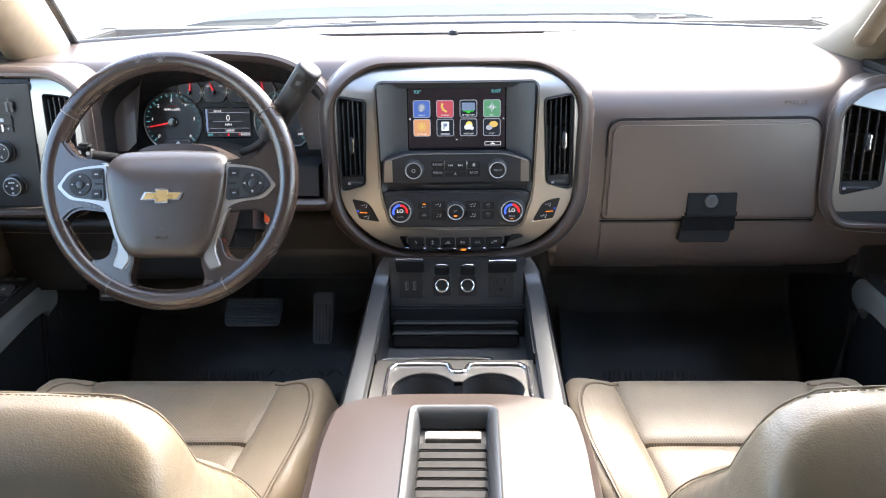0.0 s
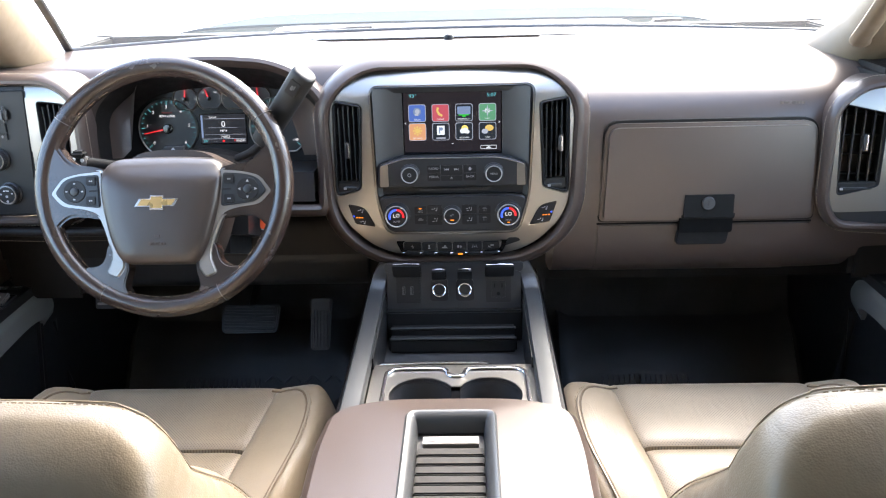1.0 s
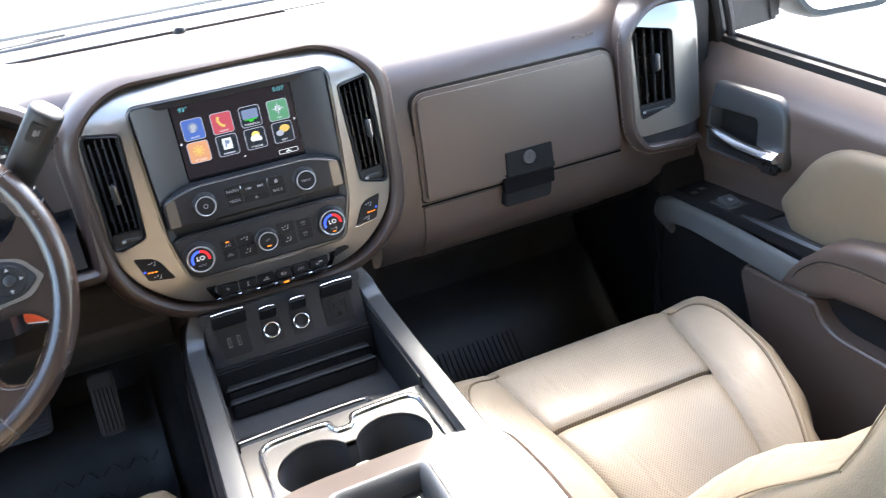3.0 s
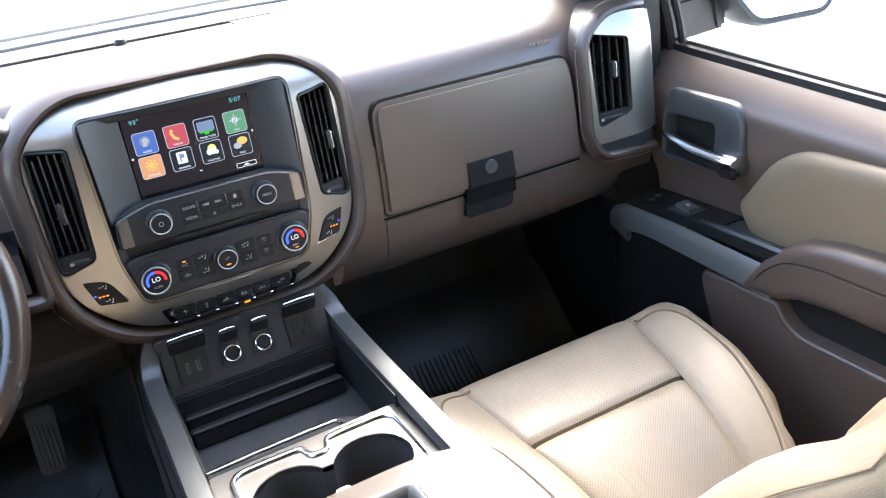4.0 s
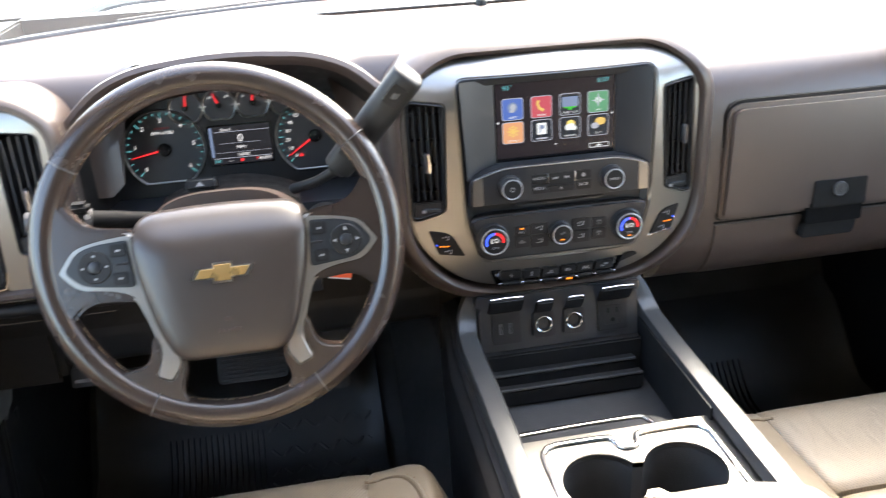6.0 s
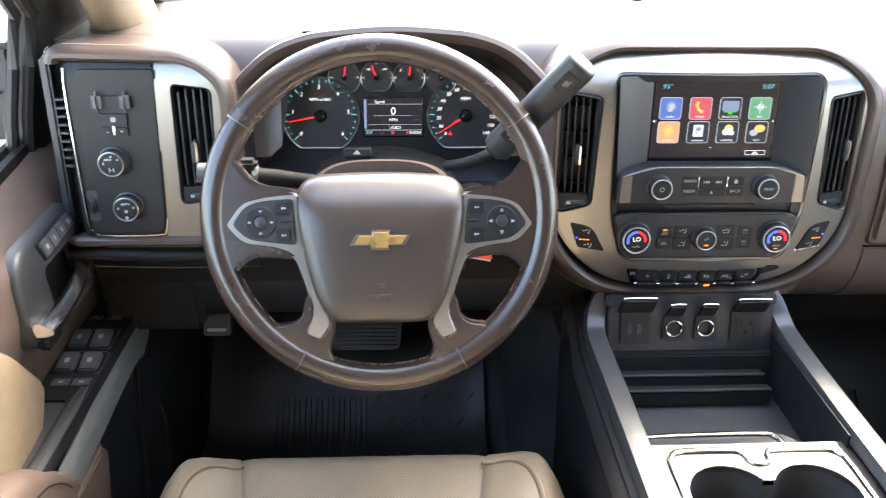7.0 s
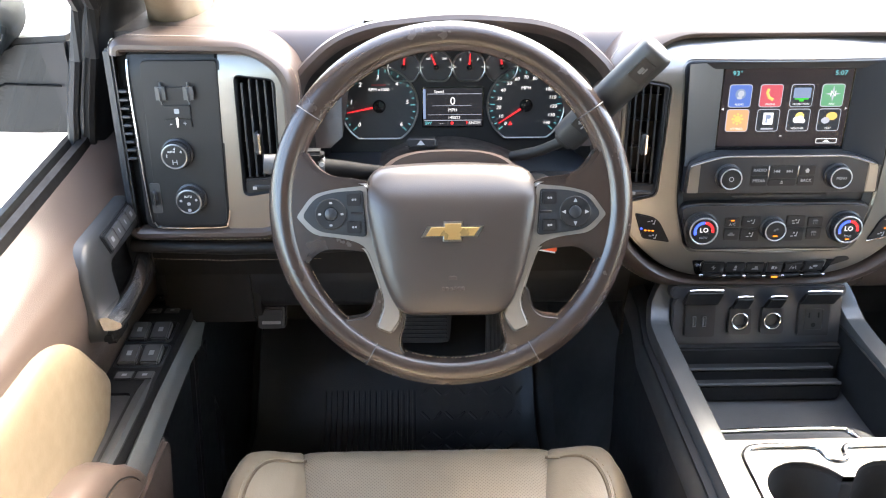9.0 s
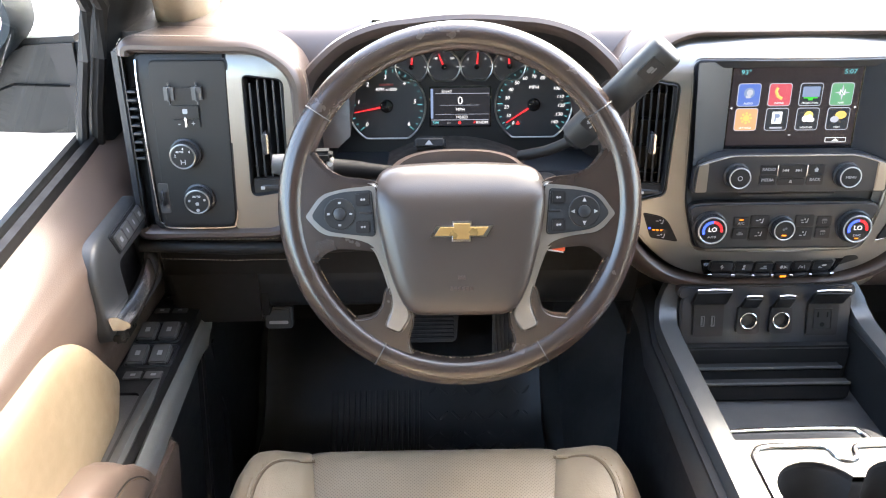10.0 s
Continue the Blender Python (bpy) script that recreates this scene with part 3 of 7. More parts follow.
disp = part("touch_screen", plate([rrect(-0.081, 0.098, 0.087, 0.2120, 0.002)], -0.033, -0.0278), GLOSS, stack, "lit touch screen with app icons")


def air_vent(parent, outline, n, tab_u, tab_v, depth=0.035, wheel=True, lean=0.0):
    """A tall vent: a deep dark well, upright slats, a chrome tab, and a thumb wheel under it."""
    us, vs = [p[0] for p in outline], [p[1] for p in outline]
    u0, u1, v0, v1 = min(us), max(us), min(vs), max(vs)
    body = part("air_vent", ring(outline, [(-0.0015, -0.002), (0.001, 0.0005), (0.003, -0.002), (0.004, -depth)], closed_last=False), BLACK, parent, "black louvred air vent")
    part("well", plate([inset(outline, 0.002)], -depth - 0.002, -depth), BLACK, body)
    vb = v0 + (0.024 if wheel else 0.006)
    for i in range(n):
        u = lerp(u0 + 0.008, u1 - 0.006, i / (n - 1)) + 0.001
        sl = box(-0.0011, vb, -depth + 0.004, 0.0011, v1 - 0.006 - 0.004 * (i == 0), -0.003, 0.0009, 2)
        sl.transform(Matrix.Translation((u, 0, 0)) @ Matrix.Rotation(radians(-14), 4, "Y"))
        part("slat", sl, GREYP, body)
    for k in range(4):
        v = lerp(vb + 0.01, v1 - 0.02, k / 3)
        part("cross_slat", box(u0 + 0.004, v - 0.0009, -depth + 0.002, u1 - 0.004, v + 0.0009, -depth + 0.018, 0.0006, 1), BLACK, body)
    t = box(tab_u - 0.0035, tab_v - 0.015, -0.012, tab_u + 0.0035, tab_v + 0.013, 0.004, 0.002, 3)
    part("tab", t, GREYP, body)
    part("tab_cap", box(tab_u + 0.0005, tab_v - 0.014, 0.0005, tab_u + 0.0042, tab_v + 0.012, 0.0048, 0.0012, 2), CHROME, body)
    if wheel:
        part("sill", plate([rpoly([(u0 + 0.002, v0 + 0.001, 0.003), (u1 - 0.003, v0 + 0.006, 0.003), (u1 - 0.004, v0 + 0.024, 0.003), (u0 + 0.003, v0 + 0.022, 0.003)], 3)], -0.012, -0.003, 0.002), BLACK, body)
        w = box(u0 + 0.012, v0 + 0.007, -0.008, u1 - 0.008, v0 + 0.017, 0.0, 0.0035, 3)
        part("thumb_wheel", w, GREYP, body)
        part("wheel_mark", box(u0 + 0.013, v0 + 0.009, -0.001, u0 + 0.018, v0 + 0.013, 0.0006, 0.0004, 1), GREYPRINT, body)
    return body


air_vent(stack, VL, 5, -0.176, 0.112)
air_vent(stack, VR, 5, 0.184, 0.117)

# radio bar
RB = rpoly([(-0.124, 0.049, 0.004), (0.128, 0.049, 0.004), (0.126, 0.088, 0.008), (0.088, 0.101, 0.03), (-0.084, 0.101, 0.03), (-0.122, 0.088, 0.008)], 5)
radio = part("radio_bar", plate([RB], -0.012, 0.010, 0.003, 3), GREYP, stack, "charcoal radio control bar")
part("top_edge", tube([(x, 0.0985 - 0.0135 * max(0, (abs(x - 0.002) - 0.075) / 0.048) ** 1.2, 0.0098) for x in [lerp(-0.118, 0.122, i / 24) for i in range(25)]], 0.0008, 6), SILVER, radio)
for s in (-1, 1):
    part("end_cap", plate([rpoly([(s * 0.1225 + 0.002, 0.051, 0.002), (s * 0.108 + 0.002, 0.051, 0.002), (s * 0.108 + 0.002, 0.089, 0.002), (s * 0.121 + 0.002, 0.086, 0.004)][::s], 3)], 0.009, 0.0112, 0.001), SILVER, radio, "satin silver end cap")


def knob(parent, u, v, r, h, cap, base=0.0, label="", ribs=36, ring_m=BRIGHT):
    k = part("knob", lathe([(r * 1.12, base), (r * 1.12, base + 0.002), (r * 1.0, base + 0.003), (r * 0.98, base + h * 0.8), (r * 0.93, base + h), (r * 0.80, base + h + 0.0004), (r * 0.77, base + h - 0.0006)], u, v, 40), GREYP, parent, label)
    b = bmesh.new()
    for i in range(ribs):
        a = 2 * math.pi * i / ribs
        x = box(r * 0.97, -r * 0.045, base + 0.003, r * 1.015, r * 0.045, base + h * 0.8, 0.0, bm=None)
        join(b, x, Matrix.Translation((u, v, 0)) @ Matrix.Rotation(a, 4, "Z"))
    part("ribs", b, BLACK, k)
    part("chrome_ring", lathe([(r * 0.93, base + h - 0.0008), (r * 0.92, base + h + 0.0006), (r * 0.86, base + h + 0.0010), (r * 0.81, base + h + 0.0002), (r * 0.81, base + h - 0.0008)], u, v, 40), ring_m, k)
    part("cap", lathe([(r * 0.80, base + h - 0.001), (r * 0.78, base + h), (r * 0.3, base + h + 0.0004), (0.0002, base + h + 0.0004)], u, v, 32), cap, k)
    return k


kn = knob(radio, -0.0695, 0.073, 0.0150, 0.013, BLACK, 0.010, "round ribbed volume knob")
part("power_mark", ring(circle(-0.0695, 0.073, 0.0032, 20), [(0.0, 0.0235), (0.0002, 0.0238), (0.0007, 0.0238), (0.0009, 0.0235)]), GREYPRINT, kn)
kn = knob(radio, 0.071, 0.073, 0.0150, 0.013, BLACK, 0.010, "round ribbed menu knob")
words("lettering", "MENU", 0.0048, at(0.071, 0.073, 0.0236), GREYPRINT, kn)
# radio keys
for u0, u1, v0, v1 in ((-0.040, -0.019, 0.0745, 0.087), (-0.040, -0.019, 0.060, 0.0735), (-0.0175, 0.0185, 0.070, 0.087), (0.0205, 0.042, 0.0745, 0.087), (0.0205, 0.042, 0.060, 0.0735), (-0.0175, 0.0185, 0.060, 0.069)):
    part("key", plate([rrect(u0, v0, u1, v1, 0.002, 3)], 0.0095, 0.0113, 0.0008, 2), BLACK, radio)
for u in (-0.0182, 0.0196):
    part("key_divider", box(u - 0.0006, 0.0725, 0.0112, u + 0.0006, 0.0868, 0.0122, 0.0003, 1), CHROME, radio)
words("lettering", "RADIO", 0.0055, at(-0.0295, 0.081, 0.0114), GREYPRINT, radio)
words("lettering", "MEDIA", 0.0055, at(-0.0295, 0.067, 0.0114), GREYPRINT, radio)
words("lettering", "BACK", 0.0055, at(0.0315, 0.067, 0.0114), GREYPRINT, radio)


def shape(name, polys, w0, w1, material, parent):
    b = bmesh.new()
    for p in polys:
        plate([p], w0, w1, bm=b)
    return part(name, b, material, parent, smooth=0)


def tri(u, v, s, d):
    return [(u - d * s * 0.5, v - s * 0.6), (u + d * s * 0.6, v), (u - d * s * 0.5, v + s * 0.6)][:: 1 if d > 0 else -1]


shape("previous_mark", [tri(-0.0085, 0.0795, 0.0032, -1), tri(-0.0055, 0.0795, 0.0032, -1), rrect(-0.0116, 0.0775, -0.0110, 0.0815, 0.0001, 1)], 0.0113, 0.0117, GREYPRINT, radio)
shape("next_mark", [tri(0.0065, 0.0795, 0.0032, 1), tri(0.0095, 0.0795, 0.0032, 1), rrect(0.0118, 0.0775, 0.0124, 0.0815, 0.0001, 1)], 0.0113, 0.0117, GREYPRINT, radio)
shape("eject_mark", [[(-0.0016, 0.0648), (0.0022, 0.0648), (0.0003, 0.0672)], rrect(-0.0016, 0.0632, 0.0022, 0.0639, 0.0001, 1)], 0.0113, 0.0117, GREYPRINT, radio)
shape("home_mark", [[(0.0285, 0.080), (0.0345, 0.080), (0.0315, 0.0835)], [(0.0295, 0.0775), (0.0335, 0.0775), (0.0335, 0.080), (0.0295, 0.080)]], 0.0113, 0.0117, GREYPRINT, radio)
part("disc_slot", plate([rrect(-0.055, 0.0405, 0.062, 0.0435, 0.001, 2)], -0.0112, -0.0098), RUBBER, stack)
part("slot_lip", box(-0.06, 0.0435, -0.011, 0.067, 0.0452, -0.006, 0.0012, 2), GREYP, stack)

# climate panel
CP = rpoly([(-0.108, -0.030, 0.012), (0.109, -0.030, 0.012), (0.128, 0.031, 0.012), (0.105, 0.0345, 0.02), (-0.103, 0.0345, 0.02), (-0.126, 0.031, 0.012)], 5)
clim = part("climate_panel", plate([CP], -0.012, 0.004, 0.003, 3), GREYP, stack, "charcoal climate control panel")
part("lower_edge", tube([(x, -0.0305, 0.003) for x in [lerp(-0.097, 0.098, i / 8) for i in range(9)]], 0.0014, 6), SILVER, clim)
for s, u, txt in ((-1, -0.0945, "AUTO"), (1, 0.0955, "SYNC")):
    k = knob(clim, u, 0.001, 0.0205, 0.012, BLACK, 0.004, "temperature dial with a lit face")
    b = bmesh.new()
    loft([[(u + r * math.cos(a), 0.001 + r * math.sin(a), 0.0168) for a in [math.radians(lerp(205, 88, i / 14)) for i in range(15)]] for r in (0.0098, 0.0135)], False, bm=b)
    part("blue_scale", b, LED_B, k)
    b = bmesh.new()
    loft([[(u + r * math.cos(a), 0.001 + r * math.sin(a), 0.0168) for a in [math.radians(lerp(86, -10, i / 14)) for i in range(15)]] for r in (0.0098, 0.0135)], False, bm=b)
    part("red_scale", b, LED_R, k)
    words("lettering", "LO", 0.0088, at(u, 0.0025, 0.0168), LED_W, k)
    words("lettering", txt, 0.0040, at(u, -0.0078, 0.0168), GREYPRINT, k)
    if s > 0:
        part("sync_light", box(u - 0.0025, -0.0125, 0.0164, u + 0.0025, -0.0112, 0.0172, 0.0002, 1), LED_O, k)
kn = knob(clim, 0.0, 0.0, 0.0150, 0.012, BLACK, 0.004, "round ribbed fan knob")
part("fan_light", box(-0.003, -0.0075, 0.0162, 0.003, -0.0058, 0.0170, 0.0002, 1), LED_O, kn)
shape("fan_mark", [circle(0.0015, 0.003, 0.0016, 10), circle(-0.0015, 0.0015, 0.0016, 10)], 0.0166, 0.0170, DIMPRINT, kn)
for u0, u1, v0, v1 in ((-0.064, -0.044, 0.002, 0.0155), (-0.064, -0.044, -0.0155, 0.0005), (-0.042, -0.017, 0.002, 0.0175), (-0.042, -0.017, -0.0175, 0.0005), (0.017, 0.042, 0.002, 0.0175), (0.017, 0.042, -0.0175, 0.0005), (0.0455, 0.0655, 0.002, 0.0155), (0.0455, 0.0655, -0.0155, 0.0005)):
    part("key", plate([rrect(u0, v0, u1, v1, 0.002, 3)], 0.0035, 0.0055, 0.0008, 2), BLACK, clim)
words("lettering", "A/C", 0.0052, at(-0.054, 0.0065, 0.0056), GREYPRINT, clim)
part("ac_light", box(-0.0565, 0.0108, 0.0054, -0.0515, 0.0125, 0.0060, 0.0002, 1), LED_O, clim)


def seat_mark(parent, u, v, w, material, arrow=0):
    """A small seated-figure-free chair sign: a back, a cushion and an airflow arrow."""
    polys = [[(u + 0.0015, v - 0.0025), (u + 0.0042, v - 0.0025), (u + 0.0042, v - 0.0013), (u + 0.0015, v - 0.0013)], [(u + 0.0032, v - 0.0013), (u + 0.0042, v - 0.0013), (u + 0.0052, v + 0.0035), (u + 0.0042, v + 0.0035)], circle(u + 0.0005, v + 0.0022, 0.0011, 8)]
    if arrow >= 0:
        polys.append([(u - 0.005, v + 0.0005), (u - 0.0015, v + 0.0005), (u - 0.0015, v + 0.0015), (u - 0.005, v + 0.0015)])
    if arrow != 0:
        polys.append([(u - 0.004, v - 0.0028), (u - 0.0005, v - 0.0028), (u - 0.0005, v - 0.0018), (u - 0.004, v - 0.0018)])
    return shape("air_sign", polys, w, w + 0.0004, material, parent)


seat_mark(clim, -0.030, 0.0095, 0.0055, GREYPRINT, 0)
seat_mark(clim, -0.030, -0.0085, 0.0055, GREYPRINT, -1)
seat_mark(clim, 0.029, 0.0095, 0.0055, GREYPRINT, 1)
seat_mark(clim, 0.029, -0.0085, 0.0055, GREYPRINT, -1)
shape("recirculation_sign", [rrect(-0.0585, -0.0095, -0.0495, -0.0070, 0.001, 2), rrect(-0.0565, -0.0070, -0.0520, -0.0050, 0.001, 2)], 0.0055, 0.0059, DIMPRINT, clim)
for v in (0.0085, -0.0075):
    shape("demist_sign", [[(0.0515, v + 0.001), (0.0595, v + 0.001), (0.0580, v + 0.0035), (0.0530, v + 0.0035)]] + [rrect(0.0530 + 0.0022 * i, v - 0.003, 0.0537 + 0.0022 * i, v, 0.0001, 1) for i in range(3)], 0.0055, 0.0059, DIMPRINT, clim)
# heated seat keys in the bezel
for s in (-1, 1):
    o = rpoly([(-0.180, 0.018, 0.004), (-0.168, -0.017, 0.004), (-0.132, -0.021, 0.004), (-0.150, 0.013, 0.012)], 4)
    o = o if s < 0 else [(-x, y) for x, y in reversed(o)]
    hk = part("heated_seat_keys", plate([o], -0.003, 0.0022, 0.0012, 2), KNEE, stack, "black heated seat keys")
    if s > 0:
        part("key_edge", tube([(0.131, -0.0215, 0.002), (0.152, -0.0195, 0.002), (0.168, -0.0172, 0.002)], 0.0008, 6), CHROME, hk)
    for i in range(3):
        part("level_light", box(s * 0.1605 - 0.006 + i * 0.0048, -0.006, 0.0021, s * 0.1605 - 0.0028 + i * 0.0048, -0.0042, 0.0026, 0.0002, 1), LED_O, hk)
    part("cool_light", lathe([(0.0017, 0.002), (0.0015, 0.0027), (0.0003, 0.003)], s * 0.170, -0.0005 if s > 0 else -0.003, 12), LED_B, hk)
    seat_mark(hk, s * 0.158, 0.0065, 0.0022, GREYPRINT, 0)
    seat_mark(hk, s * 0.153 - 0.002, -0.0135, 0.0022, GREYPRINT, 0)
# switch row under the climate panel
sw = part("switch_row", plate([rpoly([(-0.091, -0.0735, 0.006), (0.087, -0.0735, 0.006), (0.098, -0.046, 0.006), (-0.101, -0.046, 0.006)], 4)], -0.012, 0.0012, 0.0015, 2), GLOSS, stack, "black switch row")
part("switch_shelf", plate([rpoly([(0.088, -0.060, 0.006), (0.118, -0.050, 0.008), (0.112, -0.044, 0.004), (0.095, -0.044, 0.004)], 4)], -0.004, 0.0016, 0.001), BLACK, sw)
TIPS = (-0.0855, -0.054, -0.0276, -0.001, 0.0243, 0.0507, 0.081)
N_SW = 6
for i in range(N_SW):
    u0, u1 = TIPS[i] + 0.0006, TIPS[i + 1] - 0.0006
    key = part("switch", box(u0, -0.0655, -0.004, u1, -0.049, 0.0048, 0.0016, 2), BLACK, sw)
    part("toggle", box(u0 + 0.001, -0.0735, 0.001, u1 - 0.001, -0.0660, 0.0115, 0.0022, 3), BLACK, key)
    for k in ((0, 1) if i in (0, N_SW - 1) else (1,)):
        uu = (u0 if (k == 0) else u1) - 0.0006
        if i == N_SW - 1 and k == 0:
            continue
        part("chrome_tip", box(uu - 0.0032, -0.0705, 0.0085, uu + 0.0032, -0.0665, 0.0128, 0.001, 2), CHROME, key)
    c, v = (u0 + u1) / 2, -0.0573
    signs = {0: [[(c, v - 0.004), (c + 0.003, v + 0.001), (c - 0.0005, v)], [(c - 0.003, v), (c + 0.0005, v), (c, v + 0.004)]],
             1: [rrect(c - 0.0018, v - 0.004, c + 0.0018, v - 0.001, 0.001, 2), rrect(c - 0.0014, v, c + 0.0014, v + 0.004, 0.0008, 2)],
             2: [[(c - 0.005, v - 0.0025), (c + 0.005, v - 0.0025), (c + 0.0035, v), (c - 0.0035, v)], rrect(c - 0.001, v + 0.0005, c + 0.003, v + 0.003, 0.001, 2)],
             3: [rrect(c - 0.004, v - 0.002, c - 0.0005, v + 0.003, 0.001, 2), [(c + 0.001, v - 0.003), (c + 0.0045, v), (c + 0.001, v + 0.003)]],
             4: [[(c - 0.005, v - 0.003), (c - 0.004, v - 0.003), (c - 0.002, v + 0.003), (c - 0.003, v + 0.003)], [(c + 0.004, v - 0.003), (c + 0.005, v - 0.003), (c + 0.003, v + 0.003), (c + 0.002, v + 0.003)], rrect(c - 0.0015, v - 0.002, c + 0.0015, v + 0.001, 0.0006, 2)],
             5: [[(c - 0.005, v - 0.003), (c + 0.001, v - 0.003), (c - 0.005, v + 0.001)], rrect(c - 0.001, v, c + 0.005, v + 0.003, 0.001, 2)]}[i]
    shape("sign", signs, 0.0048, 0.0052, GREYPRINT, key)
    if i == 3:
        part("indicator_light", box(c - 0.003, -0.0715, 0.0108, c + 0.005, -0.0685, 0.0128, 0.0004, 1), LED_O, key)

# what the touch screen shows
ICON = {"blue": glow("icon_blue", (0.075, 0.15, 0.5), 0.12), "red": glow("icon_red", (0.5, 0.085, 0.12), 0.12), "dark": glow("icon_dark", (0.015, 0.02, 0.03), 0.12), "green": glow("icon_green", (0.10, 0.31, 0.18), 0.12), "orange": glow("icon_orange", (0.66, 0.33, 0.18), 0.12), "edge": glow("icon_edge", (0.4, 0.44, 0.55), 0.12), "pale": glow("icon_pale", (0.75, 0.82, 0.9), 0.12), "sky": glow("icon_sky", (0.18, 0.25, 0.42), 0.12), "sun": glow("icon_sun", (0.9, 0.7, 0.2), 0.12), "leaf": glow("icon_leaf", (0.03, 0.5, 0.05), 0.12), "field": glow("screen_field", (0.014, 0.010, 0.014), 0.12), "pink": glow("icon_pink", (0.7, 0.5, 0.15), 0.12)}
W0 = -0.0278
part("lit_field", plate([rrect(-0.0785, 0.105, 0.0845, 0.208, 0.002)], W0, W0 + 0.0002), ICON["field"], disp)
IC = [("blue", "AUDIO"), ("red", "PHONE"), ("dark", "PROJECTION"), ("green", "NAV"), ("orange", "SETTINGS"), ("dark", ""), ("dark", "WEATHER"), ("dark", "TEXT")]
for i, (col, txt) in enumerate(IC):
    u, v = -0.0560 + 0.0394 * (i % 4), 0.1703 - 0.0315 * (i // 4)
    s = 0.0146
    part("app_icon", plate([rrect(u - s, v - s, u + s, v + s, 0.004, 4)], W0, W0 + 0.0006), ICON["edge"], disp)
    part("app_field", plate([rrect(u - s + 0.0009, v - s + 0.0009, u + s - 0.0009, v + s - 0.0009, 0.0035, 4)], W0 + 0.0006, W0 + 0.0009), ICON[col], disp)
    w0, w1 = W0 + 0.0009, W0 + 0.0012
    if i == 0:
        shape("speaker_sign", [circle(u, v + 0.0025, 0.0068, 24), ], w0, w1, ICON["sky"], disp)
        shape("speaker_core", [circle(u + 0.0006, v + 0.003, 0.004, 20), rrect(u - 0.004, v - 0.004, u + 0.002, v - 0.0005, 0.001, 2)], w1, w1 + 0.0002, ICON["edge"], disp)
    elif i == 1:
        b = tube([(u - 0.004, v + 0.009, w1), (u - 0.0055, v + 0.004, w1), (u - 0.0025, v - 0.002, w1), (u + 0.003, v - 0.005, w1)], 0.0019, 6, flat=0.2)
        part("handset_sign", b, ICON["pink"], disp)
    elif i == 2:
        shape("display_sign", [rrect(u - 0.011, v - 0.003, u + 0.011, v + 0.010, 0.001, 2)], w0, w1, ICON["sky"], disp)
        shape("display_stand", [rrect(u - 0.009, v - 0.005, u + 0.009, v - 0.0032, 0.0006, 2), rrect(u - 0.003, v - 0.0075, u + 0.003, v - 0.005, 0.0006, 2)], w0, w1, ICON["leaf"], disp)
    elif i == 3:
        b = bmesh.new()
        for k in range(4):
            a = math.pi / 2 * k
            plate([[(u + 0.010 * math.cos(a), v + 0.002 + 0.010 * math.sin(a)), (u + 0.0025 * math.cos(a + 0.8), v + 0.002 + 0.0025 * math.sin(a + 0.8)), (u + 0.0025 * math.cos(a - 0.8), v + 0.002 + 0.0025 * math.sin(a - 0.8))][::-1]], w0, w1, bm=b)
        part("compass_sign", b, ICON["edge"], disp)
        words("lettering", "N", 0.0105, at(u, v + 0.002, w1 + 0.0002), ICON["pale"], disp, 0.0001)
    elif i == 4:
        shape("gear_sign", [circle(u, v + 0.002, 0.0042, 20)] + [circle(u + 0.0062 * math.cos(k * 0.785), v + 0.002 + 0.0062 * math.sin(k * 0.785), 0.0017, 8) for k in range(8)], w0, w1, ICON["pink"], disp)
    elif i == 5:
        shape("music_sign", [rrect(u - 0.0065, v - 0.0055, u + 0.0065, v + 0.010, 0.001, 2)], w0, w1, ICON["pale"], disp)
        shape("music_mark", [rrect(u - 0.003, v - 0.003, u - 0.0012, v + 0.0075, 0.0003, 1), circle(u + 0.0008, v + 0.0045, 0.0028, 14)], w1, w1 + 0.0002, ICON["sky"], disp)
    elif i == 6:
        shape("sun_sign", [circle(u + 0.001, v + 0.0045, 0.0058, 18)], w0, w1, ICON["sun"], disp)
        shape("cloud_sign", [circle(u - 0.003, v + 0.0005, 0.0042, 16), circle(u + 0.002, v + 0.0012, 0.0048, 16), circle(u + 0.006, v - 0.001, 0.003, 14)], w1, w1 + 0.0002, ICON["pale"], disp)
    else:
        shape("bubble_sign", [circle(u + 0.003, v + 0.005, 0.0072, 20, 0.0052)], w0, w1, ICON["pink"], disp)
        shape("bubble_sign", [circle(u - 0.0045, v - 0.0005, 0.0055, 18, 0.0042)], w1, w1 + 0.0002, ICON["edge"], disp)
    if txt:
        words("lettering", txt, 0.0036, at(u, v - 0.0108, w1 + 0.0001), ICON["pale"], disp, 0.0001)
    else:
        shape("caption_bar", [rrect(u - 0.008, v - 0.0118, u + 0.008, v - 0.0098, 0.0003, 1)], w1, w1 + 0.0002, ICON["edge"], disp)
words("lettering", "93°", 0.0082, at(-0.0625, 0.1985, W0 + 0.0004), LED_C, disp, 0.0001, sx=1.15)
words("lettering", "5:07", 0.0082, at(0.0690, 0.1985, W0 + 0.0004), LED_C, disp, 0.0001, sx=1.15)
shape("arrow_left", [tri(-0.0765, 0.1535, 0.003, -1)], W0 + 0.0002, W0 + 0.0004, ICON["pale"], disp)
shape("arrow_right", [tri(0.0825, 0.1535, 0.003, 1)], W0 + 0.0002, W0 + 0.0004, ICON["pale"], disp)
shape("page_dot", [rrect(0.0010, 0.1175, 0.0045, 0.1188, 0.0004, 1)], W0 + 0.0002, W0 + 0.0004, ICON["pale"], disp)
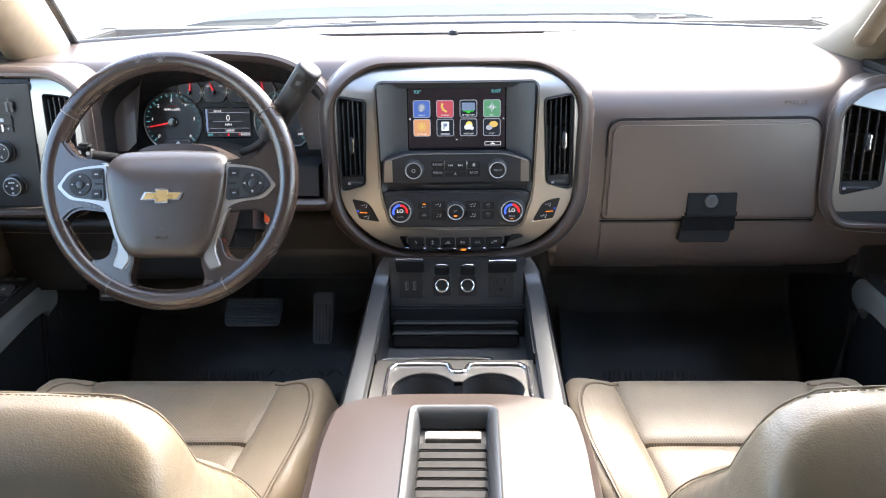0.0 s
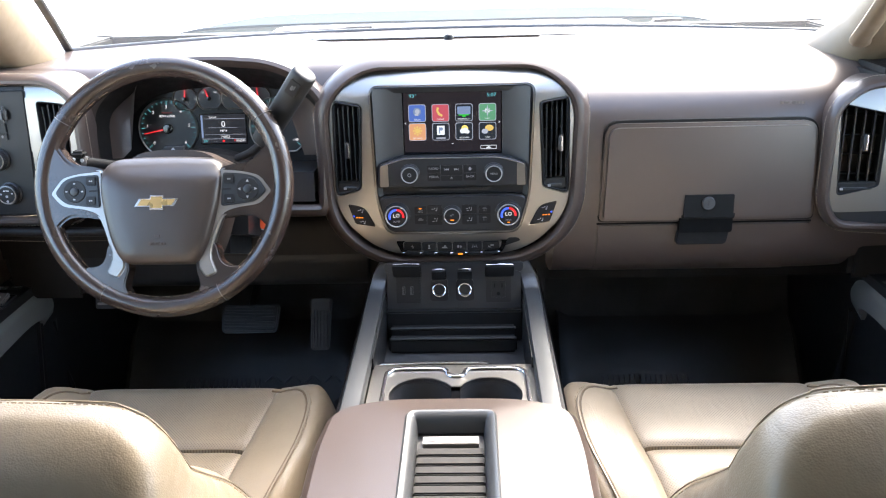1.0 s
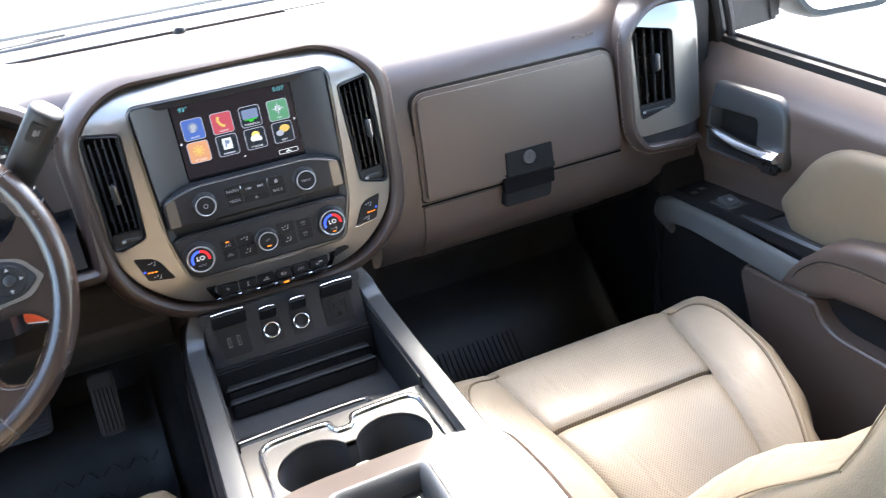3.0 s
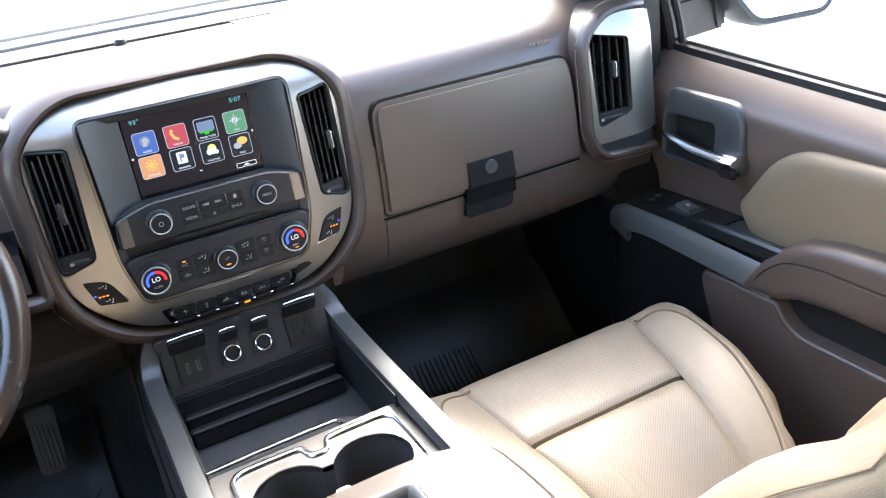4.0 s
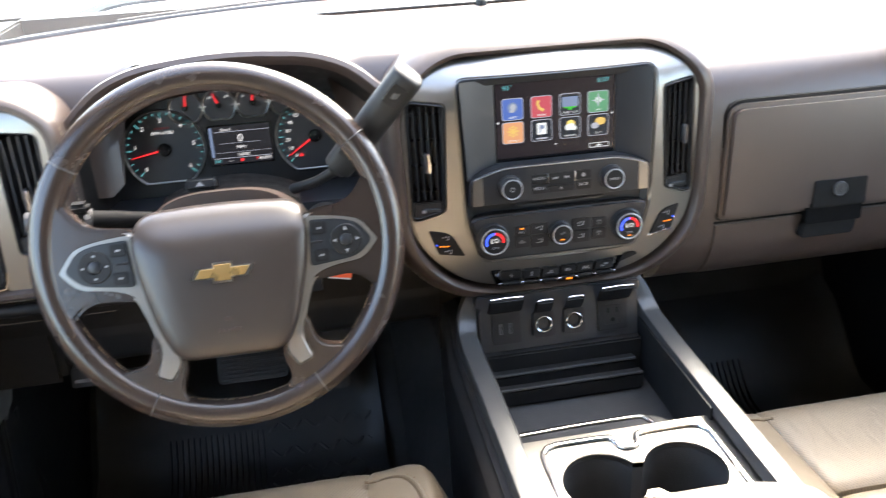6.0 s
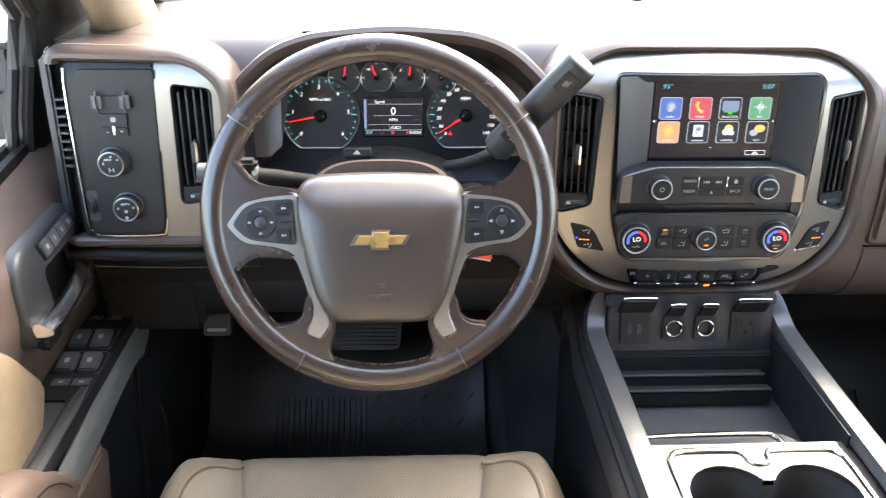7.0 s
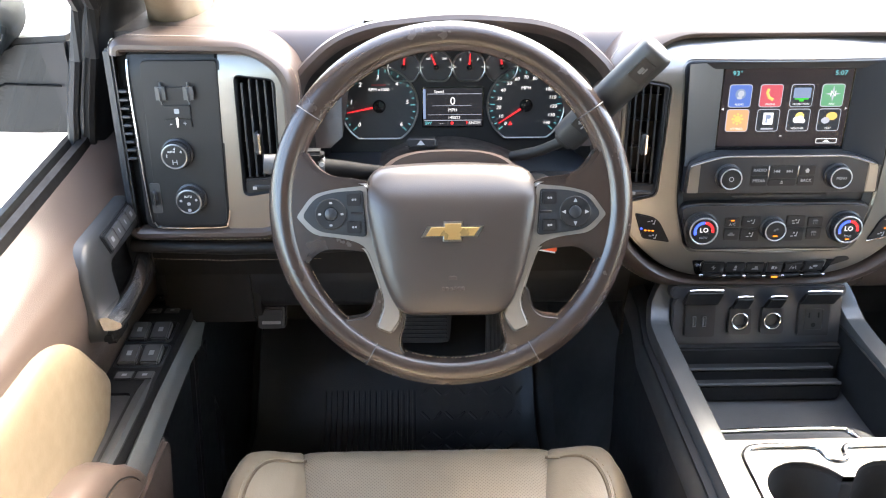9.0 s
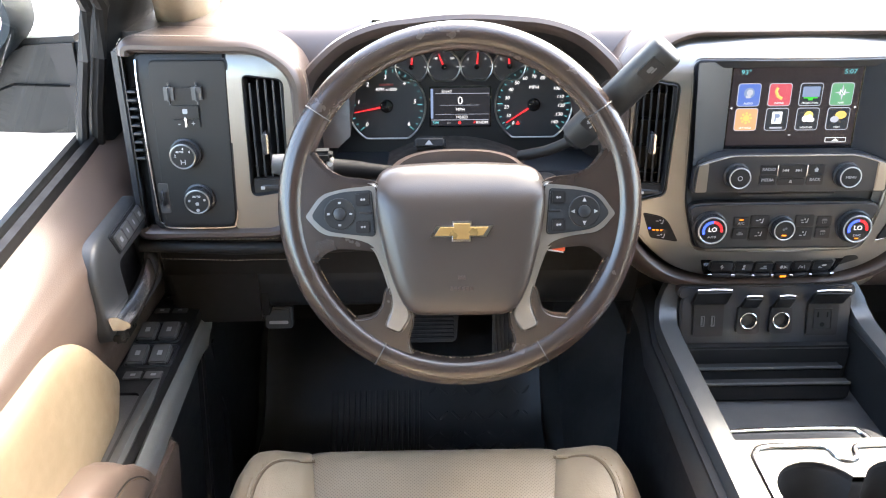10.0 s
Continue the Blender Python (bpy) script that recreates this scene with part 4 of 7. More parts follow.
part("back_key", ring(rrect(0.050, 0.108, 0.0775, 0.1145, 0.001, 2), [(0, W0), (0, W0 + 0.0006), (0.0008, W0 + 0.0006), (0.0008, W0)]), ICON["pale"], disp)
shape("back_arrow", [[(0.059, 0.1098), (0.0685, 0.1098), (0.06375, 0.1130)]], W0 + 0.0002, W0 + 0.0006, ICON["pale"], disp)

# the wings of the stack are swept back in plan; the radio and climate panels stand flat
for ob in stack.children_recursive:
    top = ob
    while top.parent is not stack:
        top = top.parent
    if top in (radio, clim, disp):
        continue
    cheek = top.name.startswith("screen_cheek")
    for v in ob.data.vertices:
        bend = 8.5 * max(0.0, v.co.y - 0.18) ** 2 + 4.2 * max(0.0, -0.01 - v.co.y) ** 2
        v.co.z -= bend * max(0.0, 1 + v.co.z / 0.033) if cheek else 0.62 * v.co.x ** 2 + bend
radio.location.z, clim.location.z = -0.009, -0.008

# ---- glove boxes ----
glove = thing("glove_box", face_pose(0.44, 1.556, 0.62, 4.0), "brown double glove box with a black keyed latch", "glove box")
GU = rpoly([(-0.183, -0.030, 0.010), (0.188, -0.030, 0.010), (0.181, 0.1415, 0.025), (-0.176, 0.1415, 0.025)], 7)
# A solid dark plate round the door stands in for the shaded gap.
part("gap", plate([rpoly([(-0.1855, -0.0325, 0.010), (0.1905, -0.0325, 0.010), (0.1840, 0.1465, 0.030), (-0.1790, 0.1465, 0.030)], 7)], -0.006, 0.0026), KNEE, glove)
part("level_seam", box(-0.186, -0.0375, -0.004, 0.188, -0.0340, 0.0012), GAPM, glove)
door_u = part("upper_door", sliced(plate([GU], 0.0, 0.0140, 0.008, 4), [lerp(-0.17, 0.17, i / 12) for i in range(13)], [lerp(-0.02, 0.13, i / 8) for i in range(9)]), PAD, glove, "brown grained upper glove box door")
for v in door_u.data.vertices:
    v.co.z += (0.0045 - 0.10 * v.co.x ** 2 - 0.35 * (v.co.y - 0.054) ** 2) * (v.co.z > 0.001)


def lower_at(u, v):
    """The lower door follows the turned-under edge of the dash pad, a little proud of it."""
    row = [p for p in passenger_row(lerp(0.257, 0.625 - 0.02 * (1 - v), u)) if 0.462 < p.z < 0.584]
    i = v * (len(row) - 1)
    p = row[int(i)].lerp(row[min(int(i) + 1, len(row) - 1)], i - int(i))
    return p + Vector((0, -0.0022, -0.0008))


part("lower_door", grid(lower_at, 20, 16, 0.004), PAD, glove, "brown grained lower glove box door").matrix_parent_inverse = glove.matrix_world.inverted()
latch = part("latch", plate([rrect(-0.042, -0.026, 0.050, 0.022, 0.006, 4)], 0.008, 0.0205, 0.004, 3), STALKM, glove, "charcoal latch handle")
# Near-black block stands in for the shade below the latch.
part("latch_pocket", plate([rrect(-0.044, -0.051, 0.048, -0.022, 0.004, 3)], 0.0005, 0.0145, 0.001), GAPM, latch)
part("lower_latch", plate([rpoly([(-0.048, -0.074, 0.008), (0.040, -0.074, 0.008), (0.044, -0.049, 0.003), (-0.045, -0.049, 0.003)], 4)], -0.006, 0.0115, 0.005, 3), STALKM, latch)
lk = part("lock", lathe([(0.0115, 0.021), (0.0112, 0.0232), (0.0098, 0.0240), (0.0088, 0.0232), (0.0002, 0.0234)], 0.002, 0.0035, 28), RAILM, latch, "round chrome key lock")
part("keyhole", box(0.0010, -0.0012, 0.0233, 0.0030, 0.0080, 0.0243, 0.0004, 1), RUBBER, lk)
# raised moulding over the latch
part("latch_moulding", tube([(-0.052, -0.020, 0.011), (-0.050, 0.016, 0.012), (-0.042, 0.028, 0.0125), (0.004, 0.031, 0.0125), (0.050, 0.028, 0.0125), (0.058, 0.016, 0.012), (0.060, -0.020, 0.011)], 0.006, 8, flat=0.5, up=(0, 0, 1)), PAD, glove)
# raised bars of airbag writing, unreadable
b = bmesh.new()
for i in range(6):
    box(0.120 + i * 0.0072, 0.167, -0.0105, 0.1250 + i * 0.0072, 0.172, -0.0092, 0.0004, 1, b)
part("airbag_writing", b, PAD, dash).matrix_world = glove.matrix_world

# ---- end pods: driver's switch panel and vent, passenger's vent ----
def pod_ring(parent, o, closed=True):
    part("padded_surround", loft([[(x, y, w) for x, y in inset(o, d)] for d, w in [(0.018, -0.014), (0.0165, 0.001), (0.0125, 0.0055), (0.0075, 0.0058), (0.003, 0.002), (0.0, -0.006), (-0.001, -0.02), (0.004, -0.16)]], closed, False), BROWN, parent, "brown leather padded surround")
    part("surround_stitching", stitches([(x, y, -0.010) for x, y in inset(o, -0.0022)], 0.0055, 0.0038, 0.0005), THREAD, parent, "pale stitching")


podl = thing("driver_switch_panel", face_pose(-0.715, 1.505, 0.745, 4.0), "charcoal switch panel beside a silver-framed air vent", "switch panel")
PO = rpoly([(-0.125, -0.128, 0.02), (0.070, -0.128, 0.05), (0.106, -0.085, 0.05), (0.104, 0.090, 0.05), (0.060, 0.126, 0.04), (-0.115, 0.130, 0.02)], 7)
pod_ring(podl, PO, False)
part("silver_bezel", sliced(plate([rpoly([(0.006, -0.112, 0.004), (0.066, -0.112, 0.04), (0.090, -0.08, 0.04), (0.088, 0.085, 0.04), (0.055, 0.112, 0.03), (0.013, 0.112, 0.004)], 6), rpoly([(0.028, -0.070, 0.012), (0.076, -0.062, 0.01), (0.080, 0.080, 0.010), (0.030, 0.086, 0.008)], 4)], -0.012, 0.0, 0.003, 3), [0.02, 0.05, 0.08], [lerp(-0.1, 0.11, i / 21) for i in range(22)]), SILVER, podl, "satin silver bezel")
part("charcoal_field", sliced(plate([rpoly([(-0.099, -0.112, 0.014), (0.005, -0.112, 0.004), (0.012, 0.112, 0.004), (-0.097, 0.113, 0.012)], 6)], -0.012, 0.0, 0.003, 3), [-0.06, -0.02], [lerp(-0.1, 0.11, i / 21) for i in range(22)]), BLACK, podl, "charcoal satin field")
part("backing", plate([inset(PO, 0.012)], -0.05, -0.046), BLACK, podl)
air_vent(podl, rpoly([(0.028, -0.070, 0.012), (0.076, -0.062, 0.01), (0.080, 0.080, 0.010), (0.030, 0.086, 0.008)], 4), 5, 0.052, 0.002)
panel = part("switch_plate", plate([rpoly([(-0.085, -0.106, 0.012), (0.008, -0.106, 0.014), (0.015, 0.105, 0.008), (-0.081, 0.105, 0.010)], 5)], -0.004, 0.004, 0.003, 3), BLACK, podl, "charcoal satin switch plate")
part("plate_edge", tube(smooth_path([(-0.094, 0.104, 0.002), (-0.094, 0.04, 0.002), (-0.091, -0.085, 0.002), (-0.086, -0.103, 0.002), (-0.074, -0.1085, 0.002), (-0.004, -0.1085, 0.002), (0.006, -0.102, 0.002), (0.010, -0.085, 0.002)], 5), 0.0016, 6), CHROME, podl, "thin chrome edge")
# brake controller: two levers, a bar and keys
for u in (-0.0565, -0.0235):
    part("paddle", box(u - 0.0058, 0.052, 0.000, u + 0.0058, 0.078, 0.014, 0.0052, 5), SWITCHM, panel)
part("paddle_bar", box(-0.052, 0.059, 0.003, -0.028, 0.072, 0.0055, 0.001, 2), BLACK, panel)
part("brake_key", plate([rrect(-0.057, 0.034, -0.024, 0.050, 0.002, 3)], 0.003, 0.0056, 0.0008), BLACK, panel)
part("minus_key", plate([rrect(-0.057, 0.022, -0.041, 0.033, 0.002, 3)], 0.003, 0.0056, 0.0008), BLACK, panel)
part("plus_key", plate([rrect(-0.040, 0.022, -0.024, 0.033, 0.002, 3)], 0.003, 0.0056, 0.0008), BLACK, panel)
words("lettering", "-", 0.011, at(-0.049, 0.028, 0.0057), GREYPRINT, panel)
words("lettering", "+", 0.009, at(-0.032, 0.0278, 0.0057), GREYPRINT, panel)
shape("trailer_sign", [rrect(-0.0435, 0.040, -0.0375, 0.046, 0.0015, 3)], 0.0056, 0.0060, GREYPRINT, panel)
part("gain_wheel", box(-0.0418, 0.0235, 0.004, -0.0392, 0.0365, 0.0085, 0.001, 2), CHROME, panel)
kn = knob(panel, -0.0465, -0.010, 0.0172, 0.014, BLACK, 0.004, "round ribbed drive selector", 36, SILVER)
for k, (tx, du, dv) in enumerate((("AUTO", -0.003, 0.006), ("2", -0.009, 0.001), ("4", 0.001, 0.0095), ("4", 0.0085, 0.006))):
    words("lettering", tx, 0.0034 if k == 0 else 0.0048, at(-0.0465 + du, -0.010 + dv, 0.0188), WHITE, kn)
shape("transfer_sign", [rrect(-0.0495, -0.020, -0.0485, -0.014, 0.0003, 1), rrect(-0.0445, -0.020, -0.0435, -0.014, 0.0003, 1), rrect(-0.0485, -0.0175, -0.0445, -0.0166, 0.0002, 1)], 0.0184, 0.0188, GREYPRINT, kn)
kn = knob(panel, -0.0360, -0.0685, 0.0172, 0.014, BLACK, 0.004, "round ribbed headlamp switch", 36, SILVER)
words("lettering", "AUTO", 0.0036, at(-0.036, -0.0615, 0.0188), WHITE, kn)
shape("lamp_signs", [circle(-0.0455, -0.067, 0.0016, 10), circle(-0.036, -0.0795, 0.0022, 10), circle(-0.0265, -0.066, 0.0016, 10), rrect(-0.038, -0.073, -0.034, -0.069, 0.001, 2)], 0.0184, 0.0188, GREYPRINT, kn)
part("dimmer_well", plate([rrect(-0.087, -0.088, -0.074, -0.048, 0.003, 3)], 0.003, 0.0046, 0.0006), RUBBER, panel)
part("dimmer_wheel", box(-0.0855, -0.080, 0.003, -0.0755, -0.054, 0.012, 0.0045, 3), GREYP, panel)
# narrow louvres between panel and door
b = bmesh.new()
for i in range(9):
    box(-0.113, 0.062 - i * 0.0105, -0.03, -0.102, 0.066 - i * 0.0105, -0.010, 0.001, 1, b)
part("door_louvres", b, GREYP, podl, "narrow black side window louvres")
part("louvre_well", box(-0.115, -0.125, -0.05, -0.098, 0.115, -0.022), GAPM, podl)
part("louvre_cheek", box(-0.125, -0.125, -0.05, -0.1135, 0.115, -0.009, 0.003, 3), GREYP, podl)
# padded roll under the pod
# Roll and stitches are coloured dark for the shade under the pod.
part("lower_roll", tube([(-0.125, -0.137, -0.01), (0.0, -0.142, -0.008), (0.12, -0.146, -0.02), (0.30, -0.150, -0.05)], 0.009, 10), KNEE, podl)
part("roll_stitching", stitches([(-0.12, -0.152, -0.001), (0.0, -0.156, 0.0), (0.12, -0.160, -0.012)], 0.0055, 0.0038, 0.0004), TANSEAM, podl)
for ob in podl.children_recursive:
    if ob.name.split(".")[0] in ("silver_bezel", "charcoal_field", "switch_plate", "plate_edge"):
        for v in ob.data.vertices:
            v.co.z -= 7.0 * max(0.0, v.co.y - 0.080) ** 2

podr = thing("passenger_air_vent", face_pose(0.70, 1.525, 0.70, 4.0, -6), "silver-framed black air vent in a stitched brown surround", "air vent")
PR = rpoly([(0.078, 0.132, 0.01), (0.040, 0.136, 0.03), (-0.020, 0.132, 0.05), (-0.074, 0.090, 0.05), (-0.074, -0.080, 0.05), (-0.048, -0.124, 0.03), (0.082, -0.130, 0.01)], 7)
pod_ring(podr, PR, False)
VP = rpoly([(-0.047, -0.064, 0.010), (0.020, -0.046, 0.008), (0.020, 0.078, 0.008), (-0.056, 0.094, 0.012)], 4)
part("silver_bezel", sliced(plate([rpoly([(-0.050, -0.092, 0.012), (0.074, -0.086, 0.006), (0.076, 0.112, 0.008), (0.036, 0.118, 0.03), (-0.018, 0.117, 0.04), (-0.060, 0.083, 0.04), (-0.060, -0.074, 0.04)], 6), VP], -0.012, 0.0, 0.003, 3), [lerp(0.02, 0.075, i / 8) for i in range(9)], [lerp(-0.1, 0.11, i / 14) for i in range(15)]), SILVER, podr, "satin silver bezel")
part("backing", plate([inset(PR, 0.012)], -0.05, -0.046), BLACK, podr)
part("black_foot", sliced(plate([rpoly([(-0.036, -0.112, 0.02), (0.074, -0.113, 0.006), (0.074, -0.083), (-0.052, -0.089)], 5)], -0.02, -0.006, 0.002), [lerp(0.02, 0.075, i / 8) for i in range(9)]), GREYP, podr, "charcoal lower end of the vent trim")
air_vent(podr, VP, 5, -0.012, 0.030)
part("outer_cheek", grid(lambda u, v: (lerp(0.0745, 0.096, u), lerp(-0.086, 0.111, v), -0.0008 - 0.06 * u ** 1.3), 6, 6, -0.004), SILVER, podr)
for ob in podr.children_recursive:
    for v in ob.data.vertices:
        v.co.z -= 8.0 * max(0.0, v.co.x - 0.026) ** 2 + 6.0 * max(0.0, v.co.y - 0.075) ** 2
# Near-black colour stands in for the deep shade under the end pods.
part("end_filler", box(0.72, 1.575, 0.46, 0.84, 2.0, 0.842, 0.01), KNEE, dash)
part("end_filler", box(-0.84, 1.575, 0.44, -0.70, 2.0, 0.850, 0.01), KNEE, dash)

# ---- instrument cluster under its cowl ----
clus = thing("instrument_cluster", face_pose(-0.417, 1.645, 0.75, 10.0), "black instrument cluster with chrome-ringed lit gauges", "instrument cluster")
# arched cowl: leather hood from the face forward
CO = rpoly([(-0.205, -0.150, 0.02), (0.205, -0.150, 0.02), (0.216, 0.050, 0.05), (0.158, 0.102, 0.05), (0.108, 0.120, 0.04), (0.0, 0.1285, 0.10), (-0.108, 0.117, 0.04), (-0.158, 0.098, 0.05), (-0.216, 0.045, 0.05)], 8)
COWL_ROWS = ((0.040, -0.012, 0.004), (0.030, -0.006, 0.05), (0.020, 0.0, 0.095), (0.016, 0.001, 0.104), (0.010, 0.001, 0.108), (0.003, 0.0, 0.104), (-0.001, -0.002, 0.092), (-0.004, -0.006, 0.04), (-0.006, -0.008, -0.03), (-0.006, -0.012, -0.10), (-0.004, -0.014, -0.17))
part("cowl", loft([[(x, y + dy, w) for x, y in inset(CO, d)] for d, dy, w in COWL_ROWS[2:]], True, False), BROWN, clus, "brown leather hood over the gauges")
part("cowl_lining", loft([[(x, y + dy, w) for x, y in inset(CO, d)] for d, dy, w in COWL_ROWS[:3]], True, False), KNEE, clus, "black lining inside the hood")
part("face", plate([inset(CO, 0.032)], -0.008, 0.0), BLACK, clus)
part("lower_shelf", loft([[(x, -0.064, 0.004), (x, -0.069, 0.05), (x, -0.074, 0.10), (x, -0.125, 0.10)] for x in (-0.18, 0.18)], False), GREYP, clus)


ORANGE_DIM = mat("dull_red_print", (0.16, 0.02, 0.02), 0.5, vary=0.05)


def gauge(u, v, r, name, marks, needle, a0, a1, small=False):
    g = part(name, plate([[(u + r * math.cos(t), v + max(r * math.sin(t), -r * 0.84)) for t in [2 * math.pi * i / 48 for i in range(48)]]], 0.0, 0.0015), DIAL, clus, "black round gauge with white numerals")
    o = [(u + r * math.cos(t), v + max(r * math.sin(t), -r * 0.84)) for t in [2 * math.pi * i / 64 for i in range(64)]]
    o = [p for i, p in enumerate(o) if (Vector(p) - Vector(o[i - 1])).length > 1e-5]
    part("chrome_ring", ring(o, [(-0.0020, 0.0005), (-0.0018, 0.003), (-0.0008, 0.0042), (0.0004, 0.0035), (0.0007, 0.0012)]), SILVER, g)
    b = bmesh.new()
    nt = 12 if small else 24
    for i in range(nt + 1):
        if small and i % 6:
            continue
        t = radians(lerp(a0, a1, i / nt))
        L = 0.14 if i % 4 == 0 else 0.07
        x = box(r * (0.95 - L), -0.0004, 0.0016, r * 0.95, 0.0004, 0.0021)
        if small:
            x.transform(Matrix.Translation((u, v, 0)) @ Matrix.Rotation(t, 4, "Z"))
            part("tick", x, LED_W, g)
        else:
            join(b, x, Matrix.Translation((u, v, 0)) @ Matrix.Rotation(t, 4, "Z"))
    if not small:
        part("scale", b, LED_C, g)
    for tx, ang, rr, sz in marks:
        t = radians(ang)
        words("lettering", tx, sz * 0.78, at(u + r * rr * math.cos(t), v + r * rr * math.sin(t), 0.0018), LED_W, g, 0.0001, shear=0.15)
    t = radians(needle)
    nd = loft([[(0.0, -0.0014 * 1, 0.0045), (0.0, 0.0014, 0.0045), (0.0, 0.0014, 0.0058), (0.0, -0.0014, 0.0058)], [(r * 0.86, -0.0005, 0.004), (r * 0.86, 0.0005, 0.004), (r * 0.86, 0.0005, 0.0048), (r * 0.86, -0.0005, 0.0048)]])
    nd.transform(Matrix.Translation((u, v, 0)) @ Matrix.Rotation(t, 4, "Z"))
    part("needle", nd, LED_R, g, "red pointer")
    part("needle_hub", lathe([(r * 0.17, 0.0015), (r * 0.17, 0.006), (r * 0.14, 0.0075), (0.0003, 0.0078)], u, v, 24), GLOSS, g)
    return g


g = gauge(-0.102, 0.0, 0.053, "rev_counter", [("0", 222, 0.72, 0.0105), ("1", 172, 0.74, 0.0105), ("2", 131, 0.74, 0.0105), ("3", 92, 0.74, 0.0105), ("4", 51, 0.74, 0.0105), ("5", 8, 0.74, 0.0105), ("6", -40, 0.74, 0.0105)], 191, 222, -42)
words("lettering", "RPM x1000", 0.0062, at(-0.102, 0.0225, 0.0018), LED_W, g, 0.0001)
shape("trim_bar", [rrect(-0.112, 0.0275, -0.092, 0.0305, 0.001, 2)], 0.0016, 0.0020, ORANGE_DIM, g)
g = gauge(0.102, 0.0, 0.053, "speedometer", [(str(10 * i), lerp(222, -40, i / 14), 0.72, 0.0088) for i in range(15) if i not in (9,)], 213, 222, -42)
words("lettering", "MPH", 0.0068, at(0.102, 0.0235, 0.0018), LED_W, g, 0.0001)
shape("warning_sign", [[(0.0775, -0.0275), (0.0835, -0.0275), (0.0805, -0.0215)]], 0.0016, 0.0020, LED_R, g)
for u, nd, ma in ((-0.067, 84, ()), (-0.0225, 112, (("260", 45, 0.75, 0.0052), ("160", 135, 0.75, 0.0052))), (0.0225, 84, (("E", 140, 0.72, 0.0055), ("F", 40, 0.72, 0.0055))), (0.0675, 95, (("0", 140, 0.72, 0.005),))):
    gauge(u, 0.0525, 0.0215, "small_gauge", ma, nd, 180, 0, True)
info = part("driver_display", plate([rrect(-0.049, -0.030, 0.037, 0.026, 0.002)], 0.0, 0.002), GLOSS, clus, "lit driver information display")
part("lit_field", plate([rrect(-0.047, -0.028, 0.035, 0.024, 0.001)], 0.002, 0.0022), glow("info_field", (0.006, 0.006, 0.008), 0.3), info)
words("lettering", "0", 0.0155, at(-0.006, 0.006, 0.0023), LED_W, info, 0.0001)
words("lettering", "MPH", 0.0062, at(-0.006, -0.0060, 0.0023), LED_W, info, 0.0001)
words("lettering", "Speed", 0.0058, at(-0.025, 0.0195, 0.0023), LED_W, info, 0.0001)
words("lettering", "145823", 0.0058, at(-0.004, -0.0165, 0.0023), LED_W, info, 0.0001)
words("lettering", "SW", 0.0062, at(-0.040, -0.0240, 0.0023), LED_C, info, 0.0001)
words("lettering", "- -", 0.0055, at(-0.022, -0.0240, 0.0023), LED_W, info, 0.0001)
words("lettering", "P", 0.0062, at(0.014, -0.0240, 0.0023), LED_R, info, 0.0001)
words("lettering", "RNDM", 0.0058, at(0.0245, -0.0240, 0.0023), LED_W, info, 0.0001)
shape("display_lines", [rrect(-0.041, 0.0160, 0.034, 0.0166, 0.0001, 1), rrect(-0.034, 0.0, 0.020, 0.0004, 0.0001, 1), rrect(-0.041, -0.0125, 0.034, -0.0121, 0.0001, 1), rrect(-0.046, -0.0204, 0.034, -0.0197, 0.0001, 1)], 0.0022, 0.0024, ICON["edge"], info)
shape("side_strip", [rrect(-0.047, -0.018, -0.0435, 0.023, 0.0005, 1)], 0.0022, 0.0024, ICON["sky"], info)
shape("belt_sign", [circle(-0.007, -0.024, 0.0022, 10)], 0.0022, 0.0024, LED_R, info)

info.location.x = 0.006

# ---- steering column and wheel ----
col = thing("steering_column", face_pose(-0.428, 1.347, 0.728, 22.0), "dark brown steering column shroud", "steering column")
secs = []
for w, rx, ry, dy in ((-0.035, 0.078, 0.050, 0.010), (-0.06, 0.086, 0.055, 0.008), (-0.12, 0.092, 0.056, 0.004), (-0.20, 0.095, 0.058, 0.002), (-0.30, 0.09, 0.055, 0.0)):
    secs.append([(rx * math.copysign(abs(math.cos(t)) ** 0.7, math.cos(t)), dy + ry * math.copysign(abs(math.sin(t)) ** 0.7, math.sin(t)), w) for t in [2 * math.pi * i / 40 for i in range(40)]])
part("shroud", loft(secs), BROWN, col)
# dark bezel over the shroud, with a small lamp key
part("shroud_cap", loft([[(lerp(-0.085, 0.085, i / 12), 0.060 - 0.020 * abs(2 * i / 12 - 1) ** 2 + dy, w) for i in range(13)] for w, dy in ((-0.12, -0.012), (-0.125, 0.004), (-0.20, 0.026))], False), KNEE, col)
part("lower_cover", box(-0.095, -0.10, -0.26, 0.10, 0.0, -0.07, 0.03, 4), BLACK, col)
hz = part("hazard_key", box(-0.052, 0.066, -0.150, -0.012, 0.082, -0.130, 0.004, 3), BLACK, col)
shape("hazard_sign", [[(-0.038, 0.0715), (-0.028, 0.0715), (-0.033, 0.0775)]], -0.130, -0.1296, GREYPRINT, hz)

wheel = thing("steering_wheel", face_pose(-0.428, 1.347, 0.728, 22.0), "worn dark brown leather steering wheel with silver spokes", "steering wheel")
R0, RT = 0.1805, 0.0155


NR = 96
secs = []
for i in range(NR + 1):
    a = 2 * math.pi * i / NR
    secs.append([((R0 + RT * math.cos(t)) * math.cos(a), (R0 + RT * math.cos(t)) * math.sin(a), RT * 1.12 * math.sin(t)) for t in [2 * math.pi * j / 16 for j in range(16)]])
b = loft(secs, True, False)
bmesh.ops.remove_doubles(b, verts=b.verts[:], dist=1e-6)
part("rim", b, RIM, wheel, "worn brown leather rim")
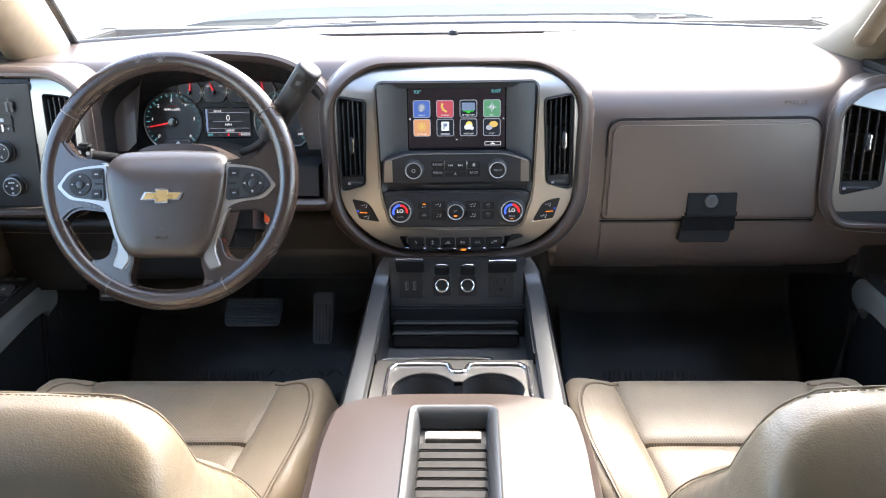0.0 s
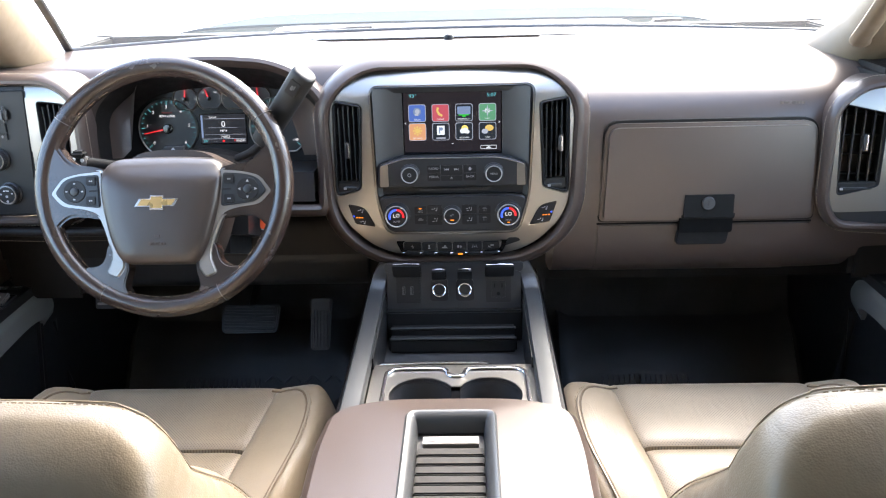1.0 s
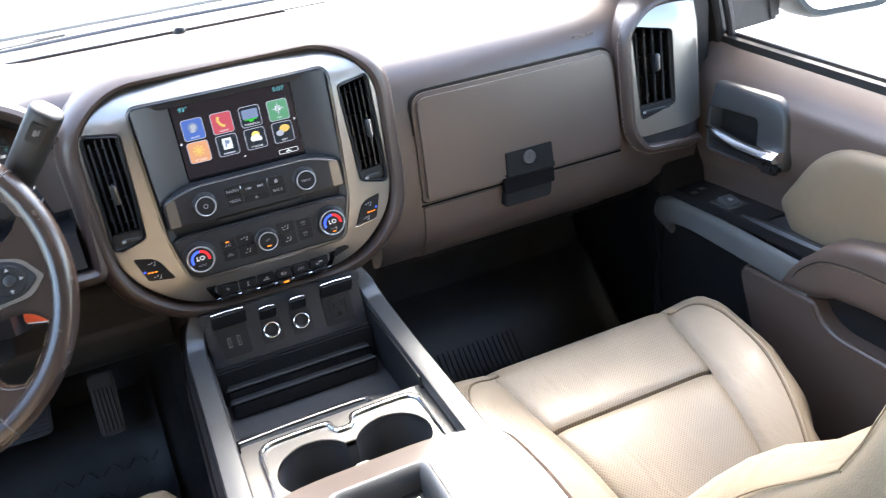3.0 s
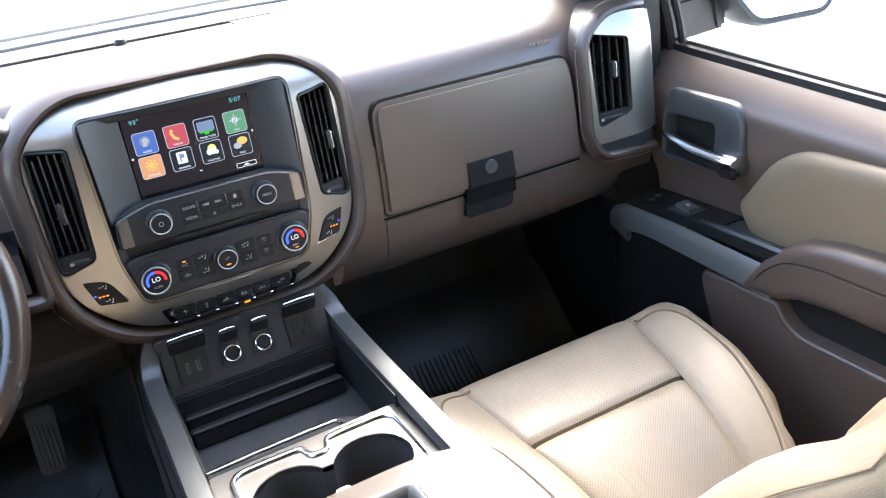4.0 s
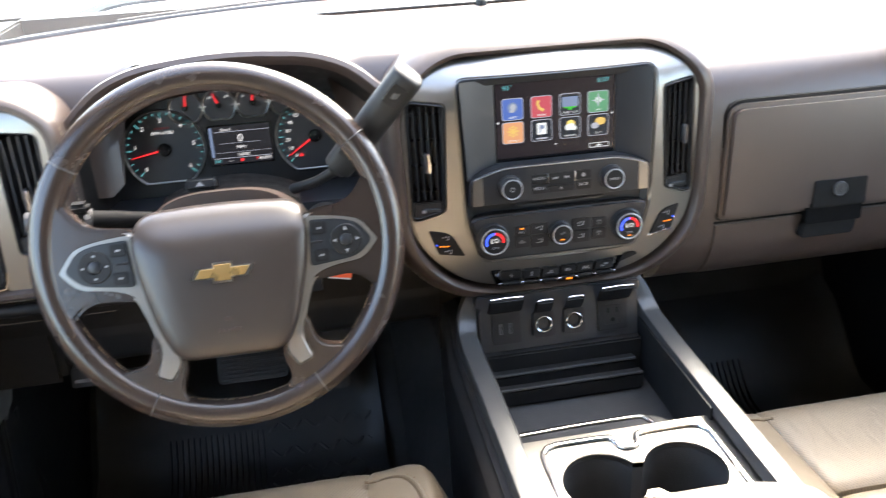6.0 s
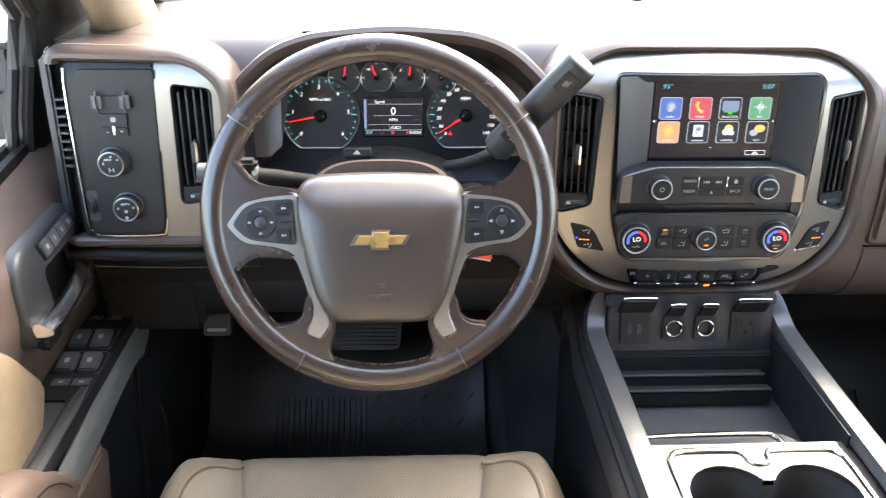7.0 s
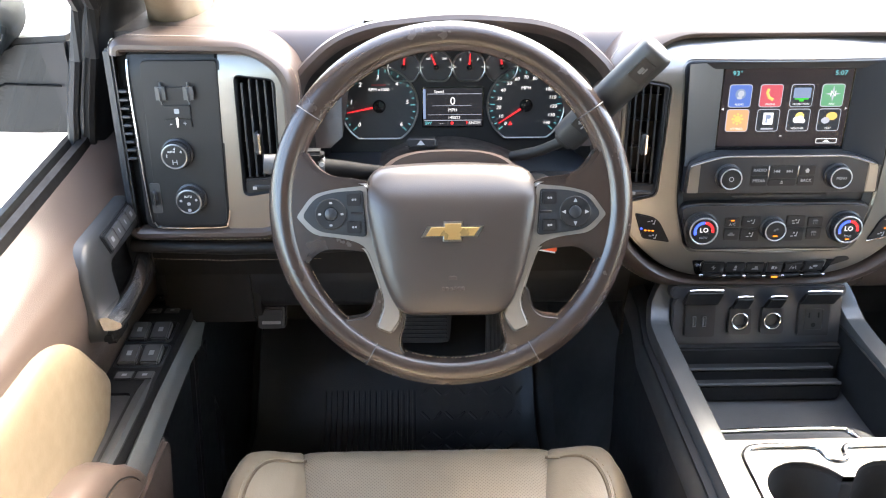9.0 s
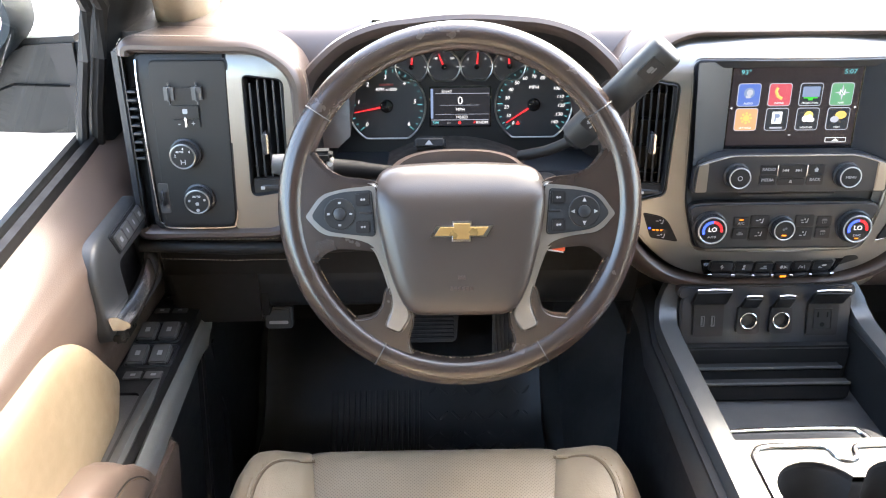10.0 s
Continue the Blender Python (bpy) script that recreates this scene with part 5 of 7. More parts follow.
# seams across the rim, and the laced seam inside it
for ang in (34, 146.5, 241, 299):
    a = radians(ang)
    pts = [((R0 + RT * 1.012 * math.cos(t)) * math.cos(a), (R0 + RT * 1.012 * math.cos(t)) * math.sin(a), RT * 1.135 * math.sin(t)) for t in [2 * math.pi * j / 16 for j in range(16)]]
    part("rim_seam", tube(pts, 0.0007, 4, closed=True), RUBBER, wheel)
for a0, a1 in ((196, 228), (242, 298), (312, 344), (28, 60), (120, 152)):
    pts = [((R0 - RT * 1.0) * math.cos(radians(lerp(a0, a1, i / 30))), (R0 - RT * 1.0) * math.sin(radians(lerp(a0, a1, i / 30))), 0.004 + (0.0015 if i % 2 else -0.0005)) for i in range(31)]
    part("lacing", stitches(pts, 0.0042, 0.0030, 0.00045), TANTHREAD, wheel, "tan lacing")
# hub
HB = rpoly([(-0.056, -0.117, 0.018), (0.056, -0.117, 0.018), (0.073, -0.085, 0.04), (0.0905, -0.02, 0.05), (0.0945, 0.043, 0.034), (0.0, 0.049, 0.06), (-0.0945, 0.043, 0.034), (-0.0905, -0.02, 0.05), (-0.073, -0.085, 0.04)], 7)
HUB_ROWS = ((1.0, -0.08), (1.0, 0.008), (0.994, 0.0155), (0.980, 0.0205), (0.958, 0.0238), (0.92, 0.0260), (0.8, 0.0278), (0.6, 0.0287), (0.4, 0.0291), (0.2, 0.0293))
hub = part("hub", loft([[(x * k, (y + 0.035) * k - 0.035, w) for x, y in HB] for k, w in HUB_ROWS], True, True), HUBLEATHER, wheel, "brown airbag cover", 60)
for v in hub.data.vertices:
    # the upper part leans forward, the sides fall away
    d = v.co.y - 0.013
    if v.co.z > -0.05:
        v.co.z -= 0.78 * 0.5 * (math.sqrt(d * d + 0.0001) + d) + 2.2 * max(0.0, v.co.y + 0.004) ** 2 + 4.5 * max(0.0, abs(v.co.x) - 0.060) ** 2
part("hub_back", lathe([(0.050, -0.06), (0.058, -0.045), (0.058, -0.02), (0.05, -0.006)], 0, -0.015, 32), BLACK, wheel)
BT = [(-0.033, -0.0058), (-0.0105, -0.0058), (-0.0105, -0.0108), (0.0095, -0.0108), (0.0095, -0.0058), (0.026, -0.0058), (0.033, 0.0058), (0.0105, 0.0058), (0.0105, 0.0108), (-0.0095, 0.0108), (-0.0095, 0.0058), (-0.026, 0.0058)]
bd = part("badge", plate([[(x, y - 0.026) for x, y in BT]], 0.028, 0.0315, 0.0008, 2), CHROME, hub, "gold and chrome emblem")
part("badge_fill", plate([[(x * 0.86, y * 0.78 - 0.026) for x, y in BT]], 0.0312, 0.0322, 0.0004, 1), GOLD, bd)
b = bmesh.new()
for i in range(6):
    box(-0.012 + i * 0.0042, -0.0885, 0.0275, -0.009 + i * 0.0042, -0.0845, 0.0298, 0.0003, 1, b)
box(-0.004, -0.077, 0.0275, 0.004, -0.073, 0.0298, 0.0003, 1, b)
part("airbag_writing", b, BROWN, hub)


def spoke(s):
    """A side spoke and its lower branch: leather, silver frame, key pad."""
    q = lambda pts: pts if s > 0 else [(-p[0], *p[1:]) for p in reversed(pts)]
    arm = part("spoke", plate([q(rpoly([(0.07, -0.052, 0.01), (0.10, -0.047, 0.02), (0.140, -0.043, 0.02), (0.164, -0.070, 0.02), (0.176, -0.07), (0.176, 0.066), (0.160, 0.066, 0.02), (0.138, 0.034, 0.03), (0.10, 0.030, 0.02), (0.085, 0.024, 0.01)], 7))], -0.016, 0.0125, 0.015, 6), RIM, wheel, "leather-wrapped spoke")
    low = rpoly([(0.062, -0.080, 0.01), (0.082, -0.085, 0.02), (0.088, -0.118, 0.025), (0.128, -0.122, 0.01), (0.110, -0.150), (0.050, -0.176), (0.036, -0.172, 0.01), (0.060, -0.152, 0.02), (0.048, -0.120, 0.02)], 6)
    part("lower_spoke", plate([q(low)], -0.016, 0.0105, 0.010, 5), RIM, wheel, "leather-wrapped lower spoke")
    fr = rpoly([(0.088, 0.026, 0.006), (0.125, 0.0225, 0.02), (0.150, 0.016, 0.010), (0.169, -0.010, 0.006), (0.150, -0.032, 0.012), (0.116, -0.036, 0.02), (0.094, -0.043, 0.012), (0.082, -0.075, 0.02), (0.074, -0.105, 0.01), (0.084, -0.130, 0.006), (0.066, -0.138, 0.006), (0.052, -0.118, 0.01), (0.064, -0.090, 0.02), (0.082, -0.040, 0.02)], 5)
    f = part("spoke_trim", plate([q(fr)], 0.0, 0.0135, 0.003, 3), SPOKEM, wheel, "satin silver spoke trim")
    kp = rpoly([(0.094, 0.018, 0.004), (0.126, 0.016, 0.02), (0.145, 0.0105, 0.010), (0.159, -0.0095, 0.006), (0.143, -0.0255, 0.010), (0.118, -0.029, 0.02), (0.090, -0.032, 0.006)], 5)
    pad = part("key_pad", plate([q(kp)], 0.012, 0.0165, 0.0015, 2), GREYP, f, "charcoal key pad")
    cu = s * 0.131 if s > 0 else -0.128
    cv = -0.007
    part("pad_ring", lathe([(0.0168, 0.0162), (0.0166, 0.0176), (0.0158, 0.0182), (0.0075, 0.0180), (0.0070, 0.0172)], cu, cv, 32), BLACK, pad)
    part("pad_key", lathe([(0.0066, 0.0168), (0.0064, 0.0184), (0.0055, 0.0190), (0.0003, 0.0189)], cu, cv, 24), GREYP, pad)
    signs = []
    for k in range(4):
        a = k * math.pi / 2
        x, y = cu + 0.0118 * math.cos(a), cv + 0.0118 * math.sin(a)
        if s > 0:
            signs.append([(x + 0.0028 * math.cos(a), y + 0.0028 * math.sin(a)), (x + 0.0026 * math.cos(a + 2.2), y + 0.0026 * math.sin(a + 2.2)), (x + 0.0026 * math.cos(a - 2.2), y + 0.0026 * math.sin(a - 2.2))])
        else:
            signs.append(rrect(x - 0.0016, y - 0.0011, x + 0.0016, y + 0.0011, 0.0008, 2))
    shape("key_signs", signs, 0.0181, 0.0185, GREYPRINT, pad)
    for uu, vv in ((0.1035, 0.008), (0.1035, -0.021)):
        part("round_key", box(s * uu - 0.0075, vv - 0.0065, 0.016, s * uu + 0.0075, vv + 0.0065, 0.0182, 0.002, 2), BLACK, pad)
        shape("key_sign", [circle(s * uu - 0.0012, vv, 0.0013, 8), rrect(s * uu + 0.0006, vv - 0.001, s * uu + 0.0026, vv + 0.0012, 0.0005, 1)], 0.0181, 0.0184, GREYPRINT, pad)
    part("key_slot", box(s * 0.100 - 0.007, -0.0075, 0.016, s * 0.100 + 0.006, -0.0050, 0.0172, 0.0006, 1), BLACK, pad)


spoke(1), spoke(-1)

# ---- column levers, tag ----
lever = thing("gear_lever", pose(0, 0, 0), "black column gear lever with a thick ribbed grip", "gear lever")
P0, P1, P2 = Vector((-0.350, 1.48, 0.735)), Vector((-0.297, 1.436, 0.769)), Vector((-0.209, 1.39, 0.886))
part("stem", tube(smooth_path([P0, (-0.322, 1.456, 0.750), P1], 5), 0.0065, 10), BLACK, lever)
gd = (P2 - P1).normalized()
prof = [(0, 0.0105), (0.03, 0.0125), (0.045, 0.0165), (0.09, 0.0170), (0.60, 0.0175), (0.96, 0.0178), (0.985, 0.0172), (0.997, 0.0155), (1.004, 0.0120), (1.006, 0.006)]
secs = []
sx = gd.cross(Vector((0, -1, 0.2))).normalized()
sy = sx.cross(gd)
for t, r in prof:
    c = P1 + (P2 - P1) * t
    secs.append([c + sx * r * 1.05 * math.copysign(abs(math.cos(a)) ** 0.8, math.cos(a)) + sy * r * 0.95 * math.copysign(abs(math.sin(a)) ** 0.8, math.sin(a)) for a in [2 * math.pi * i / 24 for i in range(24)]])
grip = part("grip", loft(secs), LEVERM, lever, "charcoal grip")
gm = Matrix.Translation(P1 + (P2 - P1) * 0.84) @ Matrix((sx.to_tuple(), gd.to_tuple(), sx.cross(gd).to_tuple())).transposed().to_4x4()
key = part("tow_key", plate([rrect(-0.0085, -0.013, 0.0085, 0.013, 0.002, 3)], 0.0150, 0.0180, 0.0008), BLACK, grip)
key.matrix_local = gm
shape("tow_sign", [rrect(-0.003, -0.004, 0.001, 0.004, 0.001, 2), rrect(0.0015, -0.002, 0.0032, 0.006, 0.0006, 2)], 0.0180, 0.0183, DIMPRINT, key)
gm2 = Matrix.Translation(P1 + (P2 - P1) * 0.26) @ Matrix((sx.to_tuple(), gd.to_tuple(), sx.cross(gd).to_tuple())).transposed().to_4x4()
key = part("range_key", plate([rrect(-0.012, -0.009, 0.012, 0.009, 0.002, 3)], 0.0145, 0.0175, 0.0008), BLACK, grip)
key.matrix_local = gm2
shape("range_sign", [rrect(-0.008, -0.0008, -0.003, 0.0008, 0.0002, 1), rrect(-0.0063, -0.0025, -0.0047, 0.0025, 0.0002, 1), rrect(-0.0008, -0.005, 0.0008, 0.004, 0.0002, 1), rrect(0.006, -0.003, 0.0075, 0.003, 0.0002, 1)], 0.0175, 0.0179, GREYPRINT, key)
stalk = thing("indicator_stalk", pose(0, 0, 0), "black and grey indicator stalk with a ringed end", "stalk")
Q0, Q1 = Vector((-0.490, 1.432, 0.732)), Vector((-0.618, 1.414, 0.751))
part("arm", tube([Q0, Q0.lerp(Q1, 0.3), Q0.lerp(Q1, 0.45), Q1], 0.0120, 14, taper=lambda t: 0.65 + 0.40 * t), STALKM, stalk)
part("end_cap", tube([Q1, Q1.lerp(Q0, -0.08), Q1.lerp(Q0, -0.16)], 0.0135, 16, taper=lambda t: 1.0 - 0.2 * t), SWITCHM, stalk)
part("twist_ring", tube([Q1.lerp(Q0, 0.30), Q1.lerp(Q0, 0.36)], 0.0138, 16), SWITCHM, stalk)
part("wiper_tab", box(-0.592, 1.406, 0.757, -0.570, 1.424, 0.769, 0.004, 3), STALKM, stalk)
shape("stalk_signs", [circle(-0.585, 0.758, 0.003, 10), circle(-0.572, 0.756, 0.003, 10)], 0, 0.0005, WHITE, stalk).matrix_local = face_pose(0, 1.4028, 0, 0)
tag = thing("hang_tag", face_pose(-0.308, 1.468, 0.632, 10, 0), "bright orange paper tag hanging behind the wheel", "tag")
part("sheet", plate([rpoly([(-0.014, -0.015, 0.003), (0.018, -0.021, 0.003), (0.018, 0.016, 0.003), (-0.012, 0.020, 0.003)], 3)], 0, 0.001), ORANGE, tag)
part("pale_edge", plate([[(-0.012, -0.0156), (-0.012, -0.0172), (0.016, -0.0226), (0.016, -0.0208)]], 0.0002, 0.0012), WHITE, tag, "pale paper edge")
part("ignition_switch", lathe([(0.026, -0.03), (0.026, 0.0), (0.020, 0.01), (0.012, 0.012), (0.0003, 0.012)], 0.01, 0.02, 28), BLACK, col).matrix_world = face_pose(-0.325, 1.47, 0.665, 15)

# ---- centre console ----
cons = thing("centre_console", pose(0, 0, 0), "charcoal centre console with silver rails, open bin and cup holders", "console")
# sloping outer sides, one each, down to the floor
for s in (-1, 1):
    secs = []
    for y, xt, zt, xb in ((1.62, 0.150, 0.492, 0.150), (1.54, 0.153, 0.492, 0.157), (1.48, 0.158, 0.472, 0.166), (1.30, 0.158, 0.468, 0.175), (1.12, 0.158, 0.467, 0.18), (0.60, 0.162, 0.467, 0.18)):
        secs.append([(s * (xt - 0.018), y, zt - 0.004), (s * xt, y, zt - 0.012), (s * (xt + 0.004), y, zt - 0.05), (s * (xt + 0.007), y, zt - 0.14), (s * xb, y, 0.20), (s * xb, y, 0.02)])
    part("side_panel", loft(secs, False), BLACK, cons, "charcoal console side")
    part("side_trim", loft([[(q[1][0] + s * 0.0025, q[1][1], q[1][2]), (q[2][0] + s * 0.003, q[2][1], q[2][2]), (q[2][0] + s * 0.001, q[2][1], q[2][2] - 0.004)] for q in secs], False), RAILM, cons, "grey satin side trim")
    path = smooth_path([(s * 0.135, 0.98, 0.474), (s * 0.136, 1.15, 0.476), (s * 0.136, 1.35, 0.478), (s * 0.137, 1.47, 0.481), (s * 0.134, 1.505, 0.492), (s * 0.127, 1.522, 0.512), (s * 0.112, 1.530, 0.528), (s * 0.085, 1.532, 0.532)], 5)
    secs = []
    for i, p in enumerate(path):
        d = (path[min(i + 1, len(path) - 1)] - path[max(i - 1, 0)]).normalized()
        lat = Vector((s, 0, 0)) - d * d.x * s
        lat.normalize()
        nrm = lat.cross(d) * s
        if nrm.z < 0 and nrm.y > 0:
            nrm = -nrm
        wd = 0.0140 if i < len(path) - 12 else 0.0130
        secs.append([p + lat * a * wd + nrm * h for a, h in ((-1, -0.014), (-1, 0.0), (-0.86, 0.0035), (0.0, 0.005), (0.86, 0.0035), (1.0, -0.001), (1.04, -0.016))])
    part("rail", loft(secs, True, True), RAILM, cons, "silver-grey satin rail")
# port panel at the front, tilted back
pp = part("port_panel", plate([rpoly([(-0.118, -0.036, 0.004), (0.118, -0.036, 0.004), (0.118, 0.034, 0.012), (-0.118, 0.034, 0.012)], 4)], -0.02, 0.0, 0.002), GREYP, cons, "charcoal panel of sockets and ports")
pp.matrix_local = face_pose(0, 1.497, 0.487, 14)
part("panel_top", plate([rrect(-0.122, 0.030, 0.122, 0.048, 0.01, 3)], -0.03, 0.001, 0.002), GREYP, pp)


def flap(u0, u1, v, lift, reach):
    b = box(u0, 0.0, 0.0, u1, 0.005, reach, 0.0018, 2)
    b.transform(Matrix.Translation((0, v, 0.004)) @ Matrix.Rotation(radians(-lift), 4, "X"))
    f = part("flap", b, BLACK, pp, "open black socket flap")
    b = tube([(u0 + 0.002, 0.0035, reach), ((u0 + u1) / 2, 0.004, reach + 0.0008), (u1 - 0.002, 0.0035, reach)], 0.0013, 6)
    b.transform(Matrix.Translation((0, v, 0.004)) @ Matrix.Rotation(radians(-lift), 4, "X"))
    part("flap_edge", b, CHROME, f)


for u0, u1, kind in ((-0.101, -0.059, "usb"), (0.056, 0.100, "outlet")):
    so = part("socket_plate", plate([rrect(u0, -0.024, u1, 0.024, 0.003, 3)], -0.001, 0.0035, 0.001, 2), BLACK, pp)
    c = (u0 + u1) / 2
    if kind == "usb":
        for du in (-0.008, 0.006):
            part("usb_port", plate([rrect(c + du - 0.0026, -0.009, c + du + 0.0026, 0.006, 0.0005, 2), rrect(c + du - 0.0018, -0.008, c + du + 0.0018, 0.005, 0.0004, 2)], 0.0030, 0.0046, 0.0002), DIMPRINT, so)
            part("usb_tongue", box(c + du - 0.0012, -0.007, 0.0030, c + du - 0.0002, 0.004, 0.0042), DIMPRINT, so)
    else:
        shape("outlet_slots", [rrect(c - 0.0075, 0.002, c - 0.0055, 0.0095, 0.0003, 1), rrect(c + 0.0055, 0.002, c + 0.0075, 0.0095, 0.0003, 1), circle(c, -0.0085, 0.0032, 14)], 0.0034, 0.0039, GAPM, so)
        part("outlet_rim", ring(rrect(c - 0.013, -0.016, c + 0.013, 0.015, 0.003, 3), [(0, 0.003), (0.0003, 0.0042), (0.0012, 0.0042), (0.0015, 0.003)]), BLACK, so)
for u in (-0.0255, 0.0195):
    so = part("socket_mount", plate([rpoly([(u - 0.0165, -0.020, 0.007), (u + 0.0165, -0.020, 0.007), (u + 0.0145, 0.018, 0.004), (u - 0.0145, 0.018, 0.004)], 4), circle(u, -0.001, 0.0095, 24)], -0.001, 0.006, 0.0015, 2), BLACK, pp)
    part("socket_ring", lathe([(0.0125, 0.0055), (0.0122, 0.0075), (0.0112, 0.0080), (0.0100, 0.0074), (0.0096, 0.004), (0.0092, -0.015)], u, -0.001, 32, caps=False), CHROME, so, "chrome-ringed power socket")
    part("socket_well", lathe([(0.0093, 0.003), (0.0088, -0.012), (0.0002, -0.0121)], u, -0.001, 24, caps=False), RUBBER, so)
    flap(u - 0.0125, u + 0.0125, 0.0150, 46, 0.028)
flap(-0.106, -0.056, 0.0215, 46, 0.034)
flap(0.055, 0.105, 0.0205, 44, 0.032)
# open bin: walls, floor, stepped slots
for s in (-1, 1):
    part("bin_wall", box(s * 0.1195, 1.27, 0.39, s * 0.1235, 1.50, 0.474), BLACK, cons)
part("bin_floor", box(-0.12, 1.27, 0.385, 0.12, 1.51, 0.392), RUBBER, cons)
part("bin_back", box(-0.12, 1.478, 0.392, 0.12, 1.50, 0.452, 0.003), BLACK, cons)
part("step", box(-0.113, 1.464, 0.392, 0.108, 1.488, 0.4265, 0.004, 3), BLACK, cons)
part("step", box(-0.113, 1.436, 0.392, 0.108, 1.453, 0.4205, 0.004, 3), BLACK, cons)
# Added lighter strips stand in for the highlights on the step lips.
for y, z in ((1.4655, 0.4265), (1.4375, 0.4205)):
    part("step_edge", tube([(lerp(-0.110, 0.105, i / 4), y, z) for i in range(5)], 0.0022, 6), RAILM, cons)
# Dark box stands in for the shade between the steps.
part("step_shadow_gap", box(-0.112, 1.4515, 0.392, 0.107, 1.4645, 0.4090), RUBBER, cons)
# sliding cover with a chrome lip
cov = part("sliding_cover", plate([rpoly([(-0.120, 1.268), (0.110, 1.268), (0.075, 1.330, 0.02), (-0.120, 1.330)], 5)], 0.424, 0.4335, 0.003, 3), GREYP, cons, "charcoal sliding bin cover")
part("chrome_lip", tube(smooth_path([(-0.118, 1.322, 0.4345), (-0.04, 1.325, 0.435), (0.045, 1.325, 0.435), (0.058, 1.319, 0.435), (0.063, 1.305, 0.435), (0.066, 1.285, 0.4345)], 5), 0.0034, 8, flat=0.7), CHROME, cov)
# cup holder plate
CUPS = ((-0.043, 1.196), (0.054, 1.196))
OUT = rpoly([(-0.1215, 1.02), (0.1265, 1.02), (0.1265, 1.282, 0.010), (-0.1215, 1.282, 0.010)], 4)


def cup_hole():
    """Two cups joined by a narrow waist, as one opening."""
    pts = []
    r = 0.0475
    (ax, ay), (bx, by) = CUPS
    for t in range(0, 31):
        a = radians(lerp(-28, -332, t / 30))
        pts.append((ax + r * math.cos(-a) , ay + r * math.sin(-a)))
    for t in range(0, 31):
        a = radians(lerp(-152, 152, t / 30))
        pts.append((bx + r * math.cos(a), by + r * math.sin(a)))
    return pts


HOLE = cup_hole()
plt = part("cup_plate", plate([OUT, HOLE], 0.448, 0.456, 0.002, 2), SILVER, cons, "satin silver cup holder plate")
part("cup_wall", loft([[(x, y, w) for x, y in HOLE] for w in (0.4545, 0.36)], True, False), RUBBER, plt)
part("cup_floor", plate([HOLE], 0.352, 0.362), RUBBER, plt)
nx = 0.0055
CH = smooth_path([(-0.099, 1.10, 0.458), (-0.099, 1.235, 0.458), (-0.095, 1.258, 0.458), (-0.082, 1.2665, 0.458), (-0.045, 1.2675, 0.458), (nx - 0.022, 1.2665, 0.458), (nx - 0.014, 1.262, 0.458), (nx - 0.011, 1.250, 0.458), (nx - 0.005, 1.2445, 0.458), (nx + 0.006, 1.2445, 0.458), (nx + 0.012, 1.250, 0.458), (nx + 0.015, 1.262, 0.458), (nx + 0.023, 1.2665, 0.458), (0.056, 1.2675, 0.458), (0.093, 1.2665, 0.458), (0.106, 1.258, 0.458), (0.110, 1.235, 0.458), (0.110, 1.10, 0.458)], 4)
part("chrome_loop", tube(CH, 0.0036, 8, flat=0.75), CHROME, plt, "chrome outline round the cups")
part("cup_divider", plate([rpoly([(nx - 0.026, 1.135, 0.005), (nx + 0.034, 1.135, 0.005), (nx + 0.024, 1.160, 0.008), (nx - 0.016, 1.160, 0.008)], 4)], 0.452, 0.461, 0.003, 3), SILVER, plt)

# ---- console armrest ----
arm = thing("console_armrest", pose(0, 0, 0), "wide brown leather console armrest with a ribbed roll-top insert", "armrest")
LIDO = rpoly([(-0.158, 0.45, 0.02), (0.162, 0.45, 0.02), (0.178, 1.03, 0.15), (0.168, 1.118, 0.035), (0.08, 1.140, 0.08), (-0.076, 1.140, 0.08), (-0.164, 1.118, 0.035), (-0.174, 1.03, 0.15)], 8)
INS = rrect(-0.0565, 0.50, 0.0595, 1.092, 0.016, 5)
body = part("body", loft([[(x, y, w) for x, y in inset(LIDO, d)] for d, w in ((0.03, 0.05), (0.018, 0.30), (0.010, 0.44), (0.003, 0.462), (0.0, 0.472), (0.0015, 0.482), (0.006, 0.490), (0.014, 0.4945))], True, False), BROWN, arm, "brown leather armrest body")
lid = part("lid", plate([inset(LIDO, 0.0135), INS], 0.480, 0.4950, 0.002, 2), BROWN, arm, "brown leather lid")
for ob in (body, lid):
    for v in ob.data.vertices:
        if v.co.z > 0.47:
            v.co.z -= 1.0 * max(0.0, abs(v.co.x) - 0.065) ** 2 + 4.0 * max(0.0, v.co.y - 1.096) ** 2
fr = part("insert_frame", ring(INS, [(-0.001, 0.486), (-0.0005, 0.4955), (0.002, 0.4975), (0.006, 0.4970), (0.013, 0.4900), (0.0145, 0.482), (0.0155, 0.470)]), RAILM, arm, "bevelled satin silver frame")
part("well", box(-0.045, 0.51, 0.464, 0.048, 1.080, 0.468), RUBBER, fr)
for i in range(24):
    y = 1.040 - i * 0.0185
    part("slat", box(-0.0405, y - 0.0165, 0.468, 0.0435, y - 0.0006, 0.4745, 0.0018, 2), SLATM, fr)
bp = part("name_bar", plate([rrect(-0.034, 1.045, 0.037, 1.062, 0.002, 3)], 0.468, 0.476, 0.0008), SILVER, fr, "silver bar with a worn outline mark")
b = bmesh.new()
for x0, x1 in ((-0.028, -0.008), (0.012, 0.032)):
    plate([rrect(x0, 1.0495, x1, 1.0575, 0.002, 2)], 0.476, 0.4765, bm=b)
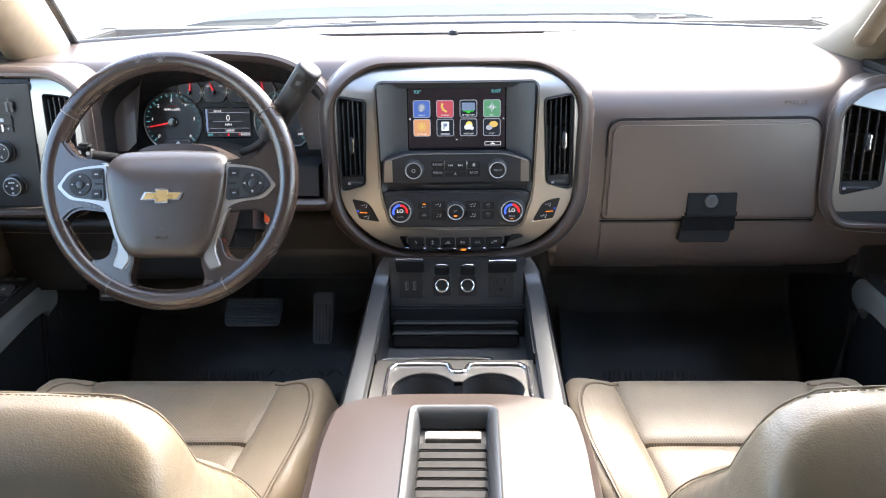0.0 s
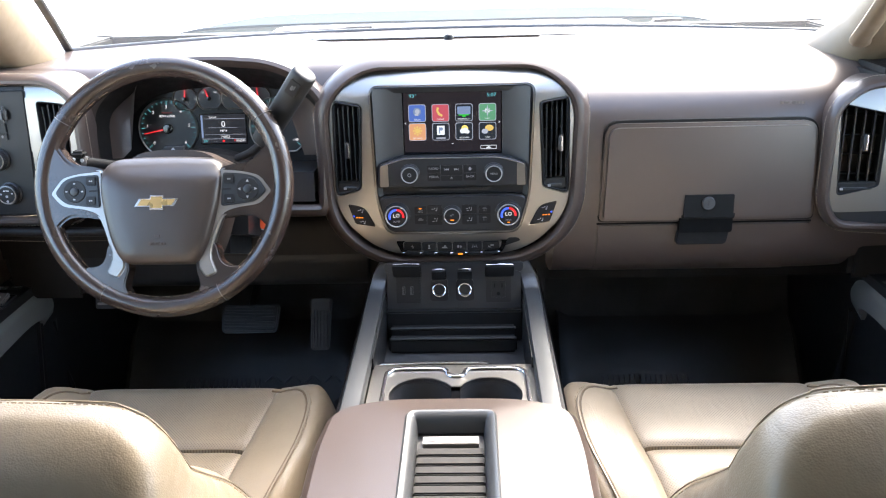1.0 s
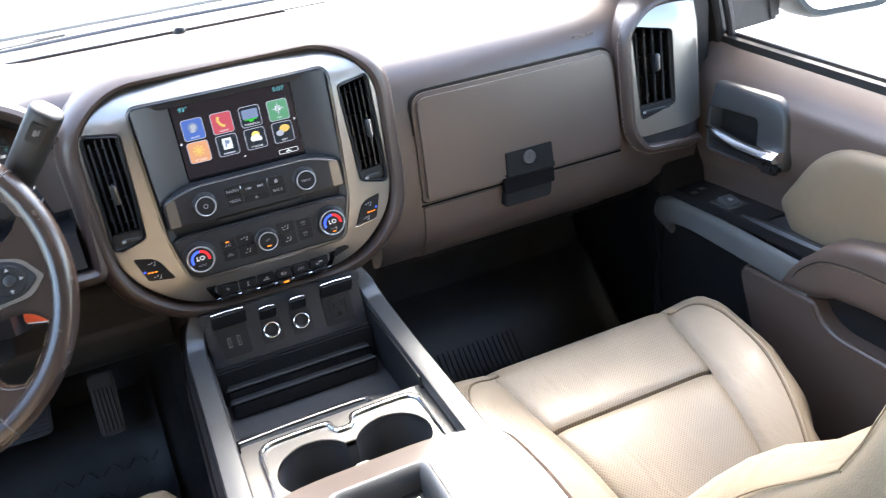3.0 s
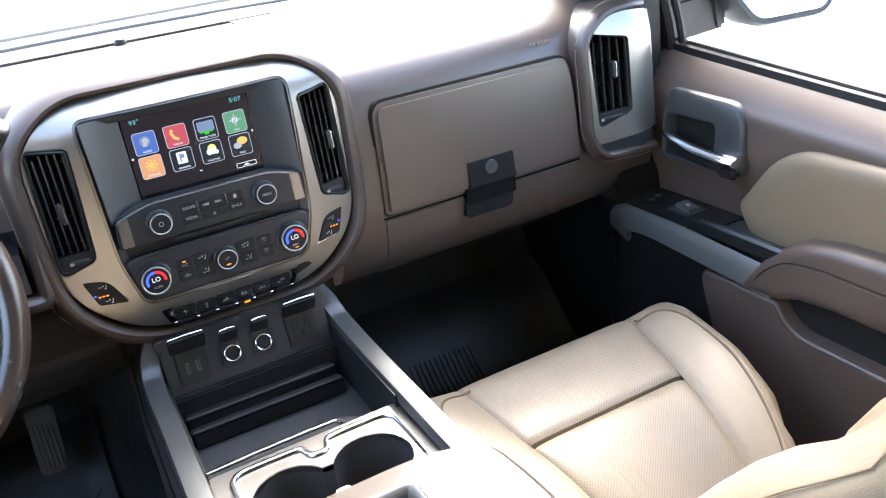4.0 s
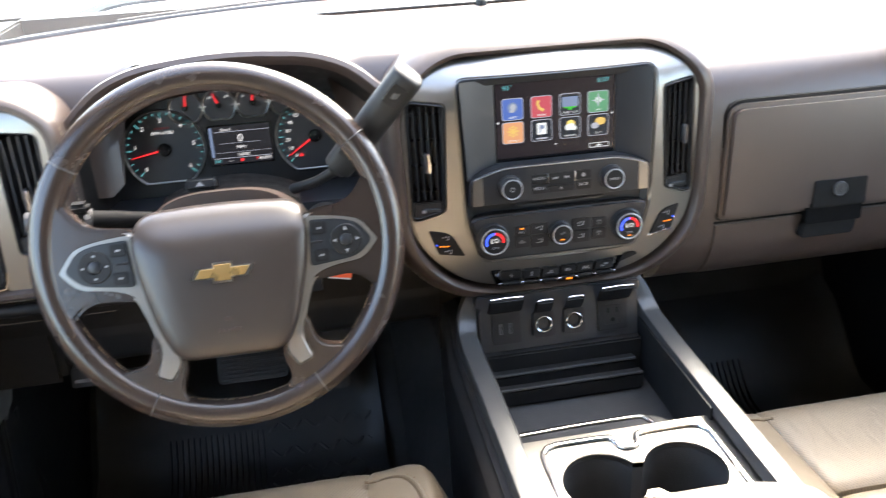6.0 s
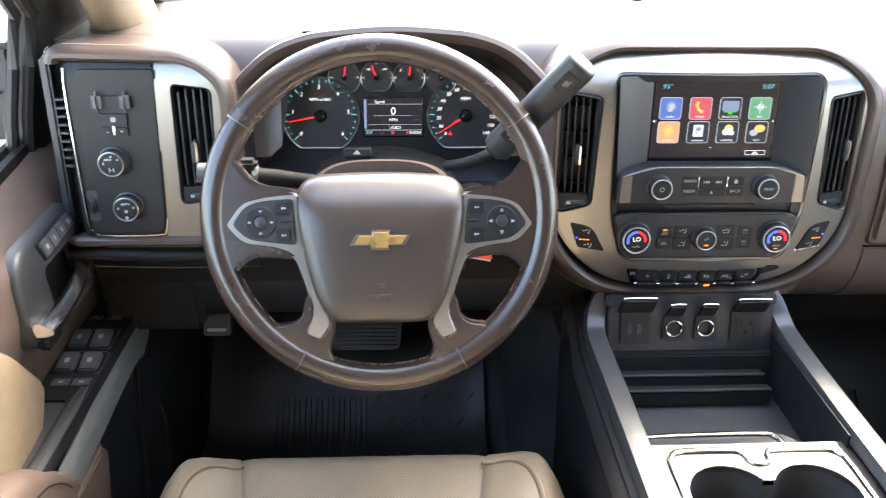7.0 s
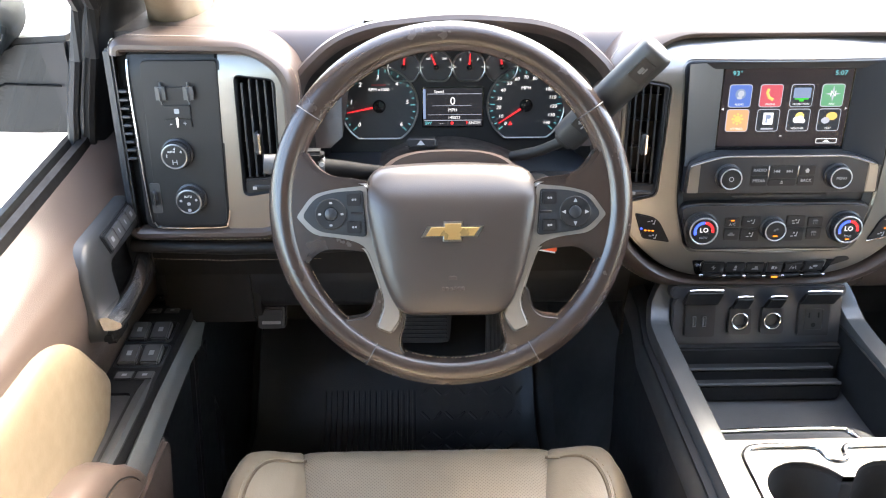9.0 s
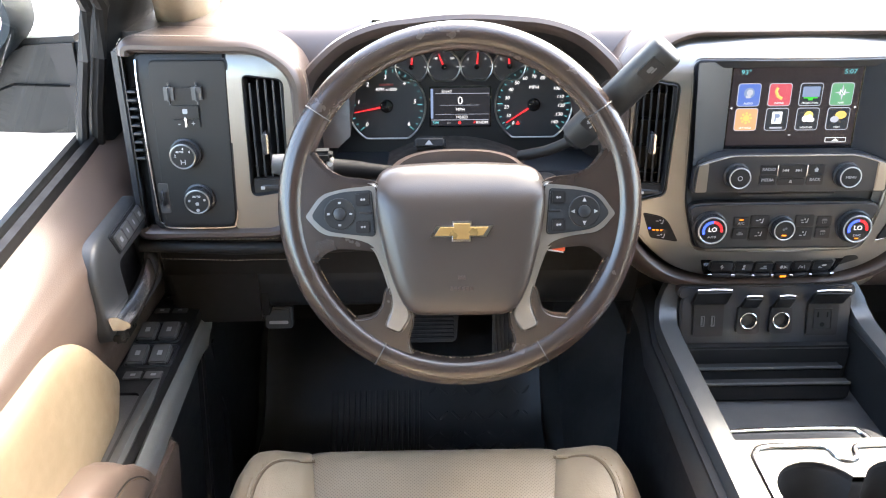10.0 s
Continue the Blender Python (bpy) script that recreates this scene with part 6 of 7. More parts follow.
box(-0.008, 1.0525, 0.476, 0.012, 1.0545, 0.4765, bm=b)
part("outline_mark", b, CHROME, bp)

# ---- pedals, mats ----
bp = thing("brake_pedal", face_pose(-0.474, 1.86, 0.262, 35), "black ribbed rubber brake pedal", "pedal")
part("pad", plate([rpoly([(-0.068, -0.035, 0.012), (0.060, -0.035, 0.012), (0.066, 0.030, 0.012), (-0.066, 0.030, 0.012)], 4)], -0.012, 0.0, 0.004), RUBBER, bp)
for i in range(8):
    part("rib", box(-0.060, -0.029 + i * 0.0075, -0.001, 0.055, -0.0255 + i * 0.0075, 0.003, 0.001, 1), RUBBER, bp)
part("arm", tube([(0.0, 0.02, -0.01), (0.0, 0.10, -0.05), (0.0, 0.25, -0.03)], 0.010, 8), BLACK, bp)
gp = thing("accelerator_pedal", face_pose(-0.320, 1.885, 0.232, 28), "black ribbed accelerator pedal", "pedal")
part("pad", plate([rpoly([(-0.024, -0.062, 0.012), (0.020, -0.062, 0.012), (0.026, 0.058, 0.010), (-0.022, 0.058, 0.010)], 4)], -0.01, 0.0, 0.004), RUBBER, gp)
for i in range(5):
    part("rib", box(-0.017 + i * 0.0075, -0.055, -0.001, -0.0140 + i * 0.0075, 0.03, 0.0025, 0.0008, 1), RUBBER, gp)
br = thing("brake_release", face_pose(-0.703, 1.655, 0.402, 20), "black parking brake release handle with a pale mark", "handle")
part("handle", plate([rrect(-0.021, -0.017, 0.021, 0.018, 0.005, 3)], -0.02, 0.0, 0.004), GREYP, br)
part("grip_slot", plate([rrect(-0.015, -0.009, 0.015, -0.004, 0.002, 3)], 0.0, 0.001), GREYPRINT, br)


def mat_thing(x0, x1, ribx0, ribx1, label):
    m = thing("floor_mat", pose(0, 0, 0), label, "floor mat", "floor mats")
    fz = lambda y: curve_at([(-0.9, 0.0), (1.82, 0.0), (2.02, 0.16), (2.16, 0.5)], y)[0]
    part("sheet", grid(lambda u, v: (lerp(x0, x1, u), lerp(1.30, 2.03, v), fz(lerp(1.30, 2.03, v)) + 0.0008 + 0.02 * (abs(2 * u - 1) ** 16)), 24, 24, -0.006), RUBBER, m)
    n = 17
    for i in range(n):
        x = lerp(ribx0, ribx1, i / (n - 1))
        part("rib", loft([[(x - 0.0028, y, fz(y) + 0.005), (x - 0.0020, y, fz(y) + 0.0155), (x + 0.0020, y, fz(y) + 0.0155), (x + 0.0028, y, fz(y) + 0.005)] for y in [lerp(1.50, 1.905, k / 10) for k in range(11)]]), RUBBER, m)
    return m


dm = mat_thing(-0.80, -0.24, -0.665, -0.485, "black ribbed rubber floor mat on the driver's side")
for i in range(9):
    for j in range(6):
        x, y = -0.462 + i * 0.024, 1.74 + j * 0.034
        z = curve_at([(-0.9, 0.0), (1.82, 0.0), (2.02, 0.16), (2.16, 0.5)], y)[0]
        b = box(-0.011, -0.0022, 0.003, 0.011, 0.0022, 0.0105, 0.001, 1)
        rise = (curve_at([(-0.9, 0.0), (1.82, 0.0), (2.02, 0.16), (2.16, 0.5)], y + 0.01)[0] - z) / 0.01
        b.transform(Matrix.Translation((x, y, z)) @ Matrix.Rotation(math.atan(rise), 4, "X") @ Matrix.Rotation(radians(45 if (i + j) % 2 else -45), 4, "Z"))
        part("tread_bar", b, RUBBER, dm)
mat_thing(0.24, 0.80, 0.345, 0.545, "black ribbed rubber floor mat on the passenger's side")

# ---- front seats ----
def seat(cx, label, back_x=0.0, back_y=0.0, back_z=0.0):
    """A tan leather bucket seat; back_x, back_y, back_z: shift its back rest to fit the camera's view."""
    o = thing("front_seat", pose(cx, 0, 0), label, "car seat", "front seats")

    def top(x, y):
        # falls towards the back rest and over the front roll, dished across
        z = 0.334 + 0.15 * (y - 1.25) - 1.6 * min(max(0.0, 1.22 - y), 0.2) ** 2
        f = max(0.0, (y - 1.358) / 0.060)
        return z - 0.045 * min(f, 1.4) ** 2.4 + 0.25 * max(0, abs(x) - 0.150) ** 1.5
    wf, wm, wb = 0.171, 0.138, 0.055
    sx_ = lambda y: lerp(wb, wm, (y - 0.84) / 0.393) if y < 1.233 else lerp(wm, wf, (y - 1.233) / 0.207)
    edge = lambda y: curve_at([(0.86, 0.165), (1.0, 0.172), (1.09, 0.214), (1.16, 0.248), (1.24, 0.266), (1.33, 0.268), (1.372, 0.260), (1.396, 0.243), (1.408, 0.220), (1.416, 0.176)], y)[0]
    part("front_cushion", pillow((-wm - 0.0005, 1.236), (wm + 0.0005, 1.236), (wf, 1.417), (-wf, 1.417), top, 0.010, 0.025, 24, 18, 14), TANPERF, o, "perforated tan leather front cushion")
    part("cushion_insert", pillow((-wb, 0.84), (wb, 0.84), (wm, 1.233), (-wm, 1.233), top, 0.010, 0.025, 24, 24, 14), TANPERF, o, "perforated tan leather cushion insert")
    for k in (-1, 1):
        def lift(u):
            roll = max(0, (u - 0.62) / 0.38) ** 2.4
            dip = max(0, 1 - u / 0.06) ** 2
            return 0.011 + 0.010 * math.sin(math.pi * min(1, u * 1.1)) - 0.055 * roll - 0.008 * dip

        def bol(u, v):
            y = lerp(0.86, 1.416, 0.5 - 0.5 * math.cos(math.pi * (0.06 + 0.94 * v)))
            x0 = sx_(y) - 0.003
            x = lerp(x0, max(edge(y), x0 + 0.008), u ** 0.8)
            return (k * x, y, top(x, y) + lift(u) - 0.012 * min(1, max(0, (y - 1.34) / 0.06)) * min(1, u * 3) ** 0.5)

        def on(x, y):
            x0 = sx_(y) + 0.001
            u = min(1, max(0, (x - x0) / max(edge(y) - x0, 0.008))) ** 1.25
            return (k * x, y, top(x, y) + lift(max(u, 0.1)) + 0.0006 - 0.012 * min(1, max(0, (y - 1.34) / 0.06)) * min(1, u * 3) ** 0.5)
        part("side_bolster", grid(bol, 22, 40), TAN, o, "smooth tan leather side bolster")
        sm = [Vector(on(q.x, q.y)) for q in smooth_path([(sx_(1.362) - 0.001, 1.362, 0), (0.185, 1.3635, 0), (0.206, 1.355, 0), (0.221, 1.330, 0), (0.2265, 1.295, 0), (0.222, 1.235, 0), (0.209, 1.18, 0), (0.180, 1.10, 0), (0.150, 1.045, 0), (0.125, 1.01, 0)], 8)]
        part("piping", tube(sm, 0.0024, 6), TAN, o)
        # Darker tube stands in for the shade along the piping.
        part("piping_groove", tube([(p.x - k * 0.0034, p.y - 0.001, p.z - 0.0006) for p in sm], 0.0019, 6), TANSEAM, o)
        part("bolster_stitching", stitches([(p[0] + k * 0.0042, p[1] + 0.001, p[2] + 0.0006) for p in sm], 0.0062, 0.0042, 0.0006), TANTHREAD, o)
    # valance round the base
    so = rpoly([(-0.15, 0.85, 0.05), (0.15, 0.85, 0.05), (0.16, 0.99, 0.05), (0.25, 1.15, 0.1), (0.252, 1.37, 0.08), (0.17, 1.412, 0.05), (-0.17, 1.412, 0.05), (-0.252, 1.37, 0.08), (-0.25, 1.15, 0.1), (-0.16, 0.99, 0.05)], 6)
    part("valance", loft([[(x, y, z) for x, y in inset(so, d)] for d, z in ((0.02, 0.10), (0.006, 0.15), (-0.001, 0.19), (0.002, 0.215), (0.02, 0.22))], True, True), TAN, o, "tan leather seat valance")
    part("base", box(-0.20, 0.88, 0.012, 0.20, 1.30, 0.14, 0.02), BLACK, o, "black seat base")
    # back rest: leans back in a curve, its shoulders rounded
    rows = []
    for z, yf, yb, hw in ((0.29, 1.000, 0.70, 0.17), (0.33, 0.998, 0.66, 0.195), (0.39, 0.975, 0.62, 0.210), (0.45, 0.942, 0.59, 0.216), (0.53, 0.885, 0.565, 0.217), (0.58, 0.845, 0.562, 0.213), (0.618, 0.808, 0.566, 0.208), (0.655, 0.762, 0.575, 0.203), (0.681, 0.730, 0.586, 0.199), (0.708, 0.714, 0.600, 0.196), (0.731, 0.706, 0.616, 0.187), (0.747, 0.702, 0.632, 0.174), (0.757, 0.699, 0.646, 0.156), (0.763, 0.696, 0.657, 0.130), (0.766, 0.692, 0.664, 0.085), (0.767, 0.685, 0.670, 0.03)):
        ring_ = []
        for i in range(48):
            a = 2 * math.pi * i / 48
            ca, sa = math.cos(a), math.sin(a)
            x = (hw + 0.007) * math.copysign(abs(ca) ** 0.38, ca)
            # the sitter's side is dished between its bolsters
            dish = 0.030 * max(0.0, 1 - (abs(x) / 0.15) ** 4) * min(1.0, max(0.0, (0.76 - z) / 0.05)) if sa > 0 else 0.0
            ring_.append(Vector((back_x + x, back_y + (yf + yb) / 2 + (yf - yb) / 2 * math.copysign(abs(sa) ** 0.45, sa) - dish, back_z + z)))
        rows.append(ring_)
    back = part("backrest", loft(rows), TAN, o, "smooth tan leather backrest", 85)
    for k in (-1, 1):
        at_ = lambda r, a: (r[a] if k > 0 else r[24 - a]).copy()
        # edge seam from the hip over the shoulder, and the seam that parts side and back panels
        edge_ = smooth_path([at_(r, 4) + Vector((k * 0.0012, 0.0004, 0.0006)) for r in rows[2:9]], 5)
        over = smooth_path([at_(r, 4) + Vector((k * 0.0008, 0.0006, 0.0010)) for r in rows[8:14]] + [rows[14][12] + Vector((0, 0, 0.0012))], 5)
        side = smooth_path([at_(rows[8], 4) + Vector((k * 0.0010, 0, 0)), at_(rows[7], 0) + Vector((k * 0.0010, 0, 0)), at_(rows[6], -2) + Vector((k * 0.0010, 0, 0)), at_(rows[5], -4) + Vector((k * 0.0010, -0.0006, 0)), at_(rows[3], -5) + Vector((k * 0.0010, -0.001, 0))], 6)
        for p_ in (edge_, over, side):
            part("back_seam", tube(p_, 0.0009, 5), TAN, back)
        for p_ in (edge_, over):
            part("back_stitching", stitches([p + Vector((0, -0.0052, 0.0006)) for p in p_], 0.0062, 0.0042, 0.0006), TANTHREAD, back)
    return o


seat(-0.459, "tan leather driver's seat with perforated cushion", 0.034, 0.085, -0.058)
seat(0.423, "creased tan leather passenger seat with perforated cushion")

# ---- front doors ----
DOOR_X = -0.02                      # the doors stand evenly about this line


def door(s, label):
    """s: -1 driver's side, +1 passenger's side."""
    o = thing("truck_door", pose(DOOR_X, 0, 0), label, "car door", "front doors")
    X = lambda pts: [(s * p[0], *p[1:]) for p in pts]

    def skin(z):
        return curve_at([(0.40, 0.862), (0.49, 0.846), (0.55, 0.829), (0.60, 0.823), (0.655, 0.826), (0.69, 0.840), (0.722, 0.862), (0.740, 0.882)], z)[0]

    def belt(y, z):
        zz = z if z < 0.655 else 0.655 + (z - 0.655) * (0.716 - 0.655) / (0.740 - 0.655)
        return zz + 0.09 * (y - 1.45) * min(1.0, max(0.0, (z - 0.55) / 0.18))
    b = bmesh.new()
    ny, nz = 46, 24
    vs = {}
    for j in range(nz + 1):
        for i in range(ny + 1):
            y, z = lerp(0.44, 1.72, i / ny), lerp(0.40, 0.740, j / nz)
            front = 0.0 if y < 1.52 else (y - 1.52) * 0.05
            vs[i, j] = b.verts.new((s * (skin(z) - front), y, belt(y, z)))
    for j in range(nz):
        for i in range(ny):
            y, z = lerp(0.44, 1.72, (i + 0.5) / ny), lerp(0.40, 0.740, (j + 0.5) / nz)
            if 1.39 < y < 1.525 and 0.556 < z < 0.640:
                continue
            b.faces.new((vs[i, j], vs[i + 1, j], vs[i + 1, j + 1], vs[i, j + 1]))
    part("upper_panel", b, DOORBROWN, o, "brown leather-grained door panel")
    part("outer_skin", box(s * 0.936, 0.44, -0.15, s * 0.96, 1.95, 0.62), PAINT, o, "dark grey painted outer skin")
    # window seal: an inner and an outer lip with a groove between them
    part("window_seal", loft([X([(0.874, y, belt(y, 0.732)), (0.877, y, belt(y, 0.750)), (0.886, y, belt(y, 0.752)), (0.889, y, belt(y, 0.743)), (0.893, y, belt(y, 0.743)), (0.896, y, belt(y, 0.754)), (0.906, y, belt(y, 0.752)), (0.912, y, belt(y, 0.70))]) for y in (0.44, 1.0, 1.60)]), KNEE, o, "black rubber window seal")
    g = part("window_glass", loft([X([(0.902, 0.45, 0.58), (0.902, 1.60, 0.70)]), X([(0.76, 0.45, 1.24), (0.76, 1.12, 1.24)])], False), GLASS, o, "clear side window")
    g.visible_shadow = False
    # the frame: a broad band beside the dashboard that rises and then follows the roof
    fr = [(0.872, 1.583, 1.76, 0.700), (0.862, 1.586, 1.77, 0.77), (0.848, 1.591, 1.77, 0.835), (0.833, 1.592, 1.75, 0.90), (0.800, 1.45, 1.58, 1.03), (0.752, 1.12, 1.22, 1.235), (0.742, 0.95, 1.02, 1.26), (0.742, 0.45, 0.5, 1.26)]
    secs = []
    for i, (x, y0, y1, z) in enumerate(fr):
        dz = 0.0 if i < 5 else 0.045
        secs.append(X([(x + 0.004, y0, z), (x - 0.004, y0 + 0.012, z + dz * 0.2), (x - 0.007, lerp(y0, y1, 0.4), z + dz * 0.5), (x - 0.004, y1, z + dz), (x + 0.03, y1, z + dz), (x + 0.03, y0, z)]))
    part("window_frame", loft(secs), BLACK, o, "dark grey satin window frame")
    for dx, dy, r, m_ in ((0.010, -0.006, 0.009, KNEE), (0.024, -0.022, 0.008, BLACK)):
        part("glass_channel", tube(X([(x + dx, y0 + dy, z) for x, y0, y1, z in fr[:4]] + [(0.812 + dx, 1.45 + dy, 1.02), (0.764 + dx, 1.12 + dy, 1.22)]), r, 8), m_, o)

    # padded beige insert with a rolled edge
    BO = rpoly([(0.46, 0.425), (1.30, 0.425, 0.02), (1.338, 0.462, 0.03), (1.362, 0.505, 0.016), (1.272, 0.627, 0.085), (0.46, 0.628)], 8)
    BI = inset(BO, 0.010)
    b = loft([[(w, y, z) for y, z in inset(BO, d)] for d, w in ((0.0, 0.846), (0.0005, 0.826), (0.003, 0.8195), (0.010, 0.8145))] + [[(w, 0.9 + (y - 0.9) * k, 0.53 + (z - 0.53) * k) for y, z in BI] for k, w in ((0.94, 0.8115), (0.8, 0.8095), (0.4, 0.8090))], True, True)
    b.transform(Matrix.Diagonal((s, 1, 1, 1)))
    part("beige_insert", b, BEIGE, o, "padded beige insert")
    # handle: charcoal surround that rises to its opening, dark dish, chrome lever
    HO = rpoly([(1.342, 0.548, 0.035), (1.525, 0.552, 0.02), (1.528, 0.676, 0.02), (1.352, 0.670, 0.04)], 7)
    HI = rpoly([(1.402, 0.560, 0.015), (1.514, 0.562, 0.010), (1.516, 0.632, 0.010), (1.404, 0.632, 0.012)], 7)
    m = Matrix(((0, s * 0.10, -s * 0.995, s * (0.823 - 0.10 * 0.61)), (1, 0, 0, 0), (0, 0.995, 0.10, 0.005 * 0.61), (0, 0, 0, 1)))
    b = loft([[(x, y, w) for x, y in lp] for lp, w in ((HO, -0.012), (inset(HO, 0.001), 0.003), (inset(HO, 0.004), 0.007), (inset(HO, 0.010), 0.0095), (inset(HI, -0.006), 0.0165), (inset(HI, -0.002), 0.0155), (HI, 0.011), (inset(HI, 0.003), -0.012))], True, False)
    b.transform(m)
    h = part("handle_surround", b, DOORGREY, o, "charcoal handle surround")
    # The dish's near-black colour deepens the shade inside it.
    b = loft([[(x, y, w) for x, y in inset(HI, d)] for d, w in ((0.002, -0.008), (0.006, -0.036), (0.014, -0.046))], True, True)
    b.transform(m)
    part("dish", b, KNEE, h)
    # the lever: a flat-topped blade, bowed inwards, with a squared free end
    LP = smooth_path([(1.526, 0.595, 0.010), (1.49, 0.591, 0.019), (1.44, 0.584, 0.024), (1.40, 0.581, 0.024), (1.372, 0.580, 0.023), (1.348, 0.580, 0.021)], 5)
    secs = []
    for i, q in enumerate(LP):
        k = curve_at([(0, 0.7), (0.5, 0.95), (0.85, 1.12), (1, 1.05)], i / (len(LP) - 1))[0]
        secs.append([(q.x, q.y + dy * k, q.z + dw * k) for dy, dw in ((-0.006, -0.010), (-0.007, 0.002), (-0.0045, 0.0100), (-0.001, 0.0115), (0.002, 0.0100), (0.0095, -0.001), (0.0105, -0.005), (0.0095, -0.012))])
    b = loft(secs)
    b.transform(m)
    part("lever", b, CHROME, h, "chrome door lever", 50)
    b = tube(smooth_path([(1.526, 0.577, 0.000), (1.48, 0.572, 0.009), (1.42, 0.567, 0.015), (1.375, 0.566, 0.017)], 5), 0.010, 10, flat=0.7, up=(0, 0, 1))
    b.transform(m)
    part("lever_underside", b, BLACK, h)
    b = box(1.352, 0.549, -0.002, 1.393, 0.571, 0.022, 0.007, 3)
    b.transform(m)
    part("lever_root", b, BLACK, h)

    def up(bm_):
        bm_.transform(Matrix.Diagonal((s, 1, 1, 1)))
        return bm_
    # arm rest plate with the switches and the pull pocket
    PZ = 0.468
    sp = rpoly([(0.782, 1.225, 0.004), (0.850, 1.225, 0.004), (0.852, 1.50, 0.03), (0.846, 1.665, 0.03), (0.80, 1.680, 0.02), (0.779, 1.61, 0.03)], 5)
    pocket = rrect(0.803, 1.238, 0.844, 1.374, 0.008, 4)
    ap = part("switch_plate", up(plate([sp, pocket], PZ - 0.018, PZ, 0.004, 3)), BLACK, o, "black arm rest switch plate")
    part("pull_pocket", up(loft([[(x, y, w) for x, y in inset(pocket, d)] for d, w in ((-0.001, PZ - 0.004), (0.002, 0.425), (0.005, 0.408))], True, True)), RUBBER, ap)
    part("pocket_mat", up(plate([rrect(0.810, 1.247, 0.836, 1.340, 0.004, 3)], 0.407, 0.4105, 0.001)), GREYP, ap)
    part("inner_trim", up(loft([[(x, y, z + k) for x, z in ((0.784, 0.452), (0.783, 0.468), (0.787, 0.4725), (0.794, 0.4725), (0.798, 0.470), (0.800, 0.445))] for y, k in ((1.20, 0.0), (1.36, 0.0), (1.395, -0.003), (1.44, -0.0065))])), RAILM, ap, "grey satin trim strip")

    def button(x, y, w, l, h_=0.006, name="switch", tilt=6):
        bb = box(-w / 2, -l / 2, 0, w / 2, l / 2, h_, 0.002, 2)
        bb.transform(Matrix.Translation((x, y, PZ - 0.0005)) @ Matrix.Rotation(radians(tilt), 4, "X"))
        k = part(name, up(bb), SWITCHM, ap)
        mk = box(-w * 0.13, -l * 0.12, h_ - 0.0004, w * 0.13, l * 0.12, h_ + 0.0003)
        mk.transform(Matrix.Translation((x, y, PZ - 0.0005)) @ Matrix.Rotation(radians(tilt), 4, "X"))
        part("sign", up(mk), GREYPRINT, k)
    if s < 0:
        for y, x0 in ((1.511, 0.818), (1.453, 0.814)):
            part("switch_well", up(ring(rrect(x0 - 0.031, y - 0.024, x0 + 0.031, y + 0.027, 0.006, 4), [(-0.001, PZ - 0.0005), (0.0, PZ + 0.002), (0.0015, PZ + 0.0022), (0.003, PZ - 0.0002)])), GREYP, ap)
            part("well_floor", up(plate([rrect(x0 - 0.028, y - 0.021, x0 + 0.028, y + 0.024, 0.004, 3)], PZ - 0.001, PZ + 0.0004)), KNEE, ap)
            for dx in (-0.0145, 0.0145):
                button(x0 + dx, y - 0.002, 0.024, 0.034, 0.010, "window_switch", 12)
        for x in (0.7975, 0.8235):
            button(x, 1.409, 0.024, 0.018, 0.003, "lock_switch", 0)
        for x in (0.806, 0.832):
            button(x, 1.570, 0.022, 0.014, 0.003, "lock_switch", 0)
        for x in (0.797, 0.815, 0.833):
            button(x, 1.606, 0.012, 0.012, 0.003, "mirror_switch", 0)
        part("mirror_knob", up(lathe([(0.011, PZ - 0.0005), (0.010, PZ + 0.004), (0.006, PZ + 0.0055), (0.0003, PZ + 0.006)], 0.824, 1.640, 20)), GREYP, ap)
        km = m @ Matrix.Translation((1.460, 0.6535, 0.0122)) @ Matrix.Rotation(radians(2), 4, "Z") @ Matrix.Rotation(radians(-14), 4, "X")
        b = plate([rrect(-0.049, -0.0125, 0.049, 0.0125, 0.003, 3)], -0.004, 0.003, 0.0015)
        b.transform(km)
        mp = part("memory_keys", b, BLACK, o, "charcoal memory key strip")
        for i in range(4):
            b = box(-0.0108, -0.0095, 0.002, 0.0108, 0.0095, 0.0055, 0.0012, 2)
            b.transform(km @ Matrix.Translation((-0.0345 + i * 0.023, 0, 0)))
            kk = part("memory_key", b, SWITCHM, mp)
            b = box(-0.0012, -0.003, 0.0054, 0.0012, 0.003, 0.0058) if i in (1, 2) else box(-0.003, -0.003, 0.0054, 0.003, 0.003, 0.0058)
            b.transform(km @ Matrix.Translation((-0.0345 + i * 0.023, 0, 0)))
            part("sign", b, GREYPRINT, kk)
    else:
        part("switch_well", up(plate([rrect(0.786, 1.440, 0.832, 1.492, 0.004, 3)], PZ - 0.0005, PZ + 0.0012, 0.0008)), RUBBER, ap)
        button(0.808, 1.464, 0.028, 0.034, 0.009, "window_switch", 12)
        for x, y in ((0.793, 1.540), (0.815, 1.546)):
            button(x, y, 0.014, 0.012, 0.0022, "lock_switch", 0)
    # silver rail along the arm rest, turning down at its front end
    path = smooth_path([(0.784, 1.25, 0.424), (0.784, 1.35, 0.430), (0.785, 1.45, 0.436), (0.785, 1.54, 0.441), (0.786, 1.597, 0.435), (0.789, 1.630, 0.422), (0.795, 1.652, 0.402), (0.803, 1.664, 0.380)], 5)
    secs = []
